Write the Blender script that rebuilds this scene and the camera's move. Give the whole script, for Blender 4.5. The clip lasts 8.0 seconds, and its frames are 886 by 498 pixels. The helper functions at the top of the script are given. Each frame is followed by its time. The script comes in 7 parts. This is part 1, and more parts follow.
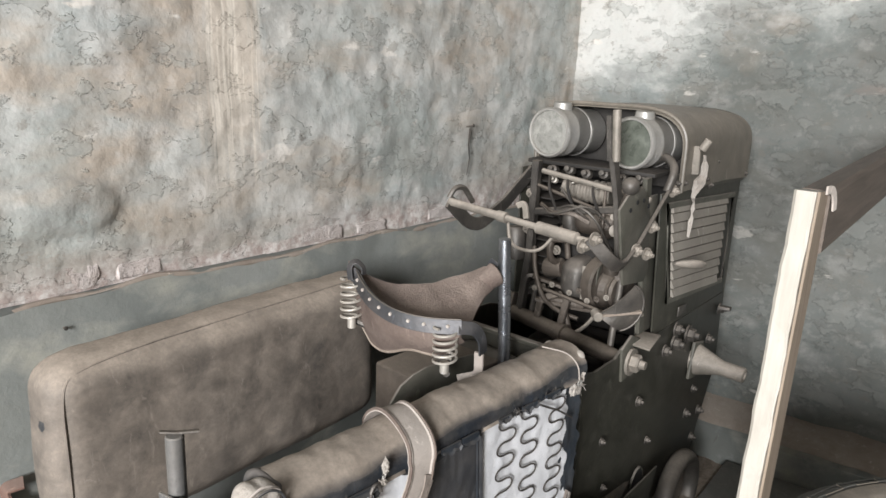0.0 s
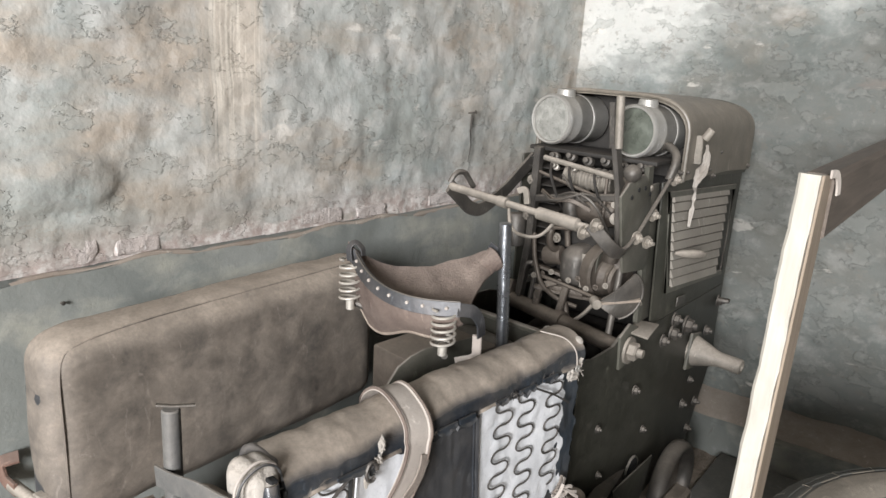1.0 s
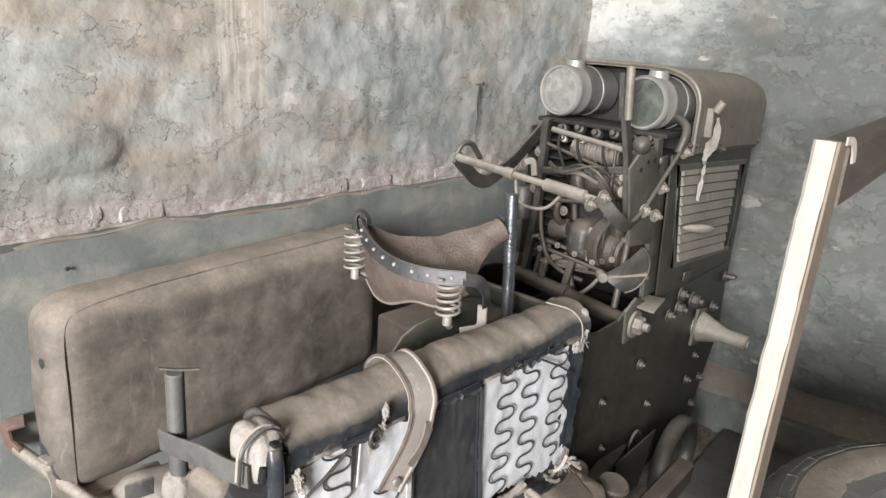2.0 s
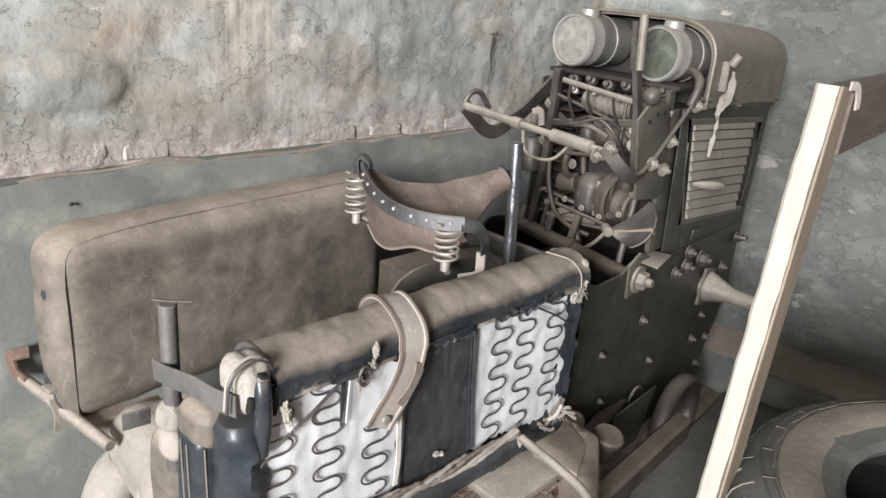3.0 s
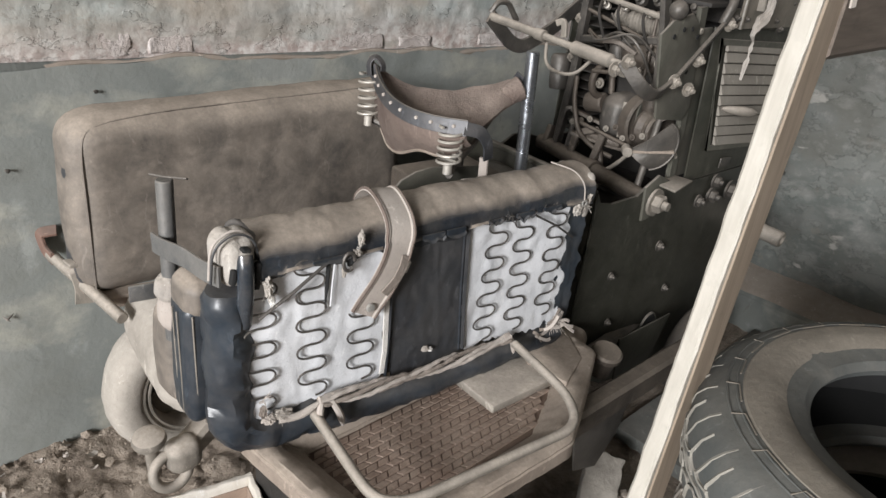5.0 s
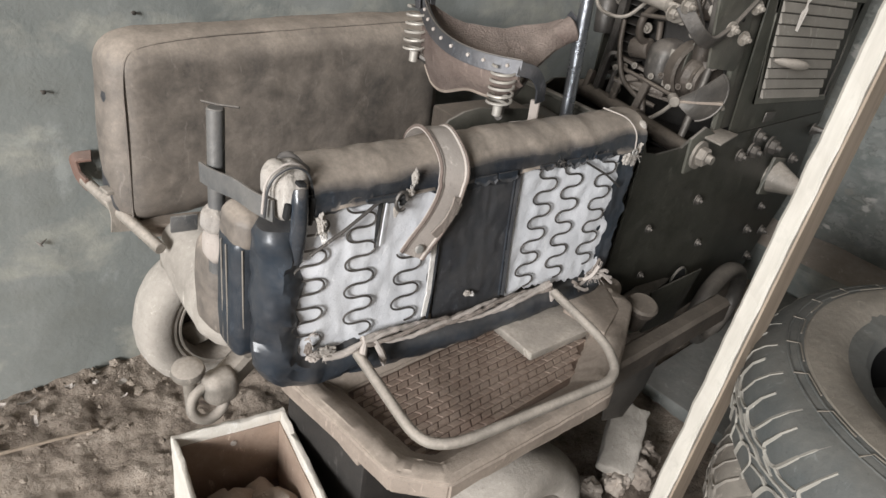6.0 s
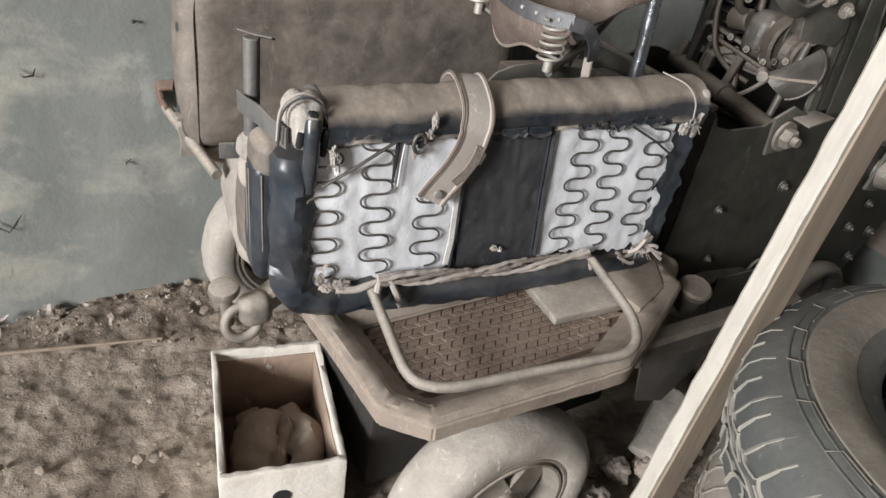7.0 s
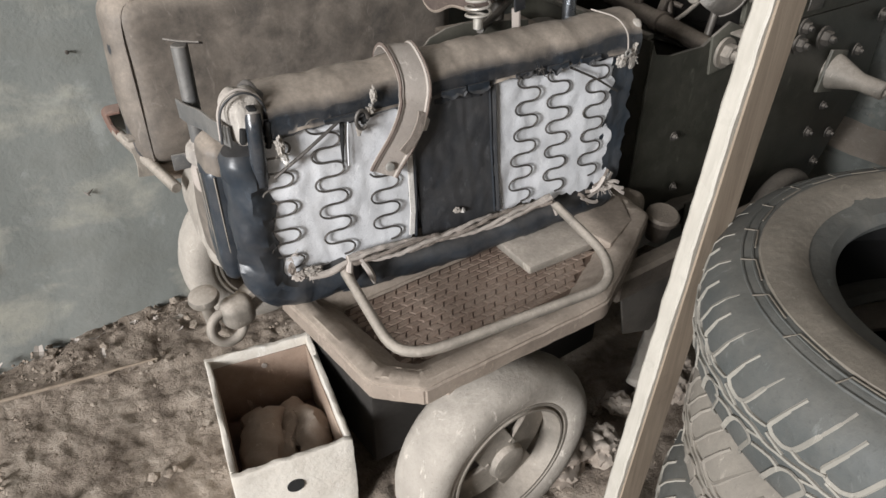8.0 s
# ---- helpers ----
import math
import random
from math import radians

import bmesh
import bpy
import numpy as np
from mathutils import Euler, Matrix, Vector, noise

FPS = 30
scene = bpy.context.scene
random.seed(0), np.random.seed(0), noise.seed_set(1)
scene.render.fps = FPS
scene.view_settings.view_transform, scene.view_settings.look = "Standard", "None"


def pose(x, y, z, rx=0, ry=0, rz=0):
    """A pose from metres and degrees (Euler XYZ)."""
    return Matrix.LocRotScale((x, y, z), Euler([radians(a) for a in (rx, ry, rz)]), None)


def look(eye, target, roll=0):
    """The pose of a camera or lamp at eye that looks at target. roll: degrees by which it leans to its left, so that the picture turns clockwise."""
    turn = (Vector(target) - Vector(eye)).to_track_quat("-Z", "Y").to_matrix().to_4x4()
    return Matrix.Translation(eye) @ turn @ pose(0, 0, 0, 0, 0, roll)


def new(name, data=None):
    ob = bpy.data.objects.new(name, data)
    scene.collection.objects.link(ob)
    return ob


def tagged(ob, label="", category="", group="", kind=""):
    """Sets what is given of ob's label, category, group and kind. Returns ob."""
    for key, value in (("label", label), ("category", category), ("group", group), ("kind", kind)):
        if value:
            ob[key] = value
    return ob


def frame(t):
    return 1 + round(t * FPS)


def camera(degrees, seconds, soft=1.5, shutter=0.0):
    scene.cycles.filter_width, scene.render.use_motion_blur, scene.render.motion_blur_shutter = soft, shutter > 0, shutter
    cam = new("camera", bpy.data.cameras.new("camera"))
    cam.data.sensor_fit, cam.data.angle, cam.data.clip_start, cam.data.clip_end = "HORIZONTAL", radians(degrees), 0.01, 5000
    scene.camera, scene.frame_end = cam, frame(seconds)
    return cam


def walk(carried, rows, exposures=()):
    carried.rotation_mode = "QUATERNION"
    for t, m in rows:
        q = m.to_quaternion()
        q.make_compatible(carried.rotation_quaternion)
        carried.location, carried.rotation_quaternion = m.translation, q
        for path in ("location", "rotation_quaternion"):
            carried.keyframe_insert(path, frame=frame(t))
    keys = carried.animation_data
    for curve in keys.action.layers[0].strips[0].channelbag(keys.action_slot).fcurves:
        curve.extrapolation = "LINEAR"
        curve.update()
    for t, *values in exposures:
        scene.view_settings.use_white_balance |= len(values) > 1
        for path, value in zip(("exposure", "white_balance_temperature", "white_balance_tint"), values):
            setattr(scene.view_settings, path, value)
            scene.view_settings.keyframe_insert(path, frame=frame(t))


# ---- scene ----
cam = camera(63.0, 8.0)
METRES, EYE, TILT, LEAN, TURN = 0.8, 1.55, -15.0, -2.0, -52.0
ROWS = [
    (0.0, 0.0, 0.0, 0.0, 0.0, 0.0, -0.0),
    (0.5, -0.0008, 0.0059, -0.0165, -0.07, -0.25, -0.75),
    (1.0, -0.0039, 0.0071, -0.0274, -0.11, -0.6, -1.14),
    (1.5, -0.0103, 0.019, -0.0348, 0.1, -1.27, -1.4),
    (3.0, 0.0492, 0.0273, -0.0879, 1.97, -5.53, -3.31),
    (3.5, 0.1302, 0.0227, -0.1036, 4.45, -7.47, -4.72),
    (4.0, 0.2326, -0.0029, -0.1289, 6.4, -9.36, -5.18),
    (5.5, 0.1724, -0.0012, -0.1801, 7.23, -12.42, -6.88),
    (6.0, 0.1046, 0.0213, -0.1899, 7.91, -15.26, -8.49),
    (6.5, 0.1295, 0.0296, -0.2034, 11.8, -17.58, -10.62),
    (7.0, 0.3599, 0.0595, -0.2036, 19.86, -19.25, -11.56),
    (7.5, 0.4991, 0.0596, -0.2143, 19.26, -19.51, -8.24),
    (8.0, 0.4357, 0.0411, -0.2182, 15.88, -20.25, -2.14),
]
walk(cam, [(t, pose(0, 0, EYE, 0, 0, TURN) @ pose(0, 0, 0, TILT, LEAN, 0) @ pose(METRES * x, METRES * y, METRES * z, 90 + pitch, roll, yaw)) for t, x, y, z, yaw, pitch, roll in ROWS], exposures=[(0.0, 0.0), (1.5, 0.10), (3.5, 0.08), (4.2, -0.06), (5.5, -0.18), (6.5, -0.16), (7.2, -0.2), (8.0, -0.25)])

# ---- world, light ----
world = bpy.data.worlds.new("sky")
scene.world = world
world.use_nodes = True
wn = world.node_tree
sky = wn.nodes.new("ShaderNodeTexSky")
sky.sky_type, sky.sun_disc, sky.sun_elevation, sky.sun_rotation = "NISHITA", False, radians(40), radians(200)
wn.links.new(sky.outputs[0], wn.nodes["Background"].inputs[0])
wn.nodes["Background"].inputs[1].default_value = 0.1


def area_lamp(name, eye, target, sx, sy, power, colour):
    data = bpy.data.lights.new(name, "AREA")
    data.shape, data.size, data.size_y, data.energy, data.color = "RECTANGLE", sx, sy, power, colour
    ob = new(name, data)
    ob.matrix_world = look(eye, target)
    return ob


# daylight standing in the tall opening inferred behind the viewer's left shoulder, and an added weak fill lamp low
# beyond it
area_lamp("opening_daylight", (-5.95, -1.95, 2.75), (1.5, 0.8, 1.0), 2.0, 2.0, 1170, (0.982, 0.985, 1.0))
area_lamp("added_fill", (-6.0, 0.85, 1.15), (2.0, 0.9, 1.1), 1.1, 2.0, 40, (0.982, 0.985, 1.0))


# ---- materials ----
def nodes_of(name):
    m = bpy.data.materials.new(name)
    m.use_nodes = True
    return m, m.node_tree.nodes, m.node_tree.links, m.node_tree.nodes["Principled BSDF"]


def tex_coords(N, L, scale=(1, 1, 1)):
    g, mp = N.new("ShaderNodeNewGeometry"), N.new("ShaderNodeMapping")
    L.new(g.outputs["Position"], mp.inputs[0])
    mp.inputs["Scale"].default_value = scale
    return mp.outputs[0]


def noise_tex(N, L, co, scale, detail=6, rough=0.6, distort=0.0):
    n = N.new("ShaderNodeTexNoise")
    n.inputs["Scale"].default_value, n.inputs["Detail"].default_value = scale, detail
    n.inputs["Roughness"].default_value, n.inputs["Distortion"].default_value = rough, distort
    L.new(co, n.inputs["Vector"])
    return n.outputs["Fac"]


def ramp(N, L, fac, stops):
    r = N.new("ShaderNodeValToRGB")
    e = r.color_ramp.elements
    while len(e) < len(stops):
        e.new(0.5)
    for el, (p, c) in zip(e, stops):
        el.position, el.color = p, (*c, 1) if len(c) == 3 else c
    L.new(fac, r.inputs[0])
    return r.outputs[0]


def mix(N, L, fac, a, b):
    m = N.new("ShaderNodeMix")
    m.data_type = "RGBA"
    for sock, v in ((m.inputs[0], fac), (m.inputs[6], a), (m.inputs[7], b)):
        if isinstance(v, (tuple, list)):
            sock.default_value = (*v, 1)
        elif isinstance(v, float):
            sock.default_value = v
        else:
            L.new(v, sock)
    return m.outputs[2]


def grey(v):
    return (v, v, v)


def bump(N, L, height, strength, distance, bsdf, chain=None):
    b = N.new("ShaderNodeBump")
    b.inputs["Strength"].default_value, b.inputs["Distance"].default_value = strength, distance
    L.new(height, b.inputs["Height"])
    if chain is not None:
        L.new(chain, b.inputs["Normal"])
    L.new(b.outputs[0], bsdf.inputs["Normal"])
    return b.outputs[0]


DUST = (0.35, 0.308, 0.27)


def dusty(name, base, second, rough=0.6, metal=0.0, dust=0.5, grain=60, dust_colour=DUST, relief=0.15, top=0.6, patchy=0.8, low=0.12, high=0.85, wrinkle=0.22, dust_rough=0.95):
    """A worn surface: two tones of its own colour, blotches of settled dust that lie thickest on upward faces."""
    m, N, L, B = nodes_of(name)
    co = tex_coords(N, L)
    big = noise_tex(N, L, co, 5, 6, 0.65, 0.4)
    fine = noise_tex(N, L, co, grain, 5, 0.7)
    body = mix(N, L, ramp(N, L, big, [(0.35, grey(0)), (0.65, grey(1))]), base, second)
    scuff = noise_tex(N, L, tex_coords(N, L, (1.0, 1.0, 0.35)), 45, 5, 0.75, 0.6)
    body = mix(N, L, ramp(N, L, scuff, [(0.60, grey(0)), (0.70, grey(0.55))]), body, tuple(min(1, c * 2.2 + 0.02) for c in second))
    speck = noise_tex(N, L, co, 210, 3, 0.6)
    body = mix(N, L, ramp(N, L, speck, [(0.28, grey(0.35)), (0.40, grey(0))]), body, tuple(c * 0.45 for c in base))
    g = N.new("ShaderNodeNewGeometry")
    sep = N.new("ShaderNodeSeparateXYZ")
    L.new(g.outputs["Normal"], sep.inputs[0])
    up = N.new("ShaderNodeMapRange")
    up.inputs[1].default_value, up.inputs[2].default_value, up.inputs[4].default_value = low, high, top
    L.new(sep.outputs[2], up.inputs[0])
    s = N.new("ShaderNodeMath")
    s.operation = "ADD"
    L.new(up.outputs[0], s.inputs[0])
    patch = ramp(N, L, noise_tex(N, L, co, 14, 7, 0.7, 0.3), [(0.3, grey(0)), (0.8, grey(patchy))])
    L.new(patch, s.inputs[1])
    k = N.new("ShaderNodeMath")
    k.operation, k.use_clamp = "MULTIPLY", True
    L.new(s.outputs[0], k.inputs[0])
    k.inputs[1].default_value = dust
    dirt = mix(N, L, ramp(N, L, fine, [(0.3, grey(0)), (0.7, grey(1))]), tuple(c * 0.80 for c in dust_colour), tuple(min(c * 1.15, 1) for c in dust_colour))
    dirt = mix(N, L, ramp(N, L, noise_tex(N, L, co, 11, 6, 0.65, 0.6), [(0.38, grey(0.55)), (0.58, grey(0))]), dirt, tuple(c * 0.62 for c in dust_colour))
    dirt = mix(N, L, ramp(N, L, speck, [(0.28, grey(0.22)), (0.40, grey(0))]), dirt, tuple(c * 0.4 for c in dust_colour))
    L.new(mix(N, L, k.outputs[0], body, dirt), B.inputs["Base Color"])
    B.inputs["Metallic"].default_value = metal
    rr = N.new("ShaderNodeMapRange")
    rr.inputs[3].default_value, rr.inputs[4].default_value = rough, dust_rough
    L.new(k.outputs[0], rr.inputs[0])
    L.new(rr.outputs[0], B.inputs["Roughness"])
    n1 = bump(N, L, fine, relief * 1.6, 0.005, B)
    bump(N, L, noise_tex(N, L, co, 9, 3, 0.5), wrinkle, 0.02, B, n1)
    return m


def plain(name, colour, rough=0.5, metal=0.0):
    m, N, L, B = nodes_of(name)
    co = tex_coords(N, L)
    f = noise_tex(N, L, co, 40, 5, 0.7)
    L.new(mix(N, L, f, tuple(c * 0.75 for c in colour), tuple(min(1, c * 1.2) for c in colour)), B.inputs["Base Color"])
    B.inputs["Roughness"].default_value, B.inputs["Metallic"].default_value = rough, metal
    bump(N, L, f, 0.1, 0.002, B)
    return m


def plaster_material(name, stain_x, tone=1.0):
    """Old lime-washed plaster: grey-green wash, warm bare patches, white flakes, one pale run-off streak."""
    m, N, L, B = nodes_of(name)
    co = tex_coords(N, L)
    a = noise_tex(N, L, co, 1.6, 6, 0.55, 0.4)
    c = ramp(N, L, a, [(0.32, (0.285, 0.305, 0.285)), (0.45, (0.395, 0.418, 0.395)), (0.56, (0.49, 0.495, 0.47)), (0.70, (0.55, 0.495, 0.435))])
    b = noise_tex(N, L, tex_coords(N, L, (0.8, 0.8, 1.6)), 3.6, 6, 0.58, 0.2)
    c = mix(N, L, ramp(N, L, b, [(0.48, grey(0)), (0.64, grey(0.85))]), c, (0.43, 0.36, 0.29))
    bl = noise_tex(N, L, tex_coords(N, L, (1, 1, 1.7)), 3.1, 5, 0.55, 0.2)
    c = mix(N, L, ramp(N, L, bl, [(0.53, grey(0)), (0.70, grey(0.6))]), c, (0.40, 0.45, 0.45))
    if tone < 1:
        # green wash darkened for shade low down; whitewash paled for light above a ragged line
        g2, sep2 = N.new("ShaderNodeNewGeometry"), N.new("ShaderNodeSeparateXYZ")
        L.new(g2.outputs["Position"], sep2.inputs[0])
        rag = N.new("ShaderNodeMath")
        rag.operation = "MULTIPLY_ADD"
        L.new(noise_tex(N, L, tex_coords(N, L, (1, 1, 1.5)), 2.6, 8, 0.62, 0.3), rag.inputs[0])
        rag.inputs[1].default_value = 1.1
        L.new(sep2.outputs[2], rag.inputs[2])
        lean = N.new("ShaderNodeMath")
        lean.operation = "MULTIPLY_ADD"
        L.new(sep2.outputs[1], lean.inputs[0])
        lean.inputs[1].default_value = 0.55
        L.new(rag.outputs[0], lean.inputs[2])
        shade_mask = ramp(N, L, lean.outputs[0], [(0.0, grey(1.0 - tone)), (1.0, grey(0.0))])
        norm = N.new("ShaderNodeMapRange")
        norm.inputs[1].default_value, norm.inputs[2].default_value = 2.42, 2.98
        L.new(lean.outputs[0], norm.inputs[0])
        L.new(norm.outputs[0], shade_mask.node.inputs[0])
        c = mix(N, L, shade_mask, c, (0.10, 0.125, 0.12))
        # paints the light of the upper corner into the whitewash
        pale = ramp(N, L, norm.outputs[0], [(0.45, grey(0.0)), (0.95, grey(0.75))])
        c = mix(N, L, pale, c, (0.66, 0.655, 0.62))
    fl = noise_tex(N, L, tex_coords(N, L, (0.8, 0.8, 2.0)), 5.2, 5, 0.55, 0.2)
    c = mix(N, L, ramp(N, L, fl, [(0.655, grey(0)), (0.685, grey(0.9))]), c, (0.72, 0.68, 0.62))
    red = noise_tex(N, L, tex_coords(N, L, (0.7, 0.7, 1.8)), 2.7, 6, 0.6, 0.2)
    c = mix(N, L, ramp(N, L, red, [(0.62, grey(0)), (0.70, grey(0.6))]), c, (0.40, 0.28, 0.23))
    mott = noise_tex(N, L, tex_coords(N, L, (0.8, 0.8, 1.3)), 7, 6, 0.6, 0.2)
    c = mix(N, L, ramp(N, L, mott, [(0.36, grey(0.55)), (0.50, grey(0))]), c, (0.29, 0.295, 0.28))
    c = mix(N, L, ramp(N, L, mott, [(0.54, grey(0)), (0.68, grey(0.55))]), c, (0.60, 0.585, 0.555))
    grit = noise_tex(N, L, co, 24, 6, 0.65)
    c = mix(N, L, ramp(N, L, grit, [(0.36, grey(0.3)), (0.46, grey(0))]), c, (0.25, 0.24, 0.22))
    c = mix(N, L, ramp(N, L, grit, [(0.55, grey(0)), (0.66, grey(0.3))]), c, (0.62, 0.60, 0.57))
    chip = ramp(N, L, noise_tex(N, L, tex_coords(N, L, (0.8, 0.8, 1.5)), 8, 8, 0.66), [(0.545, grey(0)), (0.565, grey(1))])
    pit = ramp(N, L, noise_tex(N, L, tex_coords(N, L, (0.9, 0.9, 1.2)), 13, 8, 0.7), [(0.375, grey(1)), (0.395, grey(0))])
    part_chip = N.new("ShaderNodeMath")
    part_chip.operation = "MULTIPLY"
    L.new(chip, part_chip.inputs[0])
    part_chip.inputs[1].default_value = 0.38
    c = mix(N, L, part_chip.outputs[0], c, (0.54, 0.525, 0.485) if tone > 1 else (0.36, 0.37, 0.345))
    part_pit = N.new("ShaderNodeMath")
    part_pit.operation = "MULTIPLY"
    L.new(pit, part_pit.inputs[0])
    part_pit.inputs[1].default_value = 0.50
    c = mix(N, L, part_pit.outputs[0], c, (0.27, 0.245, 0.21))
    spots = noise_tex(N, L, co, 38, 4, 0.6)
    c = mix(N, L, ramp(N, L, spots, [(0.68, grey(0)), (0.74, grey(0.6))]), c, (0.24, 0.23, 0.21))
    if stain_x is not None:
        g, sep = N.new("ShaderNodeNewGeometry"), N.new("ShaderNodeSeparateXYZ")
        L.new(g.outputs["Position"], sep.inputs[0])
        wob = noise_tex(N, L, tex_coords(N, L, (9, 1, 0.5)), 3.0, 6, 0.7)
        d = N.new("ShaderNodeMath")
        d.operation = "SUBTRACT"
        L.new(sep.outputs[0], d.inputs[0])
        d.inputs[1].default_value = stain_x
        ab = N.new("ShaderNodeMath")
        ab.operation = "ABSOLUTE"
        L.new(d.outputs[0], ab.inputs[0])
        ad = N.new("ShaderNodeMath")
        ad.operation = "MULTIPLY_ADD"
        L.new(wob, ad.inputs[0])
        ad.inputs[1].default_value = 0.14
        L.new(ab.outputs[0], ad.inputs[2])
        high = N.new("ShaderNodeMapRange")
        high.inputs[1].default_value, high.inputs[2].default_value = 1.12, 1.45
        L.new(sep.outputs[2], high.inputs[0])
        run = N.new("ShaderNodeMath")
        run.operation = "MULTIPLY"
        L.new(ramp(N, L, ad.outputs[0], [(0.125, grey(0.85)), (0.175, grey(0))]), run.inputs[0])
        L.new(high.outputs[0], run.inputs[1])
        c = mix(N, L, run.outputs[0], c, (0.58, 0.51, 0.43))
        drip = noise_tex(N, L, tex_coords(N, L, (40, 1, 0.6)), 1.6, 4, 0.6)
        thin = N.new("ShaderNodeMath")
        thin.operation = "MULTIPLY"
        L.new(run.outputs[0], thin.inputs[0])
        L.new(ramp(N, L, drip, [(0.50, grey(0)), (0.56, grey(1))]), thin.inputs[1])
        c = mix(N, L, thin.outputs[0], c, (0.76, 0.70, 0.61))
        # brown damp stains low on the wash
        damp = N.new("ShaderNodeMapRange")
        damp.inputs[1].default_value, damp.inputs[2].default_value, damp.inputs[3].default_value, damp.inputs[4].default_value = 1.05, 1.36, 1.0, 0.0
        L.new(sep.outputs[2], damp.inputs[0])
        stain = N.new("ShaderNodeMath")
        stain.operation = "MULTIPLY"
        L.new(damp.outputs[0], stain.inputs[0])
        L.new(ramp(N, L, noise_tex(N, L, tex_coords(N, L, (0.7, 1, 1.6)), 5.0, 6, 0.6, 0.3), [(0.40, grey(0)), (0.60, grey(0.75))]), stain.inputs[1])
        c = mix(N, L, stain.outputs[0], c, (0.31, 0.275, 0.23))
        low = N.new("ShaderNodeMapRange")
        low.inputs[1].default_value, low.inputs[2].default_value, low.inputs[3].default_value, low.inputs[4].default_value = 1.02, 1.11, 1.0, 0.0
        L.new(sep.outputs[2], low.inputs[0])
        bare = N.new("ShaderNodeMath")
        bare.operation = "MULTIPLY"
        L.new(low.outputs[0], bare.inputs[0])
        L.new(ramp(N, L, noise_tex(N, L, tex_coords(N, L, (1, 1, 2.5)), 4.0, 6, 0.65, 0.3), [(0.38, grey(0)), (0.47, grey(1))]), bare.inputs[1])
        pink = mix(N, L, ramp(N, L, noise_tex(N, L, co, 40, 6, 0.7), [(0.42, grey(0)), (0.6, grey(1))]), (0.40, 0.325, 0.295), (0.63, 0.59, 0.555))
        c = mix(N, L, bare.outputs[0], c, pink)
    # the same painted shade once more, over flakes and chips
    if tone < 1:
        half = N.new("ShaderNodeMath")
        half.operation = "MULTIPLY"
        L.new(shade_mask, half.inputs[0])
        half.inputs[1].default_value = 0.82
        c = mix(N, L, half.outputs[0], c, (0.098, 0.099, 0.088))
    L.new(c, B.inputs["Base Color"])
    B.inputs["Roughness"].default_value = 0.9
    f = noise_tex(N, L, co, 22, 4, 0.5)
    n0 = bump(N, L, chip, 0.6, 0.005, B)
    n1 = bump(N, L, f, 0.35, 0.016, B, n0)
    bump(N, L, noise_tex(N, L, co, 90, 3, 0.5), 0.18, 0.004, B, n1)
    return m


def lower_plaster_material(name):
    m, N, L, B = nodes_of(name)
    co = tex_coords(N, L)
    a = noise_tex(N, L, tex_coords(N, L, (1, 1, 0.6)), 1.8, 7, 0.6, 0.6)
    c = ramp(N, L, a, [(0.32, (0.165, 0.176, 0.164)), (0.5, (0.222, 0.233, 0.217)), (0.68, (0.285, 0.291, 0.270))])
    b = noise_tex(N, L, co, 7, 7, 0.65, 0.4)
    c = mix(N, L, ramp(N, L, b, [(0.6, grey(0)), (0.72, grey(0.5))]), c, (0.37, 0.39, 0.37))
    smear = noise_tex(N, L, tex_coords(N, L, (1, 1, 1.6)), 3.2, 6, 0.6, 0.2)
    c = mix(N, L, ramp(N, L, smear, [(0.52, grey(0)), (0.66, grey(0.7))]), c, (0.43, 0.415, 0.35))
    c = mix(N, L, ramp(N, L, smear, [(0.34, grey(0.6)), (0.46, grey(0))]), c, (0.19, 0.195, 0.175))
    s = noise_tex(N, L, tex_coords(N, L, (1, 1, 0.4)), 16, 6, 0.7, 0.5)
    c = mix(N, L, ramp(N, L, s, [(0.66, grey(0)), (0.72, grey(0.6))]), c, (0.15, 0.145, 0.13))
    L.new(c, B.inputs["Base Color"])
    B.inputs["Roughness"].default_value = 0.85
    n1 = bump(N, L, noise_tex(N, L, co, 14, 7, 0.6, 0.3), 0.25, 0.012, B)
    bump(N, L, noise_tex(N, L, co, 120, 4, 0.6), 0.25, 0.003, B, n1)
    return m


def earth_material(name):
    m, N, L, B = nodes_of(name)
    co = tex_coords(N, L)
    c = ramp(N, L, noise_tex(N, L, co, 7, 9, 0.7, 0.4), [(0.34, (0.125, 0.095, 0.072)), (0.5, (0.30, 0.245, 0.196)), (0.68, (0.45, 0.38, 0.314))])
    v = N.new("ShaderNodeTexVoronoi")
    v.inputs["Scale"].default_value = 85
    L.new(co, v.inputs["Vector"])
    c = mix(N, L, ramp(N, L, v.outputs["Distance"], [(0.1, grey(0.15)), (0.4, grey(0))]), c, (0.46, 0.41, 0.34))
    L.new(c, B.inputs["Base Color"])
    B.inputs["Roughness"].default_value = 0.97
    n1 = bump(N, L, noise_tex(N, L, co, 40, 7, 0.65), 0.7, 0.02, B)
    bump(N, L, noise_tex(N, L, co, 200, 4, 0.7), 0.6, 0.006, B, n1)
    return m


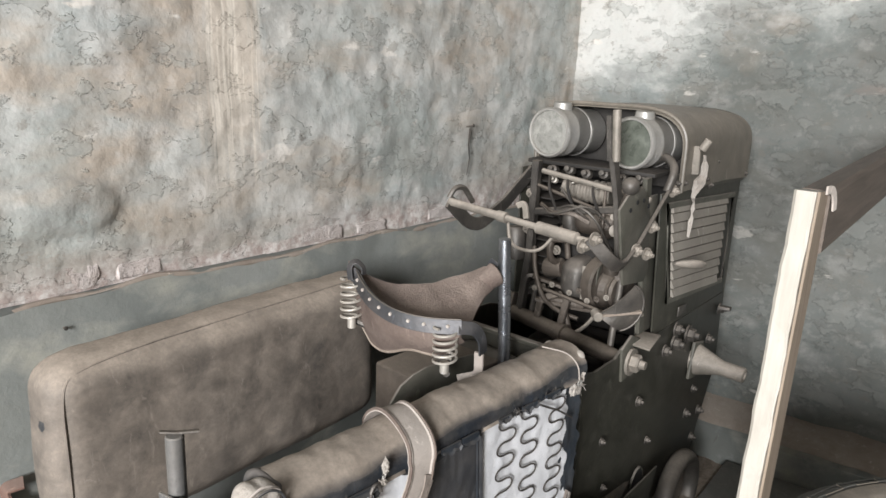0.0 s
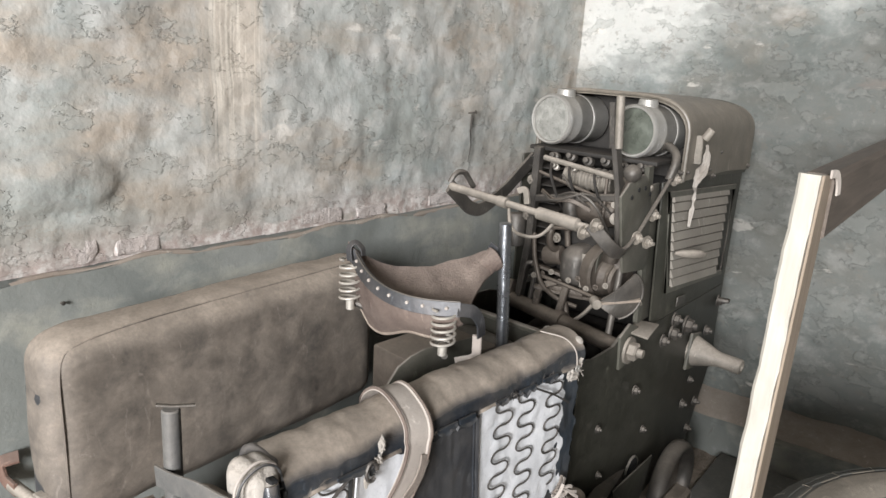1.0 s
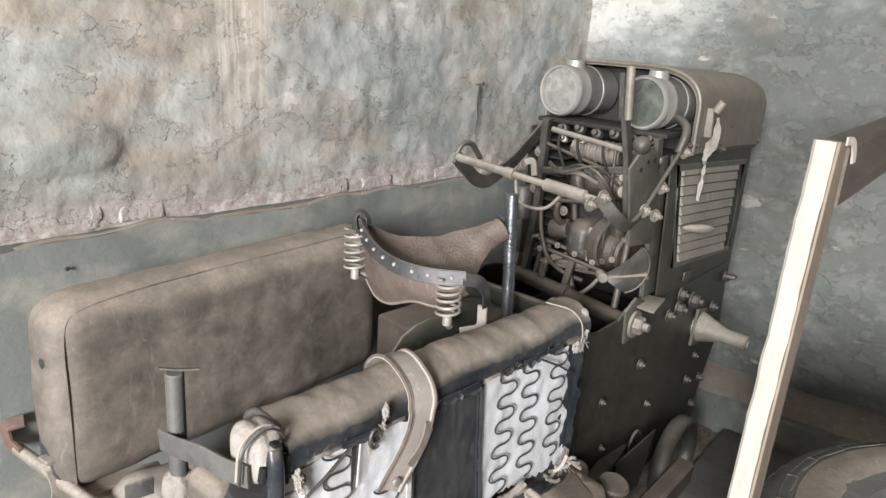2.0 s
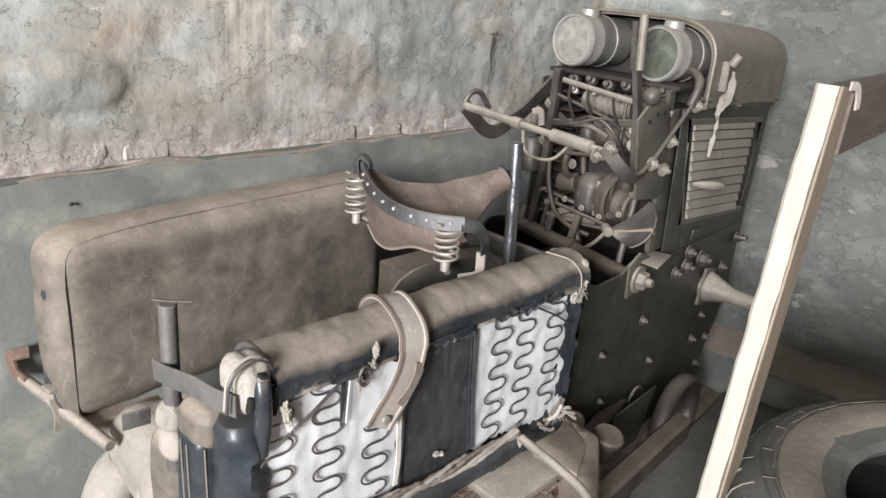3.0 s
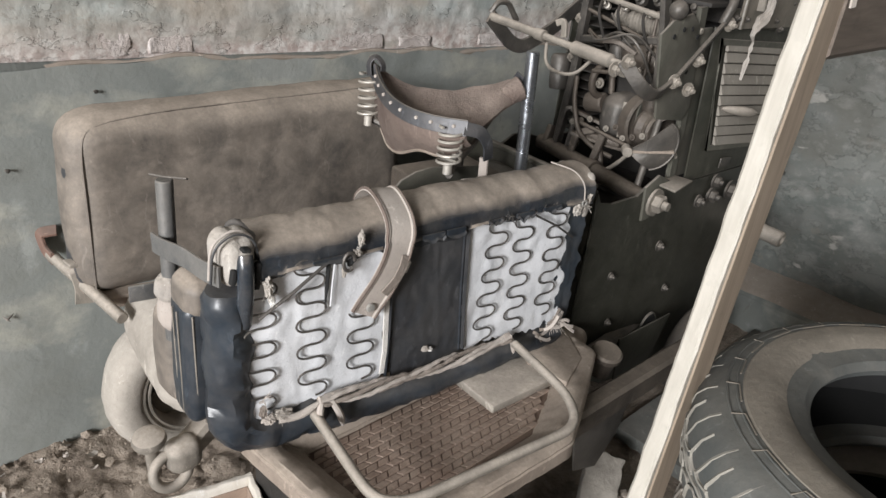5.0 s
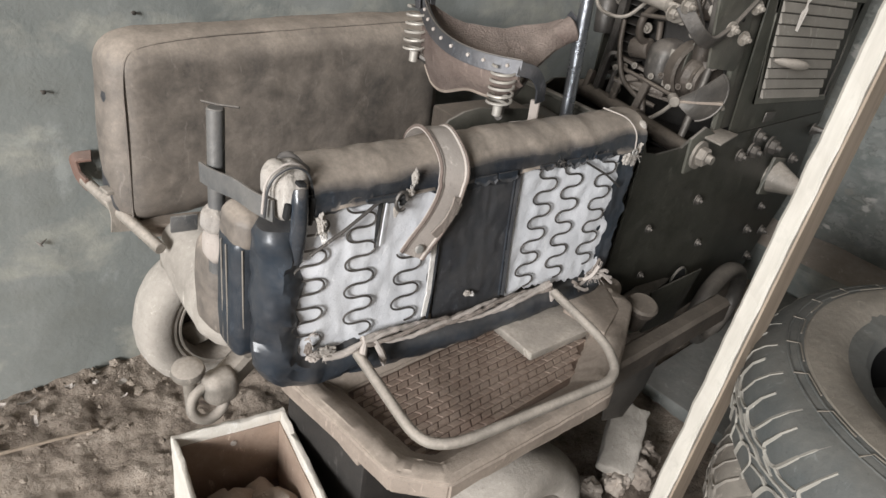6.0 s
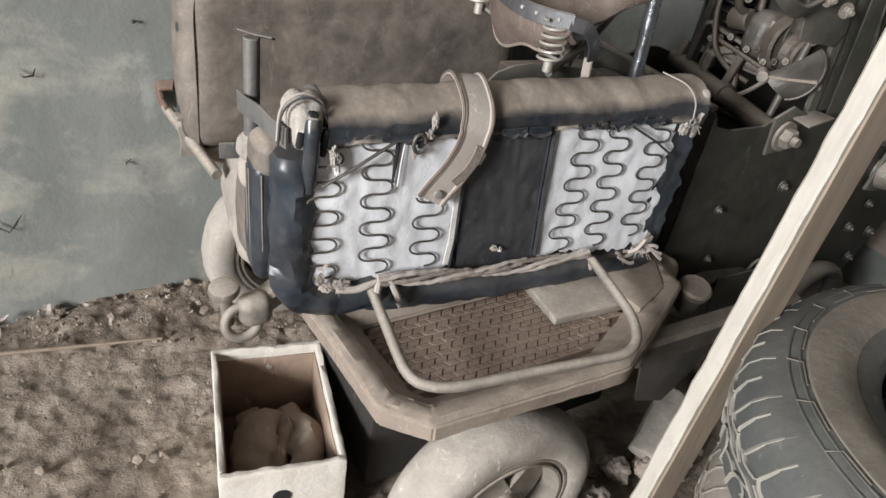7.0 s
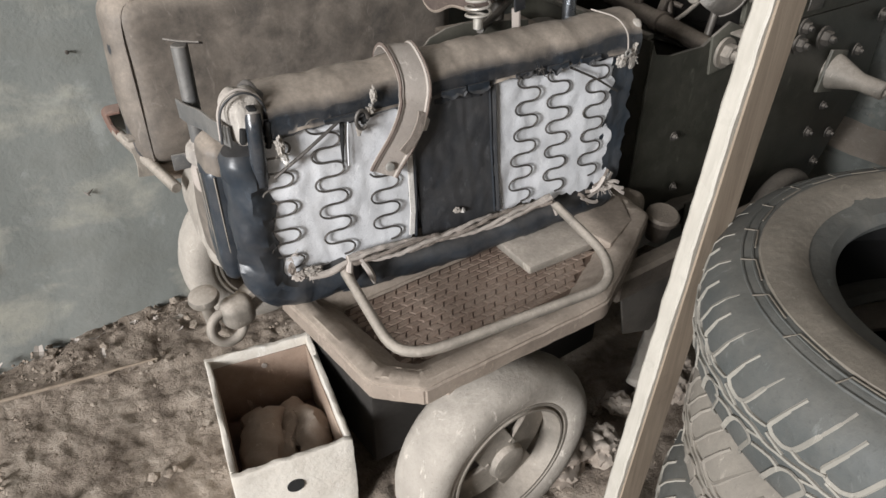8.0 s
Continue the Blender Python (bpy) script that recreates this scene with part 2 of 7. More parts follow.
def wood_material(name, a, b, axis_scale=(30, 30, 2), rough=0.6):
    m, N, L, B = nodes_of(name)
    t = N.new("ShaderNodeTexCoord")
    mp = N.new("ShaderNodeMapping")
    L.new(t.outputs["Object"], mp.inputs[0])
    mp.inputs["Scale"].default_value = axis_scale
    g = noise_tex(N, L, mp.outputs[0], 2.0, 6, 0.65, 0.5)
    c = mix(N, L, ramp(N, L, g, [(0.3, grey(0)), (0.7, grey(1))]), a, b)
    spots = noise_tex(N, L, tex_coords(N, L), 22, 5, 0.6)
    c = mix(N, L, ramp(N, L, spots, [(0.6, grey(0)), (0.75, grey(0.4))]), c, tuple(x * 0.6 for x in a))
    L.new(c, B.inputs["Base Color"])
    B.inputs["Roughness"].default_value = rough
    bump(N, L, g, 0.2, 0.003, B)
    return m


def glass_material(name, tone=(1.0, 1.0, 1.0)):
    """Dusty lamp glass: a glossy pane under a film of dust."""
    m, N, L, B = nodes_of(name)
    co = tex_coords(N, L)
    f = noise_tex(N, L, co, 30, 7, 0.7, 0.3)
    stops = [(0.30, (0.165, 0.165, 0.152)), (0.52, (0.27, 0.267, 0.245)), (0.74, (0.48, 0.465, 0.43))]
    L.new(ramp(N, L, f, [(p, tuple(a * b for a, b in zip(c, tone))) for p, c in stops]), B.inputs["Base Color"])
    L.new(ramp(N, L, f, [(0.3, grey(0.12)), (0.7, grey(0.6))]), B.inputs["Roughness"])
    return m


M_WALL = plaster_material("limewashed_plaster", 1.14)
M_WALL_B = plaster_material("green_wash_shaded_plaster", None, 0.30)
M_DADO = lower_plaster_material("smooth_grey_green_plaster")
M_EARTH = earth_material("dry_earth")
M_OLIVE = dusty("olive_drab_paint", (0.019, 0.020, 0.014), (0.038, 0.038, 0.028), 0.42, 0.0, 0.32, 70, DUST, 0.12, 0.9, 0.35)
M_OLIVE_D = dusty("dusty_olive_paint", (0.045, 0.049, 0.036), (0.085, 0.082, 0.065), 0.5, 0.0, 0.7, 70, DUST, 0.15, 0.8, 0.4)
M_BROWN = dusty("dusty_brown_vinyl", (0.050, 0.046, 0.043), (0.125, 0.108, 0.092), 0.45, 0.0, 0.74, 130, (0.36, 0.303, 0.248), 0.08, 1.0, 1.0)
M_VINYL = dusty("dark_blue_vinyl", (0.008, 0.012, 0.018), (0.019, 0.028, 0.039), 0.20, 0.0, 0.70, 130, (0.34, 0.288, 0.238), 0.05, 1.2, 0.28, 0.30, 0.62, 0.5, 0.55)
M_VINYL_C = dusty("clean_dark_blue_vinyl", (0.009, 0.014, 0.021), (0.021, 0.031, 0.043), 0.36, 0.0, 0.30, 130, (0.34, 0.30, 0.26), 0.05, 0.5, 0.5, 0.3, 0.9, 0.5, 0.5)
M_VINYL_W = dusty("faded_dark_vinyl", (0.018, 0.021, 0.026), (0.045, 0.048, 0.052), 0.4, 0.0, 0.4, 90, DUST, 0.1, 0.8, 0.35)
M_FABRIC = dusty("pale_grey_backing_cloth", (0.60, 0.61, 0.63), (0.72, 0.725, 0.74), 0.8, 0.0, 0.20, 160, (0.56, 0.53, 0.49), wrinkle=0.12)
M_STRAP = dusty("tan_canvas_strap", (0.34, 0.295, 0.262), (0.45, 0.405, 0.365), 0.85, 0.0, 0.4, 140, (0.46, 0.41, 0.36))
M_FLUFF = dusty("frayed_white_padding", (0.27, 0.245, 0.22), (0.47, 0.44, 0.40), 0.95, 0.0, 0.45, 60, (0.42, 0.36, 0.30), 0.6, 0.6, 0.9)
M_STEEL = dusty("worn_bare_steel", (0.34, 0.335, 0.315), (0.50, 0.49, 0.465), 0.30, 0.45, 0.4, 120, (0.42, 0.37, 0.31))
M_DSTEEL = dusty("dusty_dark_steel", (0.040, 0.038, 0.036), (0.085, 0.078, 0.069), 0.40, 0.35, 0.46, 120, (0.38, 0.33, 0.28), 0.15, 0.9, 0.5)
M_PALE = dusty("dust_coated_metal", (0.13, 0.118, 0.10), (0.26, 0.235, 0.20), 0.5, 0.3, 0.78, 120, (0.52, 0.46, 0.395), 0.15, 0.85, 0.7)
M_LOUVRE = dusty("dust_filmed_louvre_paint", (0.25, 0.228, 0.198), (0.32, 0.295, 0.255), 0.6, 0.0, 0.5, 110, (0.36, 0.315, 0.27), 0.1, 0.6, 0.5)
M_GRIME = dusty("oily_brown_grimed_metal", (0.046, 0.039, 0.033), (0.120, 0.099, 0.082), 0.42, 0.35, 0.48, 110, (0.34, 0.285, 0.23), 0.25, 0.85, 0.5)
M_TUBE = dusty("worn_grey_tube_steel", (0.095, 0.10, 0.105), (0.21, 0.205, 0.195), 0.38, 0.4, 0.5, 120, (0.40, 0.36, 0.31), 0.15, 0.8, 0.6)
# near-black that paints shade into deep parts; also the plug leads' own black
M_SHADE_BLACK = dusty("shade_black_metal", (0.012, 0.011, 0.010), (0.026, 0.023, 0.020), 0.7, 0.0, 0.25, 90, (0.16, 0.13, 0.105), 0.15, 0.8, 0.3)
M_HEM = dusty("white_frayed_cloth", (0.60, 0.575, 0.54), (0.74, 0.72, 0.69), 0.9, 0.0, 0.25, 140, (0.50, 0.45, 0.40), 0.4)
M_CORD = dusty("brown_grimy_cloth", (0.155, 0.125, 0.105), (0.26, 0.22, 0.19), 0.9, 0.0, 0.4, 140, (0.40, 0.35, 0.30), 0.4)
M_WIRE = dusty("dark_spring_wire", (0.055, 0.052, 0.05), (0.12, 0.11, 0.10), 0.45, 0.6, 0.25, 160)
M_SPRING = dusty("pale_coil_spring_steel", (0.45, 0.42, 0.37), (0.58, 0.55, 0.50), 0.45, 0.5, 0.4, 160, (0.55, 0.49, 0.42))
M_LEATHER = dusty("suede_brown_leather", (0.080, 0.054, 0.045), (0.175, 0.130, 0.108), 0.85, 0.0, 0.55, 170, (0.36, 0.292, 0.247), 0.55, 0.6, 0.9)
M_BAND = dusty("black_blue_steel_band", (0.035, 0.038, 0.045), (0.08, 0.085, 0.095), 0.4, 0.5, 0.3, 120)
M_TYRE = dusty("grey_worn_rubber", (0.042, 0.050, 0.051), (0.084, 0.092, 0.090), 0.6, 0.0, 0.40, 80, (0.19, 0.170, 0.142))
M_TYRE_D = dusty("dust_caked_rubber", (0.22, 0.196, 0.168), (0.40, 0.365, 0.32), 0.95, 0.0, 0.62, 90, (0.47, 0.425, 0.37), 0.25)
# black of the tyres' inside, and painted shade for holes, hollows and tears
M_BLACK = plain("black_rubber_and_hollow_shade", (0.012, 0.012, 0.012), 0.9)
M_RUST = dusty("flaking_rust", (0.12, 0.062, 0.045), (0.20, 0.115, 0.085), 0.9, 0.1, 0.3, 90)
M_CREAM = wood_material("cream_planed_wood", (0.38, 0.354, 0.306), (0.475, 0.446, 0.392), (40, 40, 3))
M_DARKWOOD = wood_material("dark_weathered_wood", (0.075, 0.058, 0.045), (0.14, 0.11, 0.088), (3, 40, 40))
M_BOX = dusty("whitewashed_tin", (0.62, 0.585, 0.52), (0.74, 0.70, 0.63), 0.8, 0.0, 0.45, 60, (0.40, 0.32, 0.245), 0.3, 0.25, 0.9)
M_RIM = dusty("dust_caked_metal_tray", (0.15, 0.118, 0.094), (0.27, 0.22, 0.18), 0.7, 0.1, 0.8, 120, (0.43, 0.36, 0.295), 0.14)
M_PLATE = dusty("rusty_brown_tread_plate", (0.075, 0.045, 0.033), (0.145, 0.095, 0.070), 0.6, 0.1, 0.40, 120, (0.30, 0.235, 0.185), 0.2, 0.10, 1.0)
M_PAD = dusty("worn_brown_tread_pads", (0.20, 0.130, 0.098), (0.31, 0.225, 0.175), 0.5, 0.1, 0.60, 120, (0.42, 0.35, 0.285), 0.15, 0.15, 1.0)
M_HOOD = dusty("tan_dusted_olive_paint", (0.085, 0.078, 0.062), (0.15, 0.132, 0.108), 0.38, 0.0, 0.75, 60, (0.30, 0.258, 0.212), 0.1, 0.8, 0.85, wrinkle=0.1, dust_rough=0.55)
M_SLAB = dusty("dim_grey_cement", (0.10, 0.108, 0.10), (0.15, 0.158, 0.148), 0.9, 0.0, 0.35, 60)
M_BRICK = dusty("flaking_pink_brick", (0.40, 0.335, 0.30), (0.60, 0.55, 0.525), 0.95, 0.0, 0.35, 90, (0.62, 0.57, 0.54), 0.8, 0.3, 1.0)
# tan of the dry stick, and the painted shade on the post
M_TANWOOD_SHADE = wood_material("tan_wood_and_post_shade", (0.20, 0.155, 0.115), (0.31, 0.25, 0.19), (40, 40, 3))
M_CHROME = dusty("worn_blue_chrome", (0.20, 0.22, 0.25), (0.42, 0.44, 0.47), 0.22, 0.9, 0.25, 120, (0.4, 0.36, 0.31))
M_TYRE_M = dusty("tan_dusty_rubber", (0.16, 0.145, 0.125), (0.23, 0.21, 0.18), 0.9, 0.0, 0.5, 80, (0.30, 0.265, 0.22))
# dark brown for surfaces out of view, low so little light bounces back
M_DIM = dusty("unseen_dark_plaster", (0.055, 0.052, 0.047), (0.095, 0.089, 0.08), 0.95, 0.0, 0.3, 30)
M_GLASS = glass_material("dusty_lamp_glass")
M_GLASS_G = glass_material("dim_greenish_lamp_glass", (0.34, 0.38, 0.34))
M_CLOTH = dusty("dirty_tan_rag", (0.30, 0.235, 0.185), (0.44, 0.36, 0.295), 0.95, 0.0, 0.3, 120)
M_STONE = dusty("crumbled_brick_and_clods", (0.24, 0.19, 0.15), (0.36, 0.31, 0.26), 0.95, 0.0, 0.4, 60)


# ---- mesh helpers ----
def root_loc(ob):
    p = Vector((0, 0, 0))
    while ob is not None:
        p = p + ob.location
        ob = ob.parent
    return p


def part(name, bm, material, parent=None, label="", smooth=True):
    """Links a bmesh, drawn in world metres, as one mesh object under a thing or a part."""
    me = bpy.data.meshes.new(name)
    base = root_loc(parent)
    bmesh.ops.recalc_face_normals(bm, faces=bm.faces)
    bm.transform(Matrix.Translation(-base))
    bm.to_mesh(me)
    bm.free()
    me.materials.append(material)
    if smooth:
        me.shade_smooth()
        me.set_sharp_from_angle(angle=radians(38))
    ob = new(name, me)
    ob.parent = parent
    if label:
        tagged(ob, label)
    return ob


def thing(name, loc, label, category, group="", kind=""):
    ob = new(name)
    ob.location = loc
    ob.empty_display_size = 0.05
    return tagged(ob, label, category, group, kind)


def block(c, size, rot=(0, 0, 0), bevel=0.004, bm=None, seg=2):
    """A box round c with rounded edges."""
    bm = bm or bmesh.new()
    r = bmesh.ops.create_cube(bm, size=1)
    vs = r["verts"]
    bmesh.ops.scale(bm, vec=size, verts=vs)
    if bevel:
        es = {e for v in vs for e in v.link_edges}
        o = bmesh.ops.bevel(bm, geom=list(es), offset=min(bevel, min(size) * 0.45), segments=seg, affect="EDGES", profile=0.5)
        vs = list({v for f in o["faces"] for v in f.verts} | {v for v in vs if v.is_valid})
    bmesh.ops.transform(bm, matrix=pose(*c, *rot), verts=vs)
    return bm


def sweep(pts, prof, closed=False, up=(0, 0, 1), caps=True, bm=None, scales=None):
    """A profile (list of (a, b)) drawn along a line of points."""
    bm = bm or bmesh.new()
    P = [Vector(p) for p in pts]
    n = len(P)
    rings, side = [], None
    for i, p in enumerate(P):
        a = P[(i - 1) % n] if (closed or i) else P[0]
        b = P[(i + 1) % n] if (closed or i < n - 1) else P[-1]
        t = (b - a).normalized()
        if side is None:
            u = Vector(up)
            if abs(t.dot(u)) > 0.95:
                u = Vector((1, 0, 0)) if abs(t.x) < 0.9 else Vector((0, 1, 0))
            side = t.cross(u).normalized()
        side = (side - t * side.dot(t)).normalized()
        nor = side.cross(t)
        k = scales[i] if scales else 1
        rings.append([bm.verts.new(p + side * (x * k) + nor * (y * k)) for x, y in prof])
    m = len(prof)
    for i in range(n if closed else n - 1):
        r, s = rings[i], rings[(i + 1) % n]
        for j in range(m):
            bm.faces.new((r[j], r[(j + 1) % m], s[(j + 1) % m], s[j]))
    if caps and not closed:
        bm.faces.new(rings[0])
        bm.faces.new(rings[-1][::-1])
    return bm


def circle(r, n=10):
    return [(r * math.cos(2 * math.pi * i / n), r * math.sin(2 * math.pi * i / n)) for i in range(n)]


def rect(w, h):
    b = min(w, h) * 0.18
    w, h = w / 2, h / 2
    return [(-w + b, -h), (w - b, -h), (w, -h + b), (w, h - b), (w - b, h), (-w + b, h), (-w, h - b), (-w, -h + b)]


def rounded(pts, r, seg=5, closed=False):
    """The line with its corners rounded."""
    P = [Vector(p) for p in pts]
    n, out = len(P), []
    for i, p in enumerate(P):
        if not closed and i in (0, n - 1):
            out.append(p)
            continue
        a, b = P[i - 1], P[(i + 1) % n]
        ra, rb = min(r, (a - p).length * 0.45), min(r, (b - p).length * 0.45)
        s, e = p + (a - p).normalized() * ra, p + (b - p).normalized() * rb
        for k in range(seg + 1):
            f = k / seg
            out.append(s * (1 - f) ** 2 + p * (2 * f * (1 - f)) + e * f * f)
    return out


def pipe(pts, r, n=10, bend=0.03, closed=False, bm=None):
    return sweep(rounded(pts, bend, closed=closed) if len(pts) > 2 else pts, circle(r, n), closed, bm=bm)


def bar(pts, w, h, up=(0, 0, 1), bend=0.02, bm=None):
    return sweep(rounded(pts, bend) if len(pts) > 2 else pts, rect(w, h), up=up, bm=bm)


def axis_matrix(c, axis):
    return Matrix.Translation(c) @ Vector(axis).to_track_quat("Z", "Y").to_matrix().to_4x4()


def lathe(profile, c, axis=(0, 0, 1), n=24, bm=None, closed=False):
    """Turns (radius, height) round an axis through c."""
    bm = bm or bmesh.new()
    m = axis_matrix(c, axis)
    rings = []
    for r, z in profile:
        if r < 1e-5:
            rings.append([bm.verts.new(m @ Vector((0, 0, z)))])
        else:
            rings.append([bm.verts.new(m @ Vector((r * math.cos(2 * math.pi * i / n), r * math.sin(2 * math.pi * i / n), z))) for i in range(n)])
    pairs = list(zip(rings, rings[1:])) + ([(rings[-1], rings[0])] if closed else [])
    for a, b in pairs:
        for i in range(n):
            j = (i + 1) % n
            if len(a) == 1 and len(b) == 1:
                continue
            if len(a) == 1:
                bm.faces.new((a[0], b[i], b[j]))
            elif len(b) == 1:
                bm.faces.new((a[i], a[j], b[0]))
            else:
                bm.faces.new((a[i], a[j], b[j], b[i]))
    return bm


def rod(a, b, r, n=14, bevel=0.15, bm=None):
    """A round bar from a to b with eased ends."""
    a, b = Vector(a), Vector(b)
    h = (b - a).length
    e = r * bevel
    return lathe([(0, 0), (r - e, 0), (r, e), (r, h - e), (r - e, h), (0, h)], a, b - a, n, bm)


def prism(poly, z0, z1, bevel=0.004, m=None, bm=None):
    """A flat plate of the outline poly, from z0 to z1, then moved by m."""
    bm = bm or bmesh.new()
    lo = [bm.verts.new((x, y, z0)) for x, y in poly]
    hi = [bm.verts.new((x, y, z1)) for x, y in poly]
    k = len(poly)
    fs = [bm.faces.new(lo[::-1]), bm.faces.new(hi)]
    fs += [bm.faces.new((lo[i], lo[(i + 1) % k], hi[(i + 1) % k], hi[i])) for i in range(k)]
    vs = lo + hi
    if bevel:
        es = list({e for f in fs for e in f.edges})
        o = bmesh.ops.bevel(bm, geom=es, offset=bevel, segments=2, affect="EDGES", profile=0.5)
        vs = list({v for f in o["faces"] for v in f.verts} | {v for v in vs if v.is_valid})
    if m is not None:
        bmesh.ops.transform(bm, matrix=m, verts=vs)
    return bm


def side_plate(poly, y, t, bevel=0.002):
    """A sheet that stands in the x-z plane at y, t thick towards +y."""
    return prism([(x, z) for x, z in poly], -t, 0, bevel, Matrix.Translation((0, y, 0)) @ pose(0, 0, 0, 90))


def front_plate(poly, x, t, bevel=0.002):
    """A sheet that stands in the y-z plane at x, t thick towards +x."""
    return prism(poly, 0, t, bevel, Matrix(((0, 0, 1, x), (1, 0, 0, 0), (0, 1, 0, 0), (0, 0, 0, 1))))


def bolt(name, p, axis, r, h, material, parent, washer=True):
    a = Vector(axis).normalized()
    bm = bmesh.new()
    if washer:
        lathe([(0, 0), (r * 1.5, 0), (r * 1.5, r * 0.3), (0, r * 0.3)], p, a, 14, bm)
    lathe([(0, 0), (r, 0), (r, h * 0.85), (r * 0.8, h), (0, h)], Vector(p), a, 6, bm)
    lathe([(0, h), (r * 0.5, h), (r * 0.45, h * 1.5), (0, h * 1.5)], Vector(p), a, 10, bm)
    return part(name, bm, material, parent)


def fbm(v, octaves=4):
    return noise.fractal(v, 1.0, 2.0, octaves)


# ---- the room ----
WALL_Y, WALL_X, ROOF = 1.555, 2.96, 3.9


def relief_wall(name, x0, x1, z0, z1, depth, place, material, step=0.022, amp=0.016, edge=None, lumps=0.0):
    """A thick wall whose face is uneven plaster. place(u, d, z): the point u along it, d out of it."""
    bm = bmesh.new()
    nu, nz = max(2, int((x1 - x0) / step)), max(2, int((z1 - z0) / step))
    grid = []
    for i in range(nu + 1):
        u = x0 + (x1 - x0) * i / nu
        top = edge(u) if edge else z1
        col = []
        for j in range(nz + 1):
            z = z0 + (top - z0) * j / nz
            p = Vector((u, z, 3.1))
            d = amp * (fbm(p * 2.2, 3) + 0.6 * fbm(p * 6 + Vector((4, 1, 0)), 2) + 0.12 * fbm(p * 22, 2)) + lumps * (fbm(p * 13 + Vector((2, 0, 0)), 2) + 0.6 * abs(fbm(p * 21, 2)))
            if lumps and u < 0.84 and 1.10 < z < 1.30 and edge is None and name == "wall_north":
                e = 1 - (max(0, u - 0.76) / 0.07) ** 2 - ((z - 1.205) / (0.055 + 0.02 * fbm(Vector((u * 5, 1, 1)), 2))) ** 2
                d += 0.014 * max(0.0, min(1.0, e * 1.3))
            col.append(bm.verts.new(place(u, d, z)))
        grid.append(col)
    for i in range(nu):
        for j in range(nz):
            bm.faces.new((grid[i][j], grid[i + 1][j], grid[i + 1][j + 1], grid[i][j + 1]))
    back = {}
    for i, j in ((0, 0), (nu, 0), (nu, nz), (0, nz)):
        u, z = (x0, x1)[i > 0], (z0, edge((x0, x1)[i > 0]) if edge else z1)[j > 0]
        back[i > 0, j > 0] = bm.verts.new(place(u, -depth, z))
    k = [back[False, False], back[True, False], back[True, True], back[False, True]]
    bm.faces.new(k[::-1])
    bm.faces.new([grid[i][0] for i in range(nu + 1)] + [k[1], k[0]])
    bm.faces.new([grid[i][nz] for i in range(nu, -1, -1)] + [k[3], k[2]])
    bm.faces.new([grid[0][j] for j in range(nz, -1, -1)] + [k[0], k[3]])
    bm.faces.new([grid[nu][j] for j in range(nz + 1)] + [k[2], k[1]])
    ob = part(name, bm, material)
    return ob


def ledge_height(x):
    return 1.020 - 0.030 * (x - 0.5) + 0.006 * math.sin(x * 9) + 0.004 * math.sin(x * 23)


north = relief_wall("wall_north", -0.6, WALL_X + 0.3, 0.9, 2.6, 0.3, lambda u, d, z: (u, WALL_Y - d, z), M_WALL, 0.012, 0.013, None, 0.0034)
tagged(north, "thick wall of flaking grey-green lime-washed plaster with pale run-off streaks", "wall", kind="structure")
dado = relief_wall("wall_north_lower_plaster", -0.6, WALL_X - 0.005, -0.05, 1.0, 0.08, lambda u, d, z: (u, WALL_Y - 0.026 - d, z), M_DADO, 0.025, 0.005, ledge_height, 0.001)
tagged(dado, "smoother grey-green plaster along the wall's foot, ending in a ragged ledge", "wall", kind="structure")
east = relief_wall("wall_east", -1.2, WALL_Y + 0.01, -0.05, 2.6, 0.3, lambda u, d, z: (WALL_X - d, u, z), M_WALL_B, 0.018, 0.012, None, 0.007)
tagged(east, "grey-green lime-washed wall with white flakes and bare red patches", "wall", kind="structure")


bm = bmesh.new()
LP = [(-2.5 + 0.03 * i) for i in range(181)]
sweep([(x, WALL_Y - 0.018, ledge_height(x) + 0.002 * math.sin(x * 31)) for x in LP], circle(0.009, 7), bm=bm, scales=[0.7 + 0.7 * abs(fbm(Vector((x * 11, 3, 1)), 3)) for x in LP])
tagged(part("ledge_dirt", bm, M_STONE), "brown dirt crumbs lying along the plaster ledge", "dirt", kind="structure")


def bare_brick(x0, x1, z0, z1, seed):
    """A brick laid bare where the wash has fallen off, its face flaked, its edges ragged."""
    bm = bmesh.new()
    nx, nz = 26, 12
    grid = []
    for i in range(nx + 1):
        col = []
        for j in range(nz + 1):
            u, v = i / nx, j / nz
            x, z = x0 + (x1 - x0) * u, z0 + (z1 - z0) * v - 0.030 * (x0 + (x1 - x0) * u - 0.5)
            p = Vector((x * 14, z * 14, seed))
            e = min(u, 1 - u) * (x1 - x0) / 0.02 + 0.4 * fbm(p * 1.3, 3)
            g = min(v, 1 - v) * (z1 - z0) / 0.012 + 0.4 * fbm(p * 1.3 + Vector((5, 0, 0)), 3)
            rise = max(0.0, min(1.0, min(e, g)))
            col.append(bm.verts.new((x + 0.004 * fbm(p * 2, 2), WALL_Y + 0.030 - 0.032 * rise - 0.0025 * fbm(p * 2.5, 3), z + 0.004 * fbm(p * 2 + Vector((0, 7, 0)), 2))))
        grid.append(col)
    for i in range(nx):
        for j in range(nz):
            bm.faces.new((grid[i][j], grid[i + 1][j], grid[i + 1][j + 1], grid[i][j + 1]))
    return part("brick", bm, M_BRICK, north)


for q in ((0.42, 0.60, 1.018, 1.085, 1), (0.612, 0.778, 1.018, 1.092, 2), (0.790, 0.935, 1.022, 1.085, 3), (1.33, 1.54, 1.020, 1.085, 4), (1.56, 1.74, 1.018, 1.075, 5), (1.92, 2.12, 1.020, 1.08, 6)):
    bare_brick(*q)


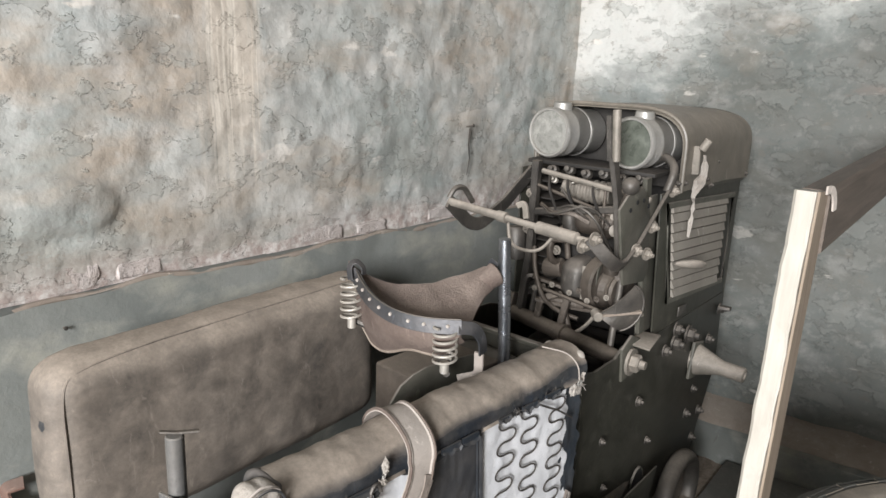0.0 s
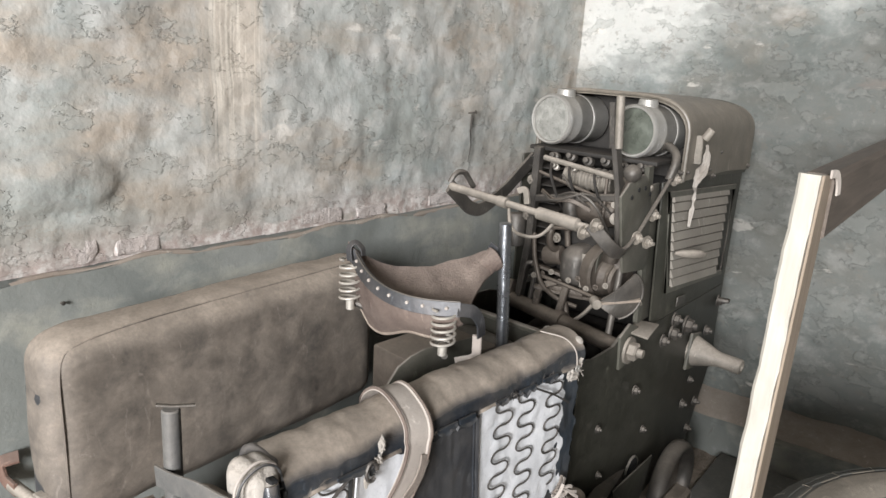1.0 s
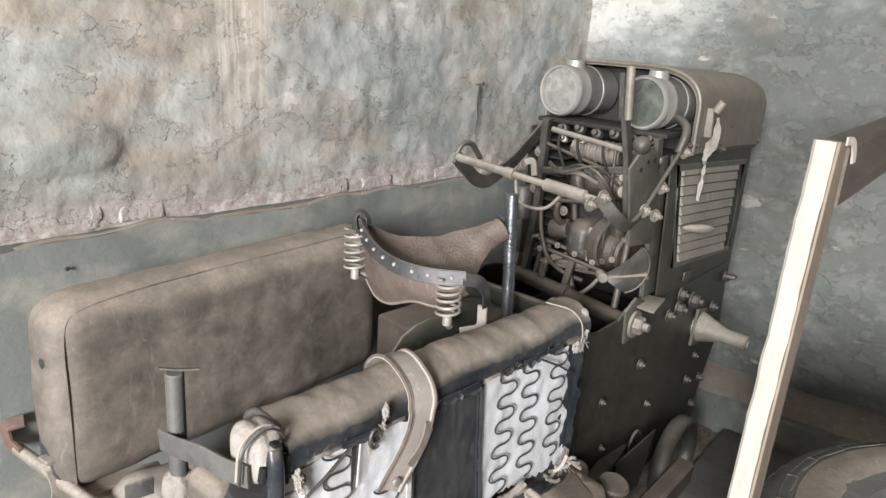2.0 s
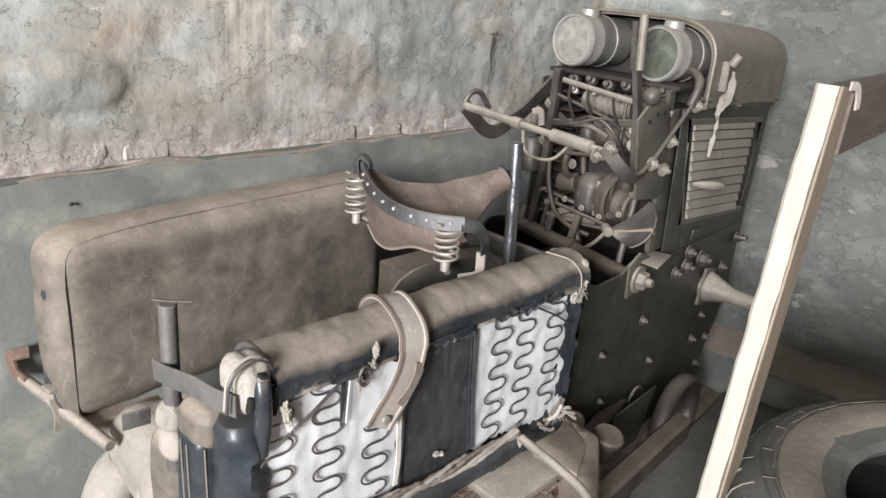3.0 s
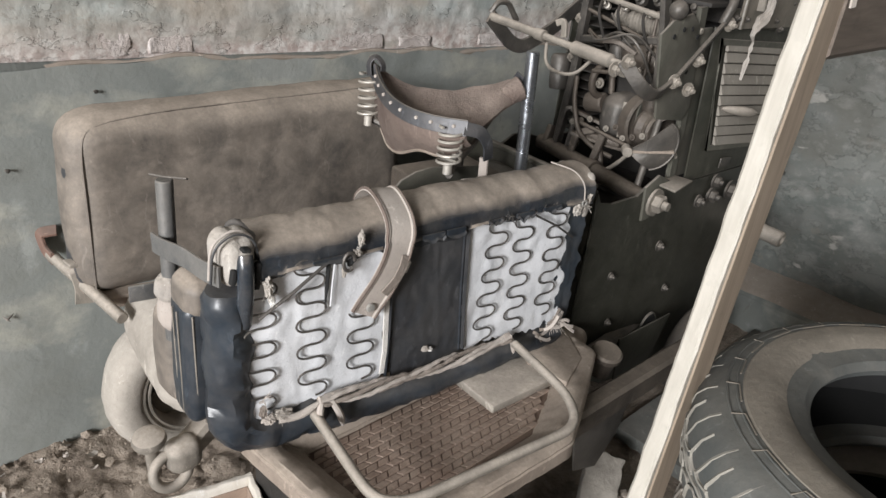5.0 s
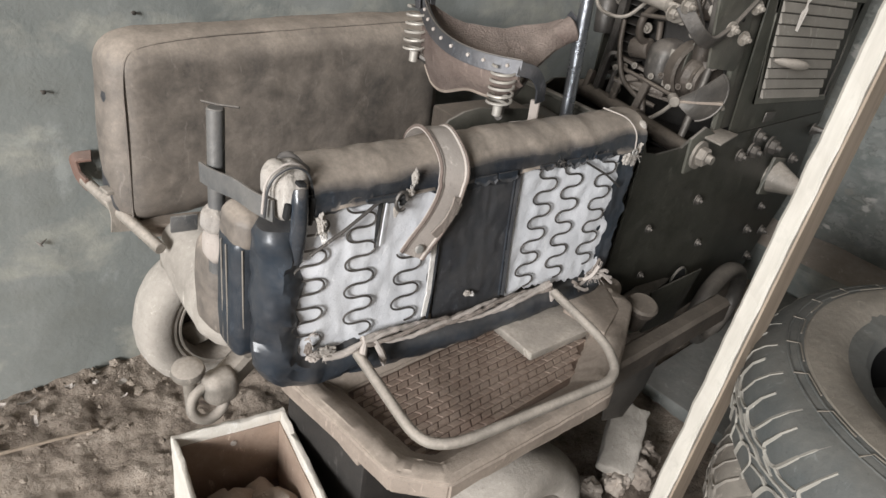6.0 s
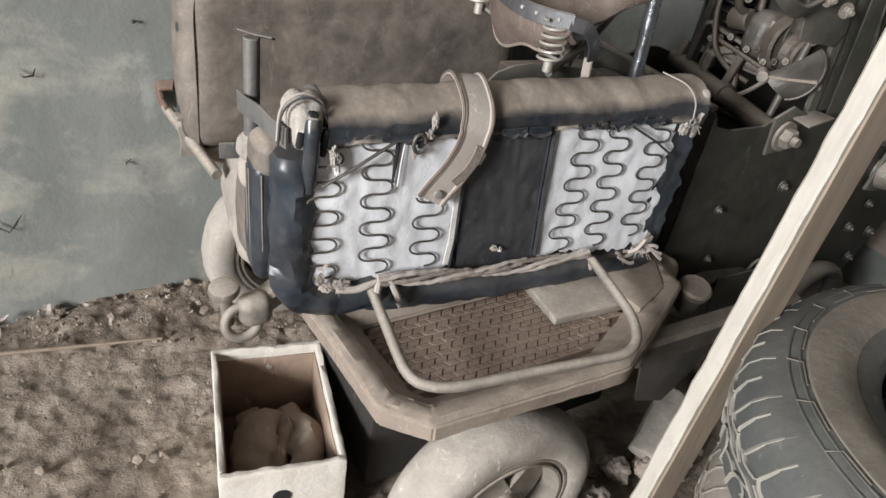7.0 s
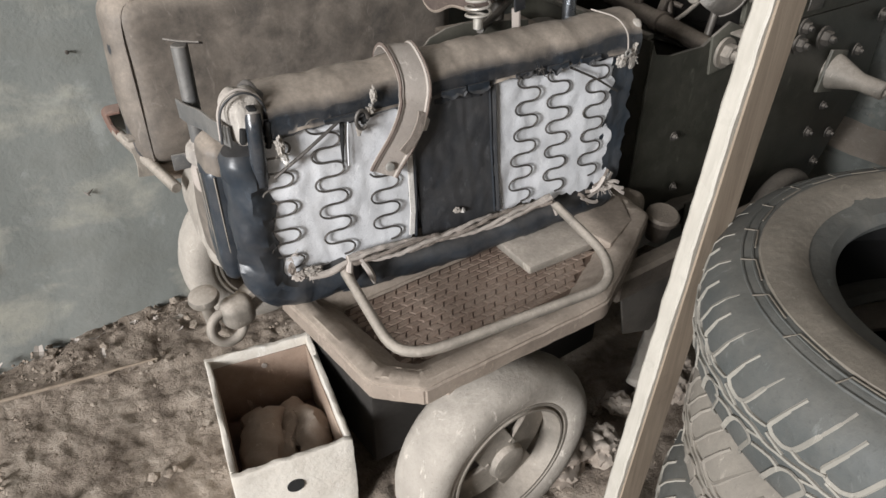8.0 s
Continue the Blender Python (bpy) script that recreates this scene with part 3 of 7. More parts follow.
def plain_wall(name, pieces, label):
    bm = bmesh.new()
    for c, s in pieces:
        block(c, s, (0, 0, 0), 0, bm)
    return tagged(part(name, bm, M_DIM, None, smooth=False), label, "wall", kind="structure")


# unseen walls and ceiling, added to enclose the room and hold down bounced light
plain_wall("wall_west", [((-6.2, -3.10, 1.95), (0.25, 0.2, 3.9)), ((-6.2, -1.95, 0.7), (0.25, 2.1, 1.4)), ((-6.2, -1.95, 3.78), (0.25, 2.1, 0.25)), ((-6.2, -0.3, 1.95), (0.25, 1.2, 3.9)), ((-6.2, 0.85, 3.05), (0.25, 1.1, 1.7)), ((-6.2, 1.6, 1.95), (0.25, 0.4, 3.9))],
           "unseen dark wall with a tall opening and a gap by the fill lamp")
plain_wall("wall_south", [((-1.5, -3.25, 1.95), (9.6, 0.25, 3.9))], "unseen dark wall that closes the room")
plain_wall("wall_north_far", [((-3.45, 1.70, 1.95), (5.7, 0.3, 3.9)), ((1.33, 1.70, 3.25), (3.86, 0.3, 1.3))], "unseen dark remainder of the long wall")
plain_wall("wall_east_far", [((WALL_X + 0.15, -2.2, 1.95), (0.3, 2.0, 3.9)), ((WALL_X + 0.15, 0.18, 3.25), (0.3, 2.74, 1.3))], "unseen dark remainder of the end wall")
ceil = part("ceiling", block((-1.5, -0.75, ROOF + 0.06), (9.9, 5.4, 0.12), bevel=0), M_DIM, None, smooth=False)
tagged(ceil, "unseen dark ceiling added over the store room", "ceiling", kind="structure")


def earth_floor():
    bm = bmesh.new()
    xs = [-6.4 + 0.15 * i for i in range(40)] + [-0.4 + 0.0075 * i for i in range(241)] + [1.4 + 0.05 * (i + 1) for i in range(34)]
    ys = [-3.2 + 0.1 * i for i in range(35)] + [0.3 + 0.0075 * i for i in range(194)]
    n, m = len(xs) - 1, len(ys) - 1
    grid = []
    for i in range(n + 1):
        col = []
        for j in range(m + 1):
            x, y = xs[i], ys[j]
            p = Vector((x, y, 0.7))
            z = 0.012 * fbm(p * 3, 3) + 0.010 * abs(fbm(p * 8, 3)) + 0.0075 * fbm(p * 22, 4) + 0.0045 * abs(fbm(p * 48, 3))
            near = max(0, 1 - (WALL_Y - y) / 0.3)
            z += near * near * 0.05 * (0.6 + fbm(p * 6, 3))
            col.append(bm.verts.new((x, y, z - 0.012)))
        grid.append(col)
    for i in range(n):
        for j in range(m):
            bm.faces.new((grid[i][j], grid[i + 1][j], grid[i + 1][j + 1], grid[i][j + 1]))
    return tagged(part("floor", bm, M_EARTH), "bare dry trodden earth floor with crumbs and clods", "floor", kind="structure")


earth_floor()
far_ground = part("ground", block((0, 0, -0.12), (400, 400, 0.1), bevel=0), M_EARTH, None, smooth=False)
tagged(far_ground, "dry bare ground outside the store room", "ground", kind="structure")


# ---- big brown cushion against the wall ----
def soft_block(c, size, r, seg=6, bulge=0.0, seed=0, wrinkle=0.004, rot=(0, 0, 0), cuts=22):
    """A padded box: rounded edges, slightly bulging faces, wrinkles."""
    bm = bmesh.new()
    hx, hy, hz = (s / 2 for s in size)
    bmesh.ops.create_cube(bm, size=2)
    bmesh.ops.subdivide_edges(bm, edges=bm.edges, cuts=cuts, use_grid_fill=True)
    M = pose(*c, *rot)
    for v in bm.verts:
        x, y, z = v.co.x * hx, v.co.y * hy, v.co.z * hz
        ix, iy, iz = (max(-h + r, min(h - r, q)) for q, h in ((x, hx), (y, hy), (z, hz)))
        d = Vector((x - ix, y - iy, z - iz))
        p = Vector((ix, iy, iz)) + (d.normalized() * r if d.length > 1e-6 else Vector())
        if d.length <= 1e-6:
            p = Vector((x, y, z))
        f = [1 - (a / h) ** 2 for a, h in ((x, hx), (y, hy), (z, hz))]
        p.x += math.copysign(bulge * f[1] * f[2], x) * (abs(x) > hx * 0.7)
        p.y += math.copysign(bulge * f[0] * f[2], y) * (abs(y) > hy * 0.7)
        p.z += math.copysign(bulge * f[0] * f[1], z) * (abs(z) > hz * 0.7)
        n = (p - Vector((ix, iy, iz)) * 0.9).normalized()
        q = p * 6 + Vector((seed, 0, 0))
        p += n * wrinkle * (fbm(q, 3) + 0.5 * fbm(Vector((p.x * 30, p.y * 9, p.z * 9 + seed)), 2))
        v.co = M @ p
    return bm


def brown_cushion():
    t = thing("seat_cushion", (0.90, 1.39, 0.575), "large dusty brown vinyl seat cushion with piped edges against the wall", "cushion")
    x0, x1, y0, y1, z0, z1 = 0.518, 1.392, 1.275, 1.418, 0.566, 0.968
    part("cover", soft_block(((x0 + x1) / 2, (y0 + y1) / 2, (z0 + z1) / 2), (x1 - x0, y1 - y0, z1 - z0), 0.058, 6, 0.008, 3, 0.004, (0, 0, 0), 40), M_BROWN, t)
    e = 0.020
    loop = [(x0 + e, y0 + 0.011, z0 + 0.03), (x0 + e, y0 + 0.008, (z0 + z1) / 2), (x0 + e, y0 + 0.011, z1 - 0.05), (x0 + 0.045, y0 + 0.020, z1 - 0.014), (x0 + 0.20, y0 + 0.028, z1 - 0.004), (x1 - 0.08, y0 + 0.030, z1 - 0.003)]
    part("piping", sweep(rounded(loop, 0.075, 8), circle(0.0028, 6)), M_BROWN, t, "raised piping along the front edge")
    part("end_panel", soft_block((x0 + 0.0285, 1.350, 0.735), (0.064, 0.096, 0.30), 0.03, 4, 0.001, 41, 0.003, (0, 0, 0), 24), M_VINYL_W, t, "worn dark blue end of the cushion")
    part("seam", sweep(rounded([(0.985, y0 + 0.015, z1 - 0.03), (0.985, y0 + 0.04, z1 + 0.001), (0.99, y0 + 0.065, z1 + 0.005), (1.0, y1 - 0.04, z1 + 0.001)], 0.03), circle(0.003, 6)), M_BROWN, t)
    return t


brown_cushion()


# ---- torn dark blue backrest ----
SEAT = pose(0.535, 0.738, 0.522, 0, 0, -5.6)


def torn_backrest():
    t = thing("torn_backrest", (0.535, 0.738, 0.522), "torn dark blue vinyl seat back, springs bare on grey cloth", "seat back")
    L, Hh, D = 0.865, 0.41, 0.115

    def W(x, y, z):
        return SEAT @ Vector((x, y, z))

    # rolled top
    bm = bmesh.new()
    prof = [(-0.009, Hh - 0.068)] + [(D / 2 - (D / 2 + 0.006) * math.cos(math.pi * k / 14), Hh - 0.062 + 0.062 * math.sin(math.pi * k / 14)) for k in range(15)] + [(D + 0.004, 0.08)]
    inner = [(y + (0.006 if y < D / 2 else -0.006), z - 0.006) for y, z in prof]
    n = 110
    rings = []
    for i in range(n + 1):
        x = 0.072 + (L - 0.072) * i / n
        ring = []
        for k, (y, z) in enumerate(prof + inner[::-1]):
            low = k in (0, len(prof) * 2 - 1)
            w = 0.004 * fbm(Vector((x * 12, y * 16, z * 16)), 3) - 0.0022 * max(0.0, 1 - 4 * abs(fbm(Vector((x * 9 + z * 6, z * 5, 4)), 2))) + 0.0008 * fbm(Vector((x * 50, y * 30, z * 60)), 2) + (0.010 * fbm(Vector((x * 20, 3, 1)), 3) - 0.010 * (0.37 < x < 0.47) if low else 0)
            ring.append(bm.verts.new(W(x, y - w * (k < 4), z + w)))
        rings.append(ring)
    m = len(rings[0])
    for a, b in zip(rings, rings[1:]):
        for j in range(m):
            bm.faces.new((a[j], a[(j + 1) % m], b[(j + 1) % m], b[j]))
    bm.faces.new(rings[0])
    bm.faces.new(rings[-1][::-1])
    part("top_roll", bm, M_VINYL, t, "dust-topped dark blue vinyl roll")
    # padding under the roll, right end
    part("end_pad", soft_block(W(L - 0.006, D / 2, Hh - 0.068), (0.03, D - 0.01, 0.11), 0.014, 3, 0, 5, 0.006, (0, 0, -5.6), 10), M_FLUFF, t, "frayed pale padding")
    # back board that closes the seat
    part("back_cover", soft_block(W(L / 2 + 0.03, D - 0.02, 0.19), (L - 0.06, 0.035, 0.37), 0.015, 3, 0.004, 2, 0.003, (0, 0, -5.6), 14), M_VINYL_W, t)

    # left side: padded upright edge that turns under at the bottom
    def roll(pts, r, mat, name, label="", squash=1.0, amp=0.006, seed=0):
        P = rounded([W(*p) for p in pts], 0.05, 8)
        Q = []
        for a, b in zip(P, P[1:]):
            k = max(1, int((b - a).length / 0.012))
            Q += [a.lerp(b, i / k) for i in range(k)]
        Q.append(P[-1])
        bm = sweep(Q, [(x, y * squash) for x, y in circle(r, 18)], scales=[min(1.0, 0.8 + 0.2 * math.sqrt(min(i, len(Q) - 1 - i) / 3)) for i in range(len(Q))])
        for v in bm.verts:
            c = v.co
            q = Vector((c.x * 30 + seed, c.y * 30, c.z * 20))
            fold = 1 - abs(fbm(Vector((c.x * 7 + seed, c.y * 7, c.z * 26 + 14 * c.x)), 2)) * 3
            v.co = c + Vector((fbm(q, 3), fbm(q + Vector((9, 0, 0)), 3), 0.4 * fbm(q + Vector((0, 9, 0)), 3))) * amp + Vector((-0.3, -1, 0)) * max(0.0, fold) * amp * 1.6
        return part(name, bm, mat, t, label)

    roll([(0.03, 0.035, 0.315), (0.03, 0.035, 0.035), (0.09, 0.03, 0.012), (0.20, 0.03, 0.022)], 0.042, M_VINYL_C, "side_roll", "wrinkled dark blue vinyl edge", 1.0, 0.0062)
    part("side_panel", soft_block(W(-0.006, 0.094, 0.160), (0.050, 0.080, 0.230), 0.016, 4, 0.003, 6, 0.004, (0, 0, -5.6), 26), M_VINYL_C, t, "dark vinyl side with stitched seams")
    part("side_top", soft_block(W(-0.004, 0.092, 0.285), (0.046, 0.082, 0.070), 0.020, 4, 0.004, 17, 0.006, (0, 6, -5.6), 16), M_BROWN, t, "dusty tan padded top of the side")
    for y, x in ((0.0465, -0.020), (0.0465, -0.004), (0.075, -0.0355), (0.095, -0.0355)):
        part("stitching", sweep([W(x, y + 0.007, 0.262), W(x + 0.001, y + 0.006, 0.17), W(x + 0.003, y + 0.007, 0.06)], circle(0.0014, 6)), M_PALE, t)
    roll([(0.17, 0.022, -0.004), (0.45, 0.014, -0.014), (0.84, 0.018, -0.004)], 0.032, M_VINYL_C, "bottom_roll", "dark blue vinyl edge", 0.9, 0.0025, 12)
    # torn stump at the upper left corner
    part("end_pad", soft_block(W(0.045, 0.036, 0.366), (0.062, 0.070, 0.088), 0.024, 5, 0.002, 30, 0.012, (0, 0, -5.6), 40), M_FLUFF, t, "frayed white padding in the torn corner")
    # dark block that puts shade on the right half of the torn corner
    part("corner_shade_block", soft_block(W(0.068, 0.056, 0.364), (0.034, 0.085, 0.092), 0.020, 5, 0.004, 7, 0.010, (0, 0, -5.6), 18), M_VINYL_W, t, "dark vinyl block holding the shade of the torn corner")
    hood = [(-0.004, 0.015, 0.34), (-0.002, 0.01, 0.402), (0.034, 0.005, 0.426), (0.070, 0.01, 0.402), (0.076, 0.015, 0.33)]
    # small black lumps paint the shade of hollows onto the padding
    for hx_, hz_ in ((0.027, 0.350), (0.067, 0.354), (0.066, 0.333)):
        part("hollow_shade", soft_block(W(hx_, 0.000, hz_), (0.009, 0.012, 0.026), 0.003, 3, 0, 3, 0.004, (0, 8, -5.6), 6), M_BLACK, t)
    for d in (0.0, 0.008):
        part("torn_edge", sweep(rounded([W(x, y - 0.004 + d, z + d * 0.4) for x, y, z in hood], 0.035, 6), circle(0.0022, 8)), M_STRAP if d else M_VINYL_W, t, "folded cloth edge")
    part("hollow_shade", soft_block(W(0.046, -0.004, 0.395), (0.014, 0.016, 0.007), 0.003, 3, 0, 3, 0.002, (0, 10, -5.6), 6), M_BLACK, t, "black lump standing for the shade in the padding")
    part("frame_tube", sweep(rounded([W(0.048, 0.004, 0.382), W(0.046, -0.004, 0.362), W(0.044, -0.008, 0.32), W(0.042, 0.000, 0.26)], 0.012), circle(0.0135, 16)), M_VINYL, t, "bare dark frame tube")

    # cloth panels and the strip of vinyl between them
    def panel(name, x0, x1, z0, z1, mat, y, seed, ragged, label="", skew=0.0, slope=0.0):
        """A sheet hung between x0 and x1; skew moves its lower end sideways, slope drops its far lower corner."""
        bm = bmesh.new()
        nx, nz = 44, 48
        front, rear = [], []
        for i in range(nx + 1):
            f, r = [], []
            for j in range(nz + 1):
                u, v = i / nx, j / nz
                x, z = x0 + (x1 - x0) * u + skew * (1 - v), z0 + (z1 - z0) * v - slope * u * (1 - v)
                x += ragged * (fbm(Vector((seed, z * 30, 2)), 3) * (u if u > 0.6 else (u - 1 if u < 0.2 else 0)) * 0.8)
                z += ragged * (fbm(Vector((x * 30, seed, 5)), 3) * (v if v > 0.8 else (v - 1 if v < 0.2 else 0)))
                d = 0.004 * fbm(Vector((x * 9, z * 7, seed)), 3) + 0.002 * fbm(Vector((x * 35, z * 22, seed)), 2) - 0.0010 * max(0.0, 1 - 6 * abs(fbm(Vector((x * 13 + z * 3, z * 2, seed + 4)), 2)))
                f.append(bm.verts.new(W(x, y + d, z)))
                r.append(bm.verts.new(W(x, y + d + 0.006, z)))
            front.append(f)
            rear.append(r)
        for i in range(nx):
            for j in range(nz):
                bm.faces.new((front[i][j], front[i + 1][j], front[i + 1][j + 1], front[i][j + 1]))
                bm.faces.new((rear[i][j], rear[i][j + 1], rear[i + 1][j + 1], rear[i + 1][j]))
        for i in range(nx):
            bm.faces.new((front[i][0], rear[i][0], rear[i + 1][0], front[i + 1][0]))
            bm.faces.new((front[i][nz], front[i + 1][nz], rear[i + 1][nz], rear[i][nz]))
        for j in range(nz):
            bm.faces.new((front[0][j], front[0][j + 1], rear[0][j + 1], rear[0][j]))
            bm.faces.new((front[nx][j], rear[nx][j], rear[nx][j + 1], front[nx][j + 1]))
        return part(name, bm, mat, t, label)

    panel("cloth_panel", 0.045, 0.326, 0.05, 0.366, M_FABRIC, 0.004, 3, 0.012, "pale grey backing cloth")
    panel("cloth_panel", 0.500, 0.800, 0.050, 0.362, M_FABRIC, 0.004, 9, 0.026, "pale grey backing cloth", 0.030, 0.025)
    panel("vinyl_panel", 0.325, 0.505, 0.03, 0.362, M_VINYL_W, 0.003, 6, 0.004, "faded dark vinyl strip", 0.026)
    panel("vinyl_panel", 0.79, L, 0.03, 0.36, M_VINYL_C, 0.007, 16, 0.02)
    part("hem", sweep([W(0.321, -0.003, 0.065), W(0.324, -0.004, 0.12), W(0.323, -0.002, 0.18), W(0.321, -0.003, 0.245)], rect(0.011, 0.003), up=tuple(SEAT.to_3x3() @ Vector((0, -1, 0)))), M_HEM, t, "white folded hem of the cloth")
    part("seam", sweep([W(0.331, -0.002, 0.05), W(0.332, -0.003, 0.16), W(0.330, -0.002, 0.26)], circle(0.0030, 6)), M_VINYL_C, t)
    part("seam", sweep([W(0.527, -0.003, 0.055), W(0.513, -0.002, 0.20), W(0.502, -0.003, 0.345)], circle(0.0042, 6)), M_VINYL_W, t, "raised faded seam")
    part("seam", sweep([W(0.519, -0.001, 0.055), W(0.505, 0.000, 0.20), W(0.494, -0.001, 0.345)], circle(0.0022, 6)), M_VINYL_C, t)
    # loose lappets of vinyl torn along the roll's lower edge
    for x, wd, drop, sd in ((0.385, 0.05, 0.016, 1), (0.44, 0.045, 0.018, 2), (0.16, 0.07, 0.010, 3), (0.62, 0.05, 0.014, 4), (0.70, 0.05, 0.012, 5), (0.545, 0.04, 0.010, 6)):
        bm = bmesh.new()
        rows_ = []
        for i in range(9):
            f = i / 8
            hang = drop * (0.6 + 0.4 * math.sin(math.pi * f)) * (1 + 0.8 * fbm(Vector((f * 4, sd, 1)), 2))
            rows_.append([bm.verts.new(W(x + wd * f, -0.0135 - 0.006 * math.sin(math.pi * k / 4) * fbm(Vector((f * 3, sd, k)), 2) - 0.0045 * (k == 4), 0.352 - hang * k / 4)) for k in range(5)] + [bm.verts.new(W(x + wd * f, -0.0095, 0.352 - hang * k / 4)) for k in (4, 2, 0)])
        for a, b in zip(rows_, rows_[1:]):
            for k in range(8):
                bm.faces.new((a[k], a[(k + 1) % 8], b[(k + 1) % 8], b[k]))
        bm.faces.new(rows_[0])
        bm.faces.new(rows_[-1][::-1])
        part("torn_lappet", bm, M_VINYL_C, t, "torn curling lappet of dark blue vinyl")

    # zigzag springs: upright serpentine wires
    def zigzag(x, z0, z1, lean, amp, pitch=0.055, flip=1):
        """A meandering wire whose bends overhang, as sinuous seat springs do."""
        turn, px, pz, n = 1.60, 0.0, 0.0, 28
        one = []
        for k in range(n):
            a = flip * turn * math.cos(2 * math.pi * (k + 0.5) / n) + 0.10
            px, pz = px + math.sin(a), pz + math.cos(a)
            one.append((px, pz))
        mid = (max(p[0] for p in one) + min(p[0] for p in one)) / 2
        half = (max(p[0] for p in one) - min(p[0] for p in one)) / 2
        drift = one[-1][0]
        pts = []
        for r in range(int((z1 - z0) / pitch * n)):
            q, k = divmod(r, n)
            z = z0 + pitch * (q + one[k][1] / pz)
            wob = 0.0022 * fbm(Vector((x * 9, q * 1.7, 2)), 2)
            pts.append(W(x + lean * (z - z0) + wob + amp * (one[k][0] - mid - drift * (k + 1) / n + drift / 2) / half, -0.003, z))
        return sweep(pts, circle(0.0020, 6))

    for x, z0, z1, f, lean in ((0.070, 0.075, 0.350, 1, 0.0), (0.172, 0.070, 0.355, 1, -0.05), (0.271, 0.070, 0.225, 1, -0.03), (0.578, 0.060, 0.352, 1, 0.03), (0.669, 0.058, 0.355, 1, -0.04), (0.760, 0.070, 0.345, 1, -0.01)):
        part("zigzag_spring", zigzag(x, z0, z1, lean, 0.0265, 0.0565, f), M_WIRE, t, "dark serpentine spring wire")
    part("loose_wire", sweep([W(0.064, -0.012, 0.270), W(0.125, -0.016, 0.308), W(0.191, -0.010, 0.345)], circle(0.0030, 6)), M_WIRE, t)
    part("loose_wire", sweep([W(0.665, -0.010, 0.345), W(0.745, -0.014, 0.303), W(0.815, -0.006, 0.258)], circle(0.0026, 6)), M_WIRE, t)

    part("tear", sweep([W(0.190, -0.003, 0.250), W(0.191, -0.004, 0.29), W(0.194, -0.003, 0.342)], circle(0.0035, 6), scales=[0.3, 1.0, 1.1]), M_BLACK, t, "dark tear in the cloth")
    part("tear_edge", sweep([W(0.200, -0.004, 0.252), W(0.201, -0.006, 0.30), W(0.206, -0.004, 0.346)], circle(0.0014, 6)), M_FABRIC, t, "pale turned-back edge of the tear")
    # twisted cord of cloth along the lower edge
    for k in range(5):
        pts = []
        for i in range(81):
            f = i / 80
            pinch = 0.35 + 0.65 * abs(math.sin(math.pi * (0.10 + 2.1 * f)))
            ph = i * 0.085 + k * 1.257
            pts.append(W(0.175 + 0.475 * f, -0.020 + 0.008 * pinch * math.sin(ph), 0.066 - 0.014 * f - 0.012 * math.sin(math.pi * f) + 0.013 * pinch * math.cos(ph) + 0.003 * fbm(Vector((i * 0.2, k * 3.0, 1)), 2)))
        part("cloth_cord", sweep(pts, circle(0.0052, 8), scales=[0.85 + 0.5 * fbm(Vector((i * 0.3, k * 5.0, 2)), 2) for i in range(81)]), M_STRAP if k % 2 == 0 else M_CORD, t, "twisted tan cloth cord")
    for pts in ([(0.18, -0.02, 0.066), (0.172, -0.028, 0.040), (0.182, -0.03, 0.010)], [(0.20, -0.022, 0.062), (0.215, -0.03, 0.030), (0.222, -0.03, 0.000)], [(0.65, -0.02, 0.050), (0.668, -0.02, 0.030), (0.675, -0.016, 0.002)], [(0.10, -0.015, 0.052), (0.14, -0.02, 0.050), (0.18, -0.02, 0.066)]):
        part("cord_end", sweep(rounded([W(*p) for p in pts], 0.015), circle(0.0058, 8), scales=[1.0] + [1.2] * (len(rounded([W(*p) for p in pts], 0.015)) - 2) + [0.5]), M_STRAP, t, "knotted cord end")
    rnd = random.Random(8)
    for k in range(12):
        f = k / 11
        a = Vector((0.735 + 0.085 * f, -0.010 - 0.008 * rnd.random(), 0.024 + 0.026 * f + 0.012 * rnd.uniform(-1, 1)))
        d = Vector((rnd.uniform(0.3, 1), rnd.uniform(-0.3, 0.1), rnd.uniform(-0.5, 0.8))).normalized()
        bend = Vector((rnd.uniform(-1, 1), -0.4, rnd.uniform(-1, 1))) * 0.010
        pts = [W(*(a + d * (0.012 * q) + bend * math.sin(math.pi * q / 4))) for q in range(5)]
        part("cloth_knot", sweep(rounded(pts, 0.01, 3), rect(0.0075, 0.0032), up=tuple(SEAT.to_3x3() @ Vector((0.2 * rnd.random(), -1, 0.4)))), M_STRAP if k % 3 else M_CORD, t, "crumpled tan cloth strip")

    def fray(c, n, size, mat, seed):
        rnd = random.Random(seed)
        size *= 0.55
        bm = bmesh.new()
        for _ in range(n):
            p = Vector((rnd.uniform(-1, 1), rnd.uniform(-0.6, 0.3), rnd.uniform(-1, 1))) * size * 0.5
            d = Vector((rnd.uniform(-1, 1), rnd.uniform(-0.8, 0.2), rnd.uniform(-1.1, 0.8))).normalized() * size * 0.14
            pts = []
            for _k in range(7):
                pts.append(W(*c) + p)
                d = (d + Vector((rnd.uniform(-1, 1), rnd.uniform(-0.7, 0.5), rnd.uniform(-1.1, 0.8))) * size * 0.09)
                p = p + d
            sweep(rounded(pts, 0.01, 3), circle(rnd.uniform(0.0003, 0.0009), 4), bm=bm, caps=False)
        return tagged(part("fray", bm, mat, t, "loose pale threads"), kind="stuff")

    def tuft(c, size, mat, seed):
        bm = bmesh.new()
        bmesh.ops.create_icosphere(bm, subdivisions=4, radius=1)
        for v in bm.verts:
            d = v.co.normalized()
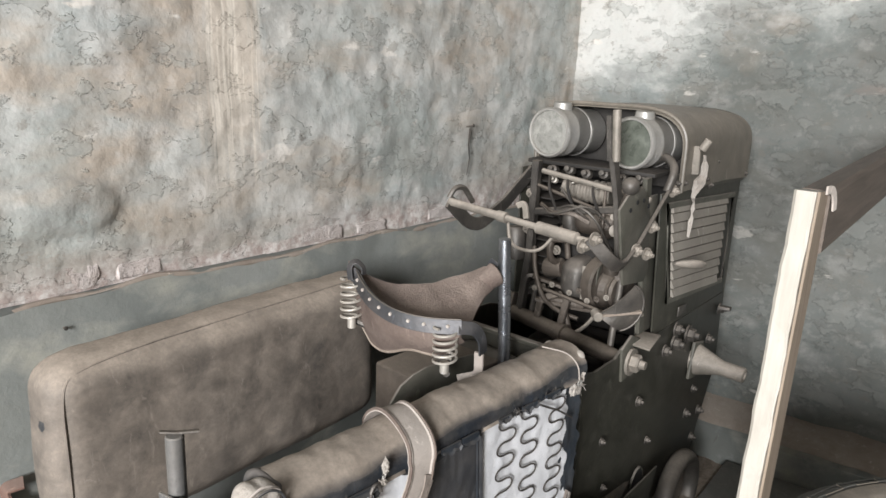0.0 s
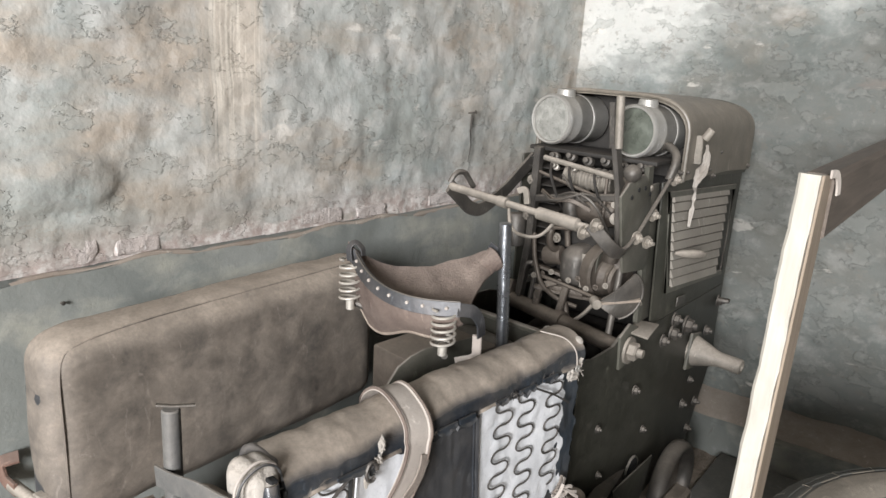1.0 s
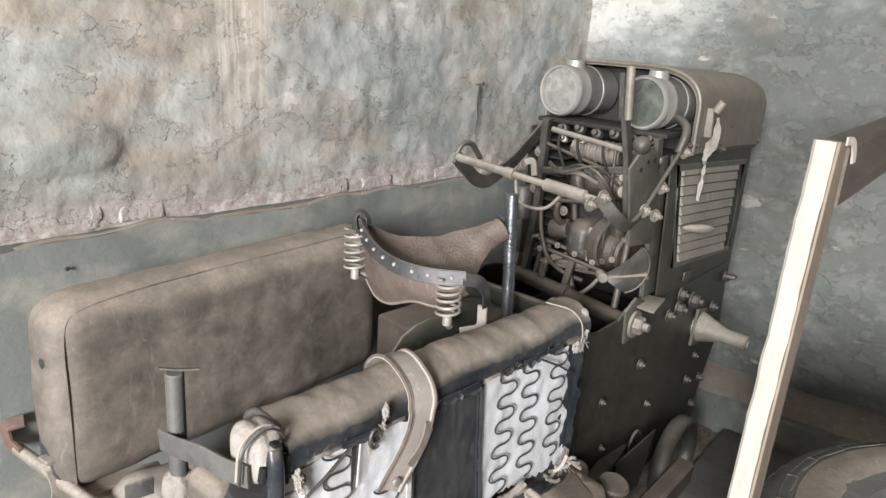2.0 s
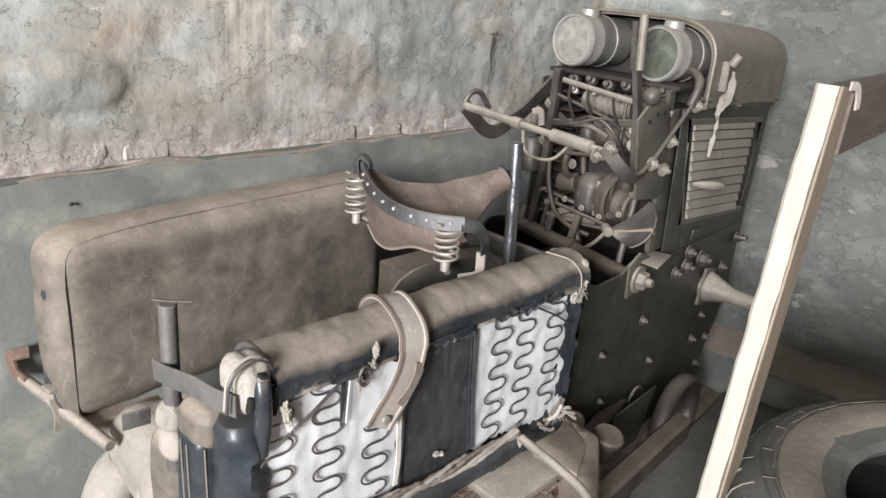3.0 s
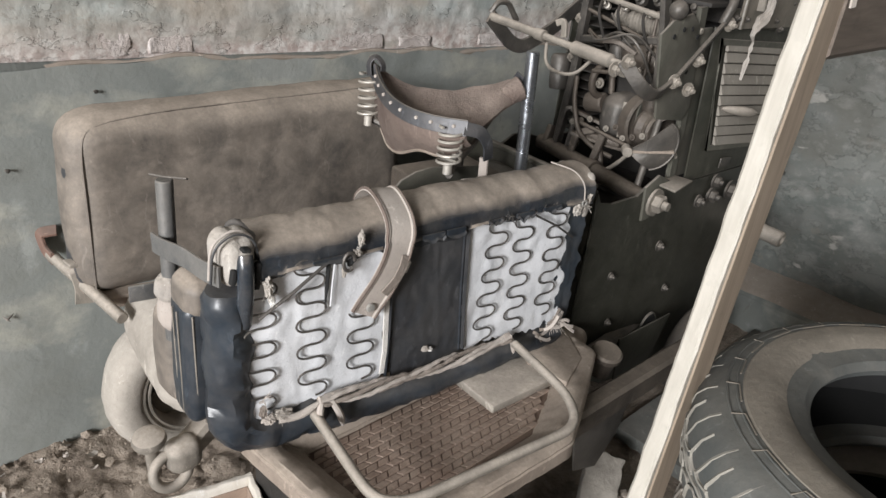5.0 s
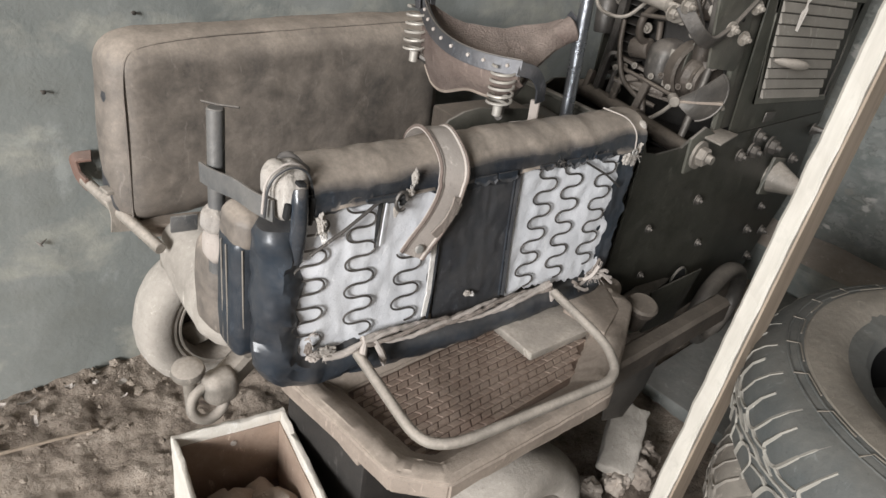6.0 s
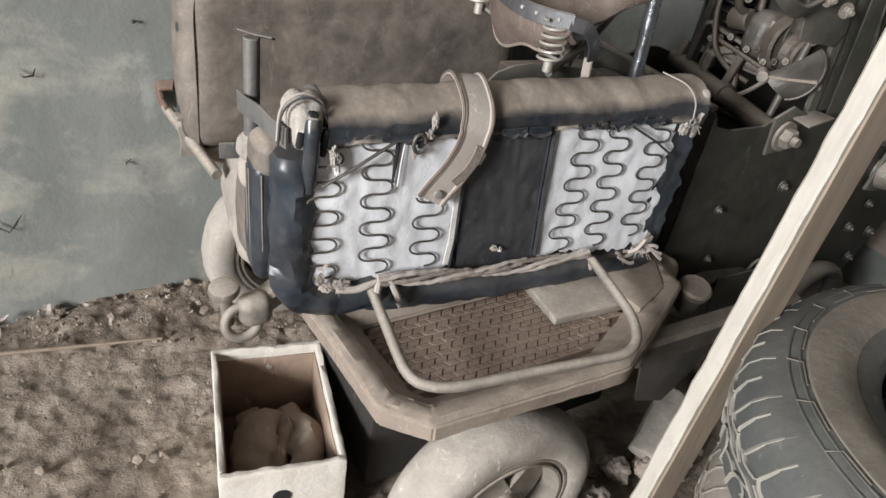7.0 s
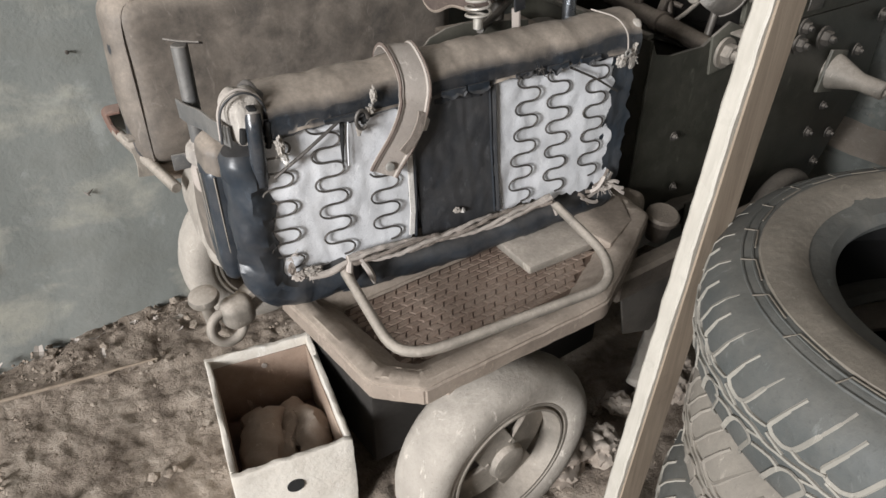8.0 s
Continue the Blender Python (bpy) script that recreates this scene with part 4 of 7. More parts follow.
            k = 1 + 0.5 * fbm(d * 1.7 + Vector((seed, 0, 0)), 3) + 0.28 * fbm(d * 5 + Vector((0, seed, 0)), 3)
            v.co = W(c[0] + d.x * size[0] * k * 0.75, c[1] + d.y * size[1] * k * 0.75, c[2] + d.z * size[2] * k * 0.75)
        return part("padding_tuft", bm, mat, t, "tuft of torn pale padding")

    tuft((0.252, -0.010, 0.374), (0.007, 0.006, 0.018), M_FLUFF, 1)
    tuft((0.243, -0.012, 0.350), (0.011, 0.007, 0.008), M_FLUFF, 2)
    tuft((0.222, -0.008, 0.318), (0.006, 0.005, 0.013), M_FLUFF, 21)
    # this black tuft stands for the shade inside the torn hole
    tuft((0.232, -0.010, 0.338), (0.011, 0.007, 0.012), M_BLACK, 22)
    part("loose_loop", sweep([W(0.226 + 0.011 * math.cos(a), -0.016, 0.338 + 0.017 * math.sin(a)) for a in [0.45 * q for q in range(13)]], circle(0.0035, 7)), M_WIRE, t, "dark bent wire loop")
    tuft((0.080, -0.012, 0.325), (0.010, 0.010, 0.020), M_FLUFF, 3)
    tuft((0.086, -0.012, 0.300), (0.007, 0.008, 0.012), M_HEM, 31)
    tuft((0.105, -0.010, 0.060), (0.024, 0.012, 0.011), M_FLUFF, 4)
    tuft((0.080, -0.012, 0.060), (0.014, 0.010, 0.012), M_STRAP, 41)
    tuft((0.848, 0.0, 0.345), (0.010, 0.012, 0.016), M_FLUFF, 6)
    tuft((0.815, -0.004, 0.325), (0.016, 0.008, 0.018), M_FLUFF, 61)
    tuft((0.424, -0.004, 0.088), (0.009, 0.006, 0.008), M_FLUFF, 7)
    tuft((0.437, -0.004, 0.084), (0.007, 0.006, 0.006), M_HEM, 71)
    for k, (c, n, size, mat) in enumerate((((0.245, -0.012, 0.36), 8, 0.012, M_HEM), ((0.80, -0.010, 0.045), 40, 0.034, M_STRAP), ((0.838, -0.004, 0.33), 14, 0.020, M_FLUFF), ((0.105, -0.010, 0.06), 16, 0.022, M_FLUFF), ((0.082, -0.012, 0.31), 18, 0.022, M_FLUFF), ((0.075, -0.006, 0.10), 10, 0.020, M_STRAP), ((0.60, -0.010, 0.352), 12, 0.020, M_WIRE))):
        fray(c, n, size, mat, k)
    tuft((0.070, -0.012, 0.080), (0.008, 0.006, 0.018), M_CORD, 52)
    # long tie cord with a ring that hangs at the roll's right end
    part("tie_cord", sweep(rounded([W(0.775, 0.06, 0.418), W(0.802, 0.01, 0.412), W(0.816, -0.012, 0.385), W(0.820, -0.014, 0.35)], 0.02), circle(0.0015, 6)), M_STRAP, t, "pale tie cord")
    part("tie_ring", lathe([(0.005, -0.0012), (0.008, -0.0012), (0.008, 0.0012), (0.005, 0.0012)], W(0.820, -0.016, 0.343), SEAT.to_3x3() @ Vector((0, -1, 0)), 14, closed=True), M_STEEL, t, "small metal ring")
    return t


torn_backrest()


def canvas_strap():
    t = thing("canvas_strap", (0.86, 0.70, 0.95), "tan canvas strap with stitched edges slung over the seat back", "strap")

    def W(x, y, z):
        return SEAT @ Vector((x, y, z))

    line = [(0.355, 0.12, 0.30), (0.345, 0.12, 0.385), (0.335, 0.06, 0.432), (0.331, -0.014, 0.392), (0.322, -0.022, 0.335), (0.298, -0.022, 0.285), (0.268, -0.018, 0.242), (0.259, -0.017, 0.226)]
    P = rounded([W(*p) for p in line], 0.05, 6)
    bm = bmesh.new()
    rings, rails = [], []
    for i, p in enumerate(P):
        a, b = P[max(0, i - 1)], P[min(len(P) - 1, i + 1)]
        tan = (b - a).normalized()
        out = (p - W(0.33, 0.055, 0.33)) * 1.0
        out = (out - tan * out.dot(tan)).normalized()
        if p.z < W(0, 0, 0.36).z:
            out = SEAT.to_3x3() @ Vector((0, -1, 0))
        side = tan.cross(out).normalized()
        out = side.cross(tan)
        w = 0.0295
        rails.append((p, side, out))
        ring = []
        for u, h in ((-1, 0), (-0.97, 0.0055), (-0.78, 0.0060), (-0.72, 0.0030), (0, 0.0038), (0.72, 0.0030), (0.78, 0.0060), (0.97, 0.0055), (1, 0), (0, -0.001)):
            ring.append(bm.verts.new(p + side * (u * w) + out * h))
        rings.append(ring)
    m = len(rings[0])
    for a, b in zip(rings, rings[1:]):
        for j in range(m):
            bm.faces.new((a[j], a[(j + 1) % m], b[(j + 1) % m], b[j]))
    bm.faces.new(rings[0])
    bm.faces.new(rings[-1][::-1])
    part("webbing", bm, M_STRAP, t)
    part("rivet", lathe([(0.009, 0), (0.008, 0.004), (0.004, 0.005), (0.0, 0.004)], W(0.270, -0.024, 0.240), SEAT.to_3x3() @ Vector((0, -1, 0)), 12), M_STEEL, t, "metal eyelet")
    part("torn_tab", sweep(rounded([W(0.296, -0.026, 0.262), W(0.318, -0.030, 0.285), W(0.332, -0.030, 0.312), W(0.338, -0.026, 0.330)], 0.02), rect(0.020, 0.003), up=tuple(SEAT.to_3x3() @ Vector((0.3, -1, 0.2))), scales=None), M_CORD, t, "torn brownish tab folded over the strap")
    part("torn_tab", sweep([W(0.334, -0.024, 0.325), W(0.346, -0.022, 0.308), W(0.342, -0.018, 0.290)], rect(0.016, 0.003), up=tuple(SEAT.to_3x3() @ Vector((0, -1, 0)))), M_HEM, t, "pale torn corner")
    for u in (-1, 1):
        part("edge_binding", sweep([q + sd * (u * 0.0275) + ou * 0.0045 for q, sd, ou in rails], circle(0.0030, 6)), M_LEATHER, t, "dark stitched edge binding")


canvas_strap()


# ---- three-wheeled motor cart ----
cart = thing("motor_cart", (1.3, 0.95, 0.0), "old dust-caked olive motor cart with open engine bay and saddle", "vehicle")

# tray platform with raised rim and tread plate
TRAY = [(0.604, 0.80), (0.621, 0.494), (0.688, 0.422), (1.108, 0.404), (1.255, 0.478), (1.42, 0.57), (1.47, 0.80)]


def inset(poly, d):
    out, n = [], len(poly)
    for i in range(n):
        p, a, b = Vector(poly[i]), Vector(poly[i - 1]), Vector(poly[(i + 1) % n])
        u, v = (p - a).normalized(), (b - p).normalized()
        n1, n2 = Vector((-u.y, u.x)), Vector((-v.y, v.x))
        k = (n1 + n2).normalized()
        out.append(tuple(p + k * (d / max(0.3, k.dot(n1)))))
    return out


def tray():
    def rim_ring(pairs):
        bm = bmesh.new()
        rings = [[bm.verts.new((x, y, z)) for x, y in inset(TRAY, d)] for d, z in pairs]
        n = len(TRAY)
        for a, b in zip(rings, rings[1:] + rings[:1]):
            for i in range(n):
                bm.faces.new((a[i], a[(i + 1) % n], b[(i + 1) % n], b[i]))
        bmesh.ops.bevel(bm, geom=bm.edges[:], offset=0.004, segments=2, affect="EDGES")
        bmesh.ops.subdivide_edges(bm, edges=[e for e in bm.edges if e.calc_length() > 0.05], cuts=22, use_grid_fill=True)
        for v in bm.verts:
            q = v.co
            v.co = q + Vector((fbm(q * 9, 2), fbm(q * 9 + Vector((4, 0, 0)), 2), 0.8 * fbm(q * 12 + Vector((0, 4, 0)), 3) + 0.5 * fbm(q * 50, 2))) * 0.0032
        return bm
    part("tray_rim", rim_ring([(0.0, 0.488), (0.0, 0.452), (0.010, 0.445), (0.086, 0.452), (0.084, 0.462), (0.050, 0.486), (0.038, 0.495), (0.010, 0.495)]), M_RIM, cart, "dust-caked folded metal rim")
    plate = part("tread_plate", prism(inset(TRAY, 0.03), 0.448, 0.458, 0), M_PLATE, cart, "brown tread plate with raised ribs")
    # raised ribs of the tread plate, rows of short slanting bars in turn
    inner = inset(TRAY, 0.090)

    def inside(x, y):
        n = len(inner)
        for i in range(n):
            (x0, y0), (x1, y1) = inner[i], inner[(i + 1) % n]
            if (x1 - x0) * (y - y0) - (y1 - y0) * (x - x0) < 0:
                return False
        return True
    bm = bmesh.new()
    px, py = 0.0275, 0.0150
    for j in range(30):
        for i in range(32):
            x, y = 0.62 + i * px + (j % 2) * px / 2, 0.42 + j * py
            if not inside(x, y):
                continue
            worn = 0.55 + 0.45 * min(1.0, max(0.0, 1.2 - 2.2 * max(0.0, fbm(Vector((x * 5, y * 5, 1)), 3) + 0.2)))
            sk = 0.0042 if (j % 2) else -0.0042
            hx, hy = 0.0128, 0.0066
            base = [(x - hx - sk, y - hy), (x + hx - sk, y - hy), (x + hx + sk, y + hy), (x - hx + sk, y + hy)]
            top = [(x + (a - x) * 0.88, y + (b - y) * 0.74) for a, b in base]
            lo = [bm.verts.new((a, b, 0.4575)) for a, b in base]
            hi = [bm.verts.new((a, b, 0.4575 + 0.0048 * worn)) for a, b in top]
            bm.faces.new(hi)
            for k in range(4):
                bm.faces.new((lo[k], lo[(k + 1) % 4], hi[(k + 1) % 4], hi[k]))
    tagged(part("rib_pattern", bm, M_PAD, plate, smooth=False), kind="stuff")
    part("tray_block", block((1.20, 0.635, 0.480), (0.27, 0.135, 0.020), (0, 0, -4), 0.004), M_PALE, cart, "flat pale metal pad on the tray")
    part("tray_corner", prism([(1.24, 0.64), (1.25, 0.53), (1.36, 0.57), (1.42, 0.66), (1.40, 0.76)], 0.47, 0.498, 0.005), M_RIM, cart)
    # folded tube loop in front of the backrest
    loop = [(0.703, 0.713, 0.560), (0.668, 0.49, 0.540), (0.72, 0.455, 0.534), (1.105, 0.402, 0.534), (1.165, 0.47, 0.540), (1.189, 0.645, 0.560)]
    part("foot_loop", pipe(loop, 0.0098, 12, 0.05), M_PALE, cart, "bent pale tube loop")
    # under-tray braces
    part("cross_member", block((1.0, 0.62, 0.41), (0.62, 0.05, 0.05), (0, 0, 0), 0.006), M_RIM, cart)
    part("cross_member", block((0.76, 0.70, 0.405), (0.06, 0.5, 0.05), (0, 0, 6), 0.006), M_RIM, cart)
    part("gusset", prism([(0.64, 0.60), (0.70, 0.60), (0.71, 0.74), (0.65, 0.75)], 0.40, 0.448, 0.004), M_RIM, cart)


tray()


def cart_wheel(c, parent, tilt=0.0):
    """A small pressed-steel wheel with a dust-caked tyre, axle along y, its face towards -y."""
    k_, w = 1.06, 0.120
    ax = (math.sin(radians(tilt)), -math.cos(radians(tilt)), 0)
    tyre_prof = []
    for k in range(25):
        a = 2 * math.pi * k / 24
        rr = k_ * (0.169 + 0.041 * math.copysign(abs(math.cos(a)) ** 0.8, math.cos(a)))
        tyre_prof.append((rr, 0.5 * w * math.copysign(abs(math.sin(a)) ** 0.8, math.sin(a))))
    bm = lathe(tyre_prof[:-1], c, ax, 96, closed=True)
    for v in bm.verts:
        q = v.co * 7
        v.co += (v.co - Vector(c)).normalized() * (0.0035 * fbm(q, 3) + 0.0015 * fbm(q * 6, 2))
    wheel = part("wheel", bm, M_TYRE_D, parent, "small wheel with dust-caked grey tyre")
    part("rim", lathe([(0.143, -0.04), (0.143, 0.034), (0.152, 0.046), (0.150, 0.052), (0.144, 0.052), (0.141, 0.046), (0.137, 0.044), (0.136, 0.052), (0.131, 0.052), (0.127, 0.040), (0.122, 0.02), (0.122, -0.04)], c, ax, 56, closed=True), M_PALE, wheel, "dusty double-lipped steel rim")
    m = axis_matrix(c, ax)
    for k in range(4):
        a = radians(30 + 90 * k)
        u, v = Vector((math.cos(a), math.sin(a), 0)), Vector((-math.sin(a), math.cos(a), 0))
        bm = bmesh.new()
        sweep([m @ (u * 0.028 + Vector((0, 0, 0.03))), m @ (u * 0.08 + Vector((0, 0, 0.018))), m @ (u * 0.124 + Vector((0, 0, 0.0)))], rect(0.084, 0.012), up=m.to_3x3() @ Vector((0, 0, 1)), bm=bm)
        part("spoke", bm, M_PALE, wheel, "broad dusty spoke")
    part("hub", lathe([(0.046, -0.03), (0.046, 0.022), (0.042, 0.034), (0.038, 0.046), (0.030, 0.050), (0, 0.050)], c, ax, 28), M_PALE, wheel, "dust-caked hub cap")
    part("brake_drum", lathe([(0.115, -0.045), (0.115, -0.03), (0, -0.03)], c, ax, 32), M_DSTEEL, wheel)
    return wheel


cart_wheel((0.858, 0.428, 0.212), cart, 0)
cart_wheel((0.775, 1.37, 0.225), cart, 0)
part("axle", rod((0.85, 0.5, 0.205), (0.78, 1.33, 0.22), 0.022), M_DSTEEL, cart)
part("axle_mount", block((0.83, 0.68, 0.31), (0.07, 0.08, 0.22), (0, 0, 0), 0.008), M_DSTEEL, cart)
part("axle_mount", block((0.81, 1.22, 0.36), (0.08, 0.08, 0.32), (0, 0, 0), 0.008), M_DSTEEL, cart)
# fender and rear frame
part("fender", soft_block((0.690, 1.10, 0.515), (0.27, 0.36, 0.17), 0.075, 5, 0.004, 3, 0.006, (0, 4, -8), 30), M_TYRE_D, cart, "dust-caked rounded cover")
part("axle_housing", lathe([(0, -0.12), (0.05, -0.11), (0.062, -0.02), (0.066, 0.03), (0.05, 0.1), (0, 0.12)], (0.66, 1.14, 0.43), (0.2, 1, 0), 24), M_PALE, cart)
part("frame_rail", bar([(0.62, 1.30, 0.47), (0.62, 0.92, 0.47)], 0.05, 0.06), M_PALE, cart)
part("frame_rail", bar([(0.64, 0.98, 0.445), (1.55, 0.98, 0.445)], 0.06, 0.06), M_RIM, cart)
part("support_bar", rod((0.512, 1.49, 0.598), (0.545, 1.17, 0.578), 0.013), M_PALE, cart, "dusty support bar")
part("bar_hook", sweep(rounded([(0.508, 1.46, 0.600), (0.506, 1.51, 0.602), (0.500, 1.515, 0.645), (0.535, 1.50, 0.650)], 0.012), rect(0.030, 0.008), up=(1, 0, 0)), M_RUST, cart, "flaking rusty hook")
br = part("bar_bracket", sweep(rounded([(0.515, 1.352, 0.640), (0.528, 1.335, 0.628), (0.533, 1.328, 0.580), (0.528, 1.325, 0.545)], 0.010), rect(0.050, 0.006), up=(0.2, -1, 0)), M_PALE, cart, "dented pale bracket")
part("bracket_cap", block((0.530, 1.335, 0.642), (0.066, 0.034, 0.010), (0, 8, 6), 0.003), M_PALE, br)
part("cross_bar", bar([(0.545, 1.29, 0.565), (0.70, 1.26, 0.56)], 0.05, 0.03), M_RIM, cart)
part("small_plate", block((0.550, 1.065, 0.690), (0.05, 0.006, 0.038), (8, 0, -12), 0.003), M_TUBE, cart)
# upright tube with the bent plate on top
post = part("upright_tube", rod((0.5475, 0.930, 0.66), (0.549, 0.931, 0.968), 0.0145), M_TUBE, cart, "upright tube, worn bare at the top")
part("tube_plate", sweep([(0.532, 0.944, 0.976), (0.552, 0.930, 0.972), (0.580, 0.912, 0.970)], rect(0.030, 0.0035), up=(0.3, 0.3, 1)), M_DSTEEL, post, "bent steel plate")
part("tube_strap", sweep(rounded([(0.530, 0.950, 0.851), (0.531, 0.908, 0.855), (0.535, 0.84, 0.868), (0.536, 0.785, 0.870), (0.545, 0.745, 0.872)], 0.02), rect(0.0045, 0.036), up=(0, 0, 1)), M_TUBE, cart, "flat steel strap")
part("cloth_wrap", soft_block((0.546, 0.93, 0.765), (0.044, 0.044, 0.050), 0.018, 4, 0.004, 5, 0.012, (0, 10, 0), 16), M_FLUFF, cart, "pale rag wound on the tube")
part("cloth_wrap", soft_block((0.550, 0.93, 0.722), (0.046, 0.046, 0.060), 0.018, 4, 0.004, 9, 0.010, (0, 0, 0), 16), M_STRAP, cart)
part("underseat_pan", soft_block((0.585, 0.965, 0.61), (0.10, 0.10, 0.20), 0.03, 4, 0.004, 11, 0.004, (0, 0, 0), 12), M_BROWN, cart, "dusty brown padded side")


def hitch():
    """The towing lug with its mushroom-headed pin."""
    pin = part("hitch_pin", lathe([(0, -0.10), (0.013, -0.10), (0.013, -0.012), (0.030, -0.008), (0.033, 0.0), (0.030, 0.010), (0.018, 0.016), (0, 0.017)], (0.495, 0.955, 0.432), (-0.1, -0.1, 1), 20), M_PALE, cart, "mushroom-headed pin caked in dust")
    part("hitch_eye", pipe([(0.525 + 0.036 * math.cos(a), 0.935 + 0.010 * math.sin(a), 0.352 + 0.034 * math.sin(a)) for a in [2 * math.pi * k / 16 for k in range(16)]], 0.011, 10, 0.01, True), M_PALE, cart, "dust-caked towing eye")
    part("hitch_lug", soft_block((0.555, 0.945, 0.375), (0.075, 0.06, 0.075), 0.028, 4, 0.0, 2, 0.004, (0, 0, 0), 8), M_PALE, cart)
    part("hitch_arm", bar([(0.56, 0.95, 0.375), (0.70, 1.0, 0.42)], 0.05, 0.05), M_PALE, cart)


hitch()


# ---- the cart's engine end ----
SY = 0.72  # the sheet-metal side that faces the room


def engine_cabinet():
    # lower tub
    poly = [(1.53, 0.825), (1.545, 0.792), (1.60, 0.778), (1.72, 0.776), (1.765, 0.80), (1.83, 0.795), (1.90, 0.77), (2.64, 0.75), (2.66, 0.45), (2.48, 0.17), (1.95, 0.12), (1.75, 0.16), (1.53, 0.30)]
    side = part("side_sheet", side_plate(poly, SY, 0.008), M_OLIVE, cart, "olive-painted sheet-metal side")
    part("side_sheet", side_plate(poly, 1.20, 0.008), M_OLIVE, cart)
    part("front_sheet", front_plate([(SY + 0.012, 0.25), (1.188, 0.25), (1.188, 0.835), (SY + 0.012, 0.825)], 1.535, 0.008), M_OLIVE, cart)
    part("tub_lip", bar([(1.54, SY + 0.02, 0.832), (1.54, 1.195, 0.842)], 0.018, 0.012), M_OLIVE_D, cart)
    # floor and bulkhead blackened to stand for the engine bay's shade
    part("tub_floor", block((2.05, 0.96, 0.30), (1.0, 0.46, 0.012), bevel=0.003), M_SHADE_BLACK, cart)
    part("bulkhead", front_plate([(SY + 0.012, 0.32), (1.188, 0.32), (1.188, 1.22), (SY + 0.012, 1.22)], 2.22, 0.008), M_SHADE_BLACK, cart, "inner bulkhead, near-black for the shade in the bay")
    # upper side panel with louvres
    upper = [(1.905, 1.205), (1.955, 0.775), (2.62, 0.755), (2.645, 1.18)]
    up = part("louvred_panel", side_plate(upper, SY - 0.004, 0.006), M_OLIVE, cart, "olive side panel with pale dusty louvres")
    # raised frame round the louvres
    A, B_, C_, D_ = (1.945, 1.168), (2.560, 1.122), (2.555, 0.815), (2.030, 0.868)
    ring = [(p[0], SY - 0.010, p[1]) for p in (A, B_, C_, D_)]
    part("louvre_frame", sweep(ring, rect(0.020, 0.010), closed=True, up=(0, 1, 0)), M_OLIVE_D, up)
    n = 10
    for k in range(n):
        f = (k + 0.5) / n
        a = Vector((A[0] + (D_[0] - A[0]) * f + 0.03, SY - 0.014, A[1] + (D_[1] - A[1]) * f))
        b = Vector((B_[0] + (C_[0] - B_[0]) * f - 0.07, SY - 0.014, B_[1] + (C_[1] - B_[1]) * f + 0.005))
        bm = bmesh.new()
        hgt = 0.0310
        prof = [(0.006, -hgt / 2 + 0.004), (0.000, -hgt / 2 + 0.004), (-0.004, -hgt / 2 + 0.007), (0.002, hgt / 2), (0.006, hgt / 2)]
        sl, sr = (A[0] - D_[0]) / (A[1] - D_[1]), (B_[0] - C_[0]) / (B_[1] - C_[1])
        lo = [[bm.verts.new(p + Vector((z * q, y, z))) for y, z in prof] for p, q in ((a, sl), (b, sr))]
        for i in range(5):
            bm.faces.new((lo[0][i], lo[0][(i + 1) % 5], lo[1][(i + 1) % 5], lo[1][i]))
        bm.faces.new(lo[0])
        bm.faces.new(lo[1][::-1])
        part("louvre", bm, M_LOUVRE, up, smooth=False)
    part("waist_strip", side_plate([(1.96, 1.252), (2.665, 1.205), (2.665, 1.160), (1.96, 1.205)], SY - 0.008, 0.010), M_OLIVE_D, cart)
    part("back_sheet", front_plate([(SY, 0.70), (1.19, 0.70), (1.19, 1.22), (SY, 1.22)], 2.645, 0.008), M_OLIVE, cart)
    part("far_sheet", side_plate([(1.95, 1.22), (1.95, 0.80), (2.64, 0.80), (2.64, 1.22)], 1.19, 0.006), M_OLIVE, cart)
    # rounded hood
    bm = bmesh.new()
    def arc(off):
        pts = []
        yc, hw, zt, zs = 0.935, 0.235 - off, 1.425 - off, 1.20
        r = 0.155
        corners = [(yc - hw, zs), (yc - hw, zt), (yc + hw, zt), (yc + hw, zs)]
        for p in rounded([(y, z, 0) for y, z in corners], r, 10):
            pts.append((p.x, p.y))
        return pts
    o, i_ = arc(0), arc(0.007)
    prof = o + i_[::-1]
    rings = [[bm.verts.new((x, y, z - (x - 2.0) * 0.02 - (0.012 if x > 2.63 else 0))) for y, z in prof] for x in (2.0, 2.01, 2.2, 2.4, 2.64, 2.655)]
    m = len(prof)
    for a, b in zip(rings, rings[1:]):
        for j in range(m):
            bm.faces.new((a[j], a[(j + 1) % m], b[(j + 1) % m], b[j]))
    bm.faces.new(rings[0])
    bm.faces.new(rings[-1][::-1])
    hood = part("hood", bm, M_HOOD, cart, "rounded dust-covered olive hood")
    part("hood_bead", sweep([(1.998, y, z) for y, z in arc(-0.003)], circle(0.006, 8)), M_HOOD, hood)
    bm = bmesh.new()
    bm.faces.new([bm.verts.new((2.63, y, z - 0.015)) for y, z in arc(0.006)])
    part("hood_end", bm, M_OLIVE, hood)
    # two added black sheets fill the hood's mouth with painted shade
    bm = bmesh.new()
    for x in (2.098, 2.104):
        bm.faces.new([bm.verts.new((x, y, z - 0.006)) for y, z in arc(0.010)])
    part("hood_shade_sheet", bm, M_SHADE_BLACK, hood, "added black sheet standing for the shade inside the hood")
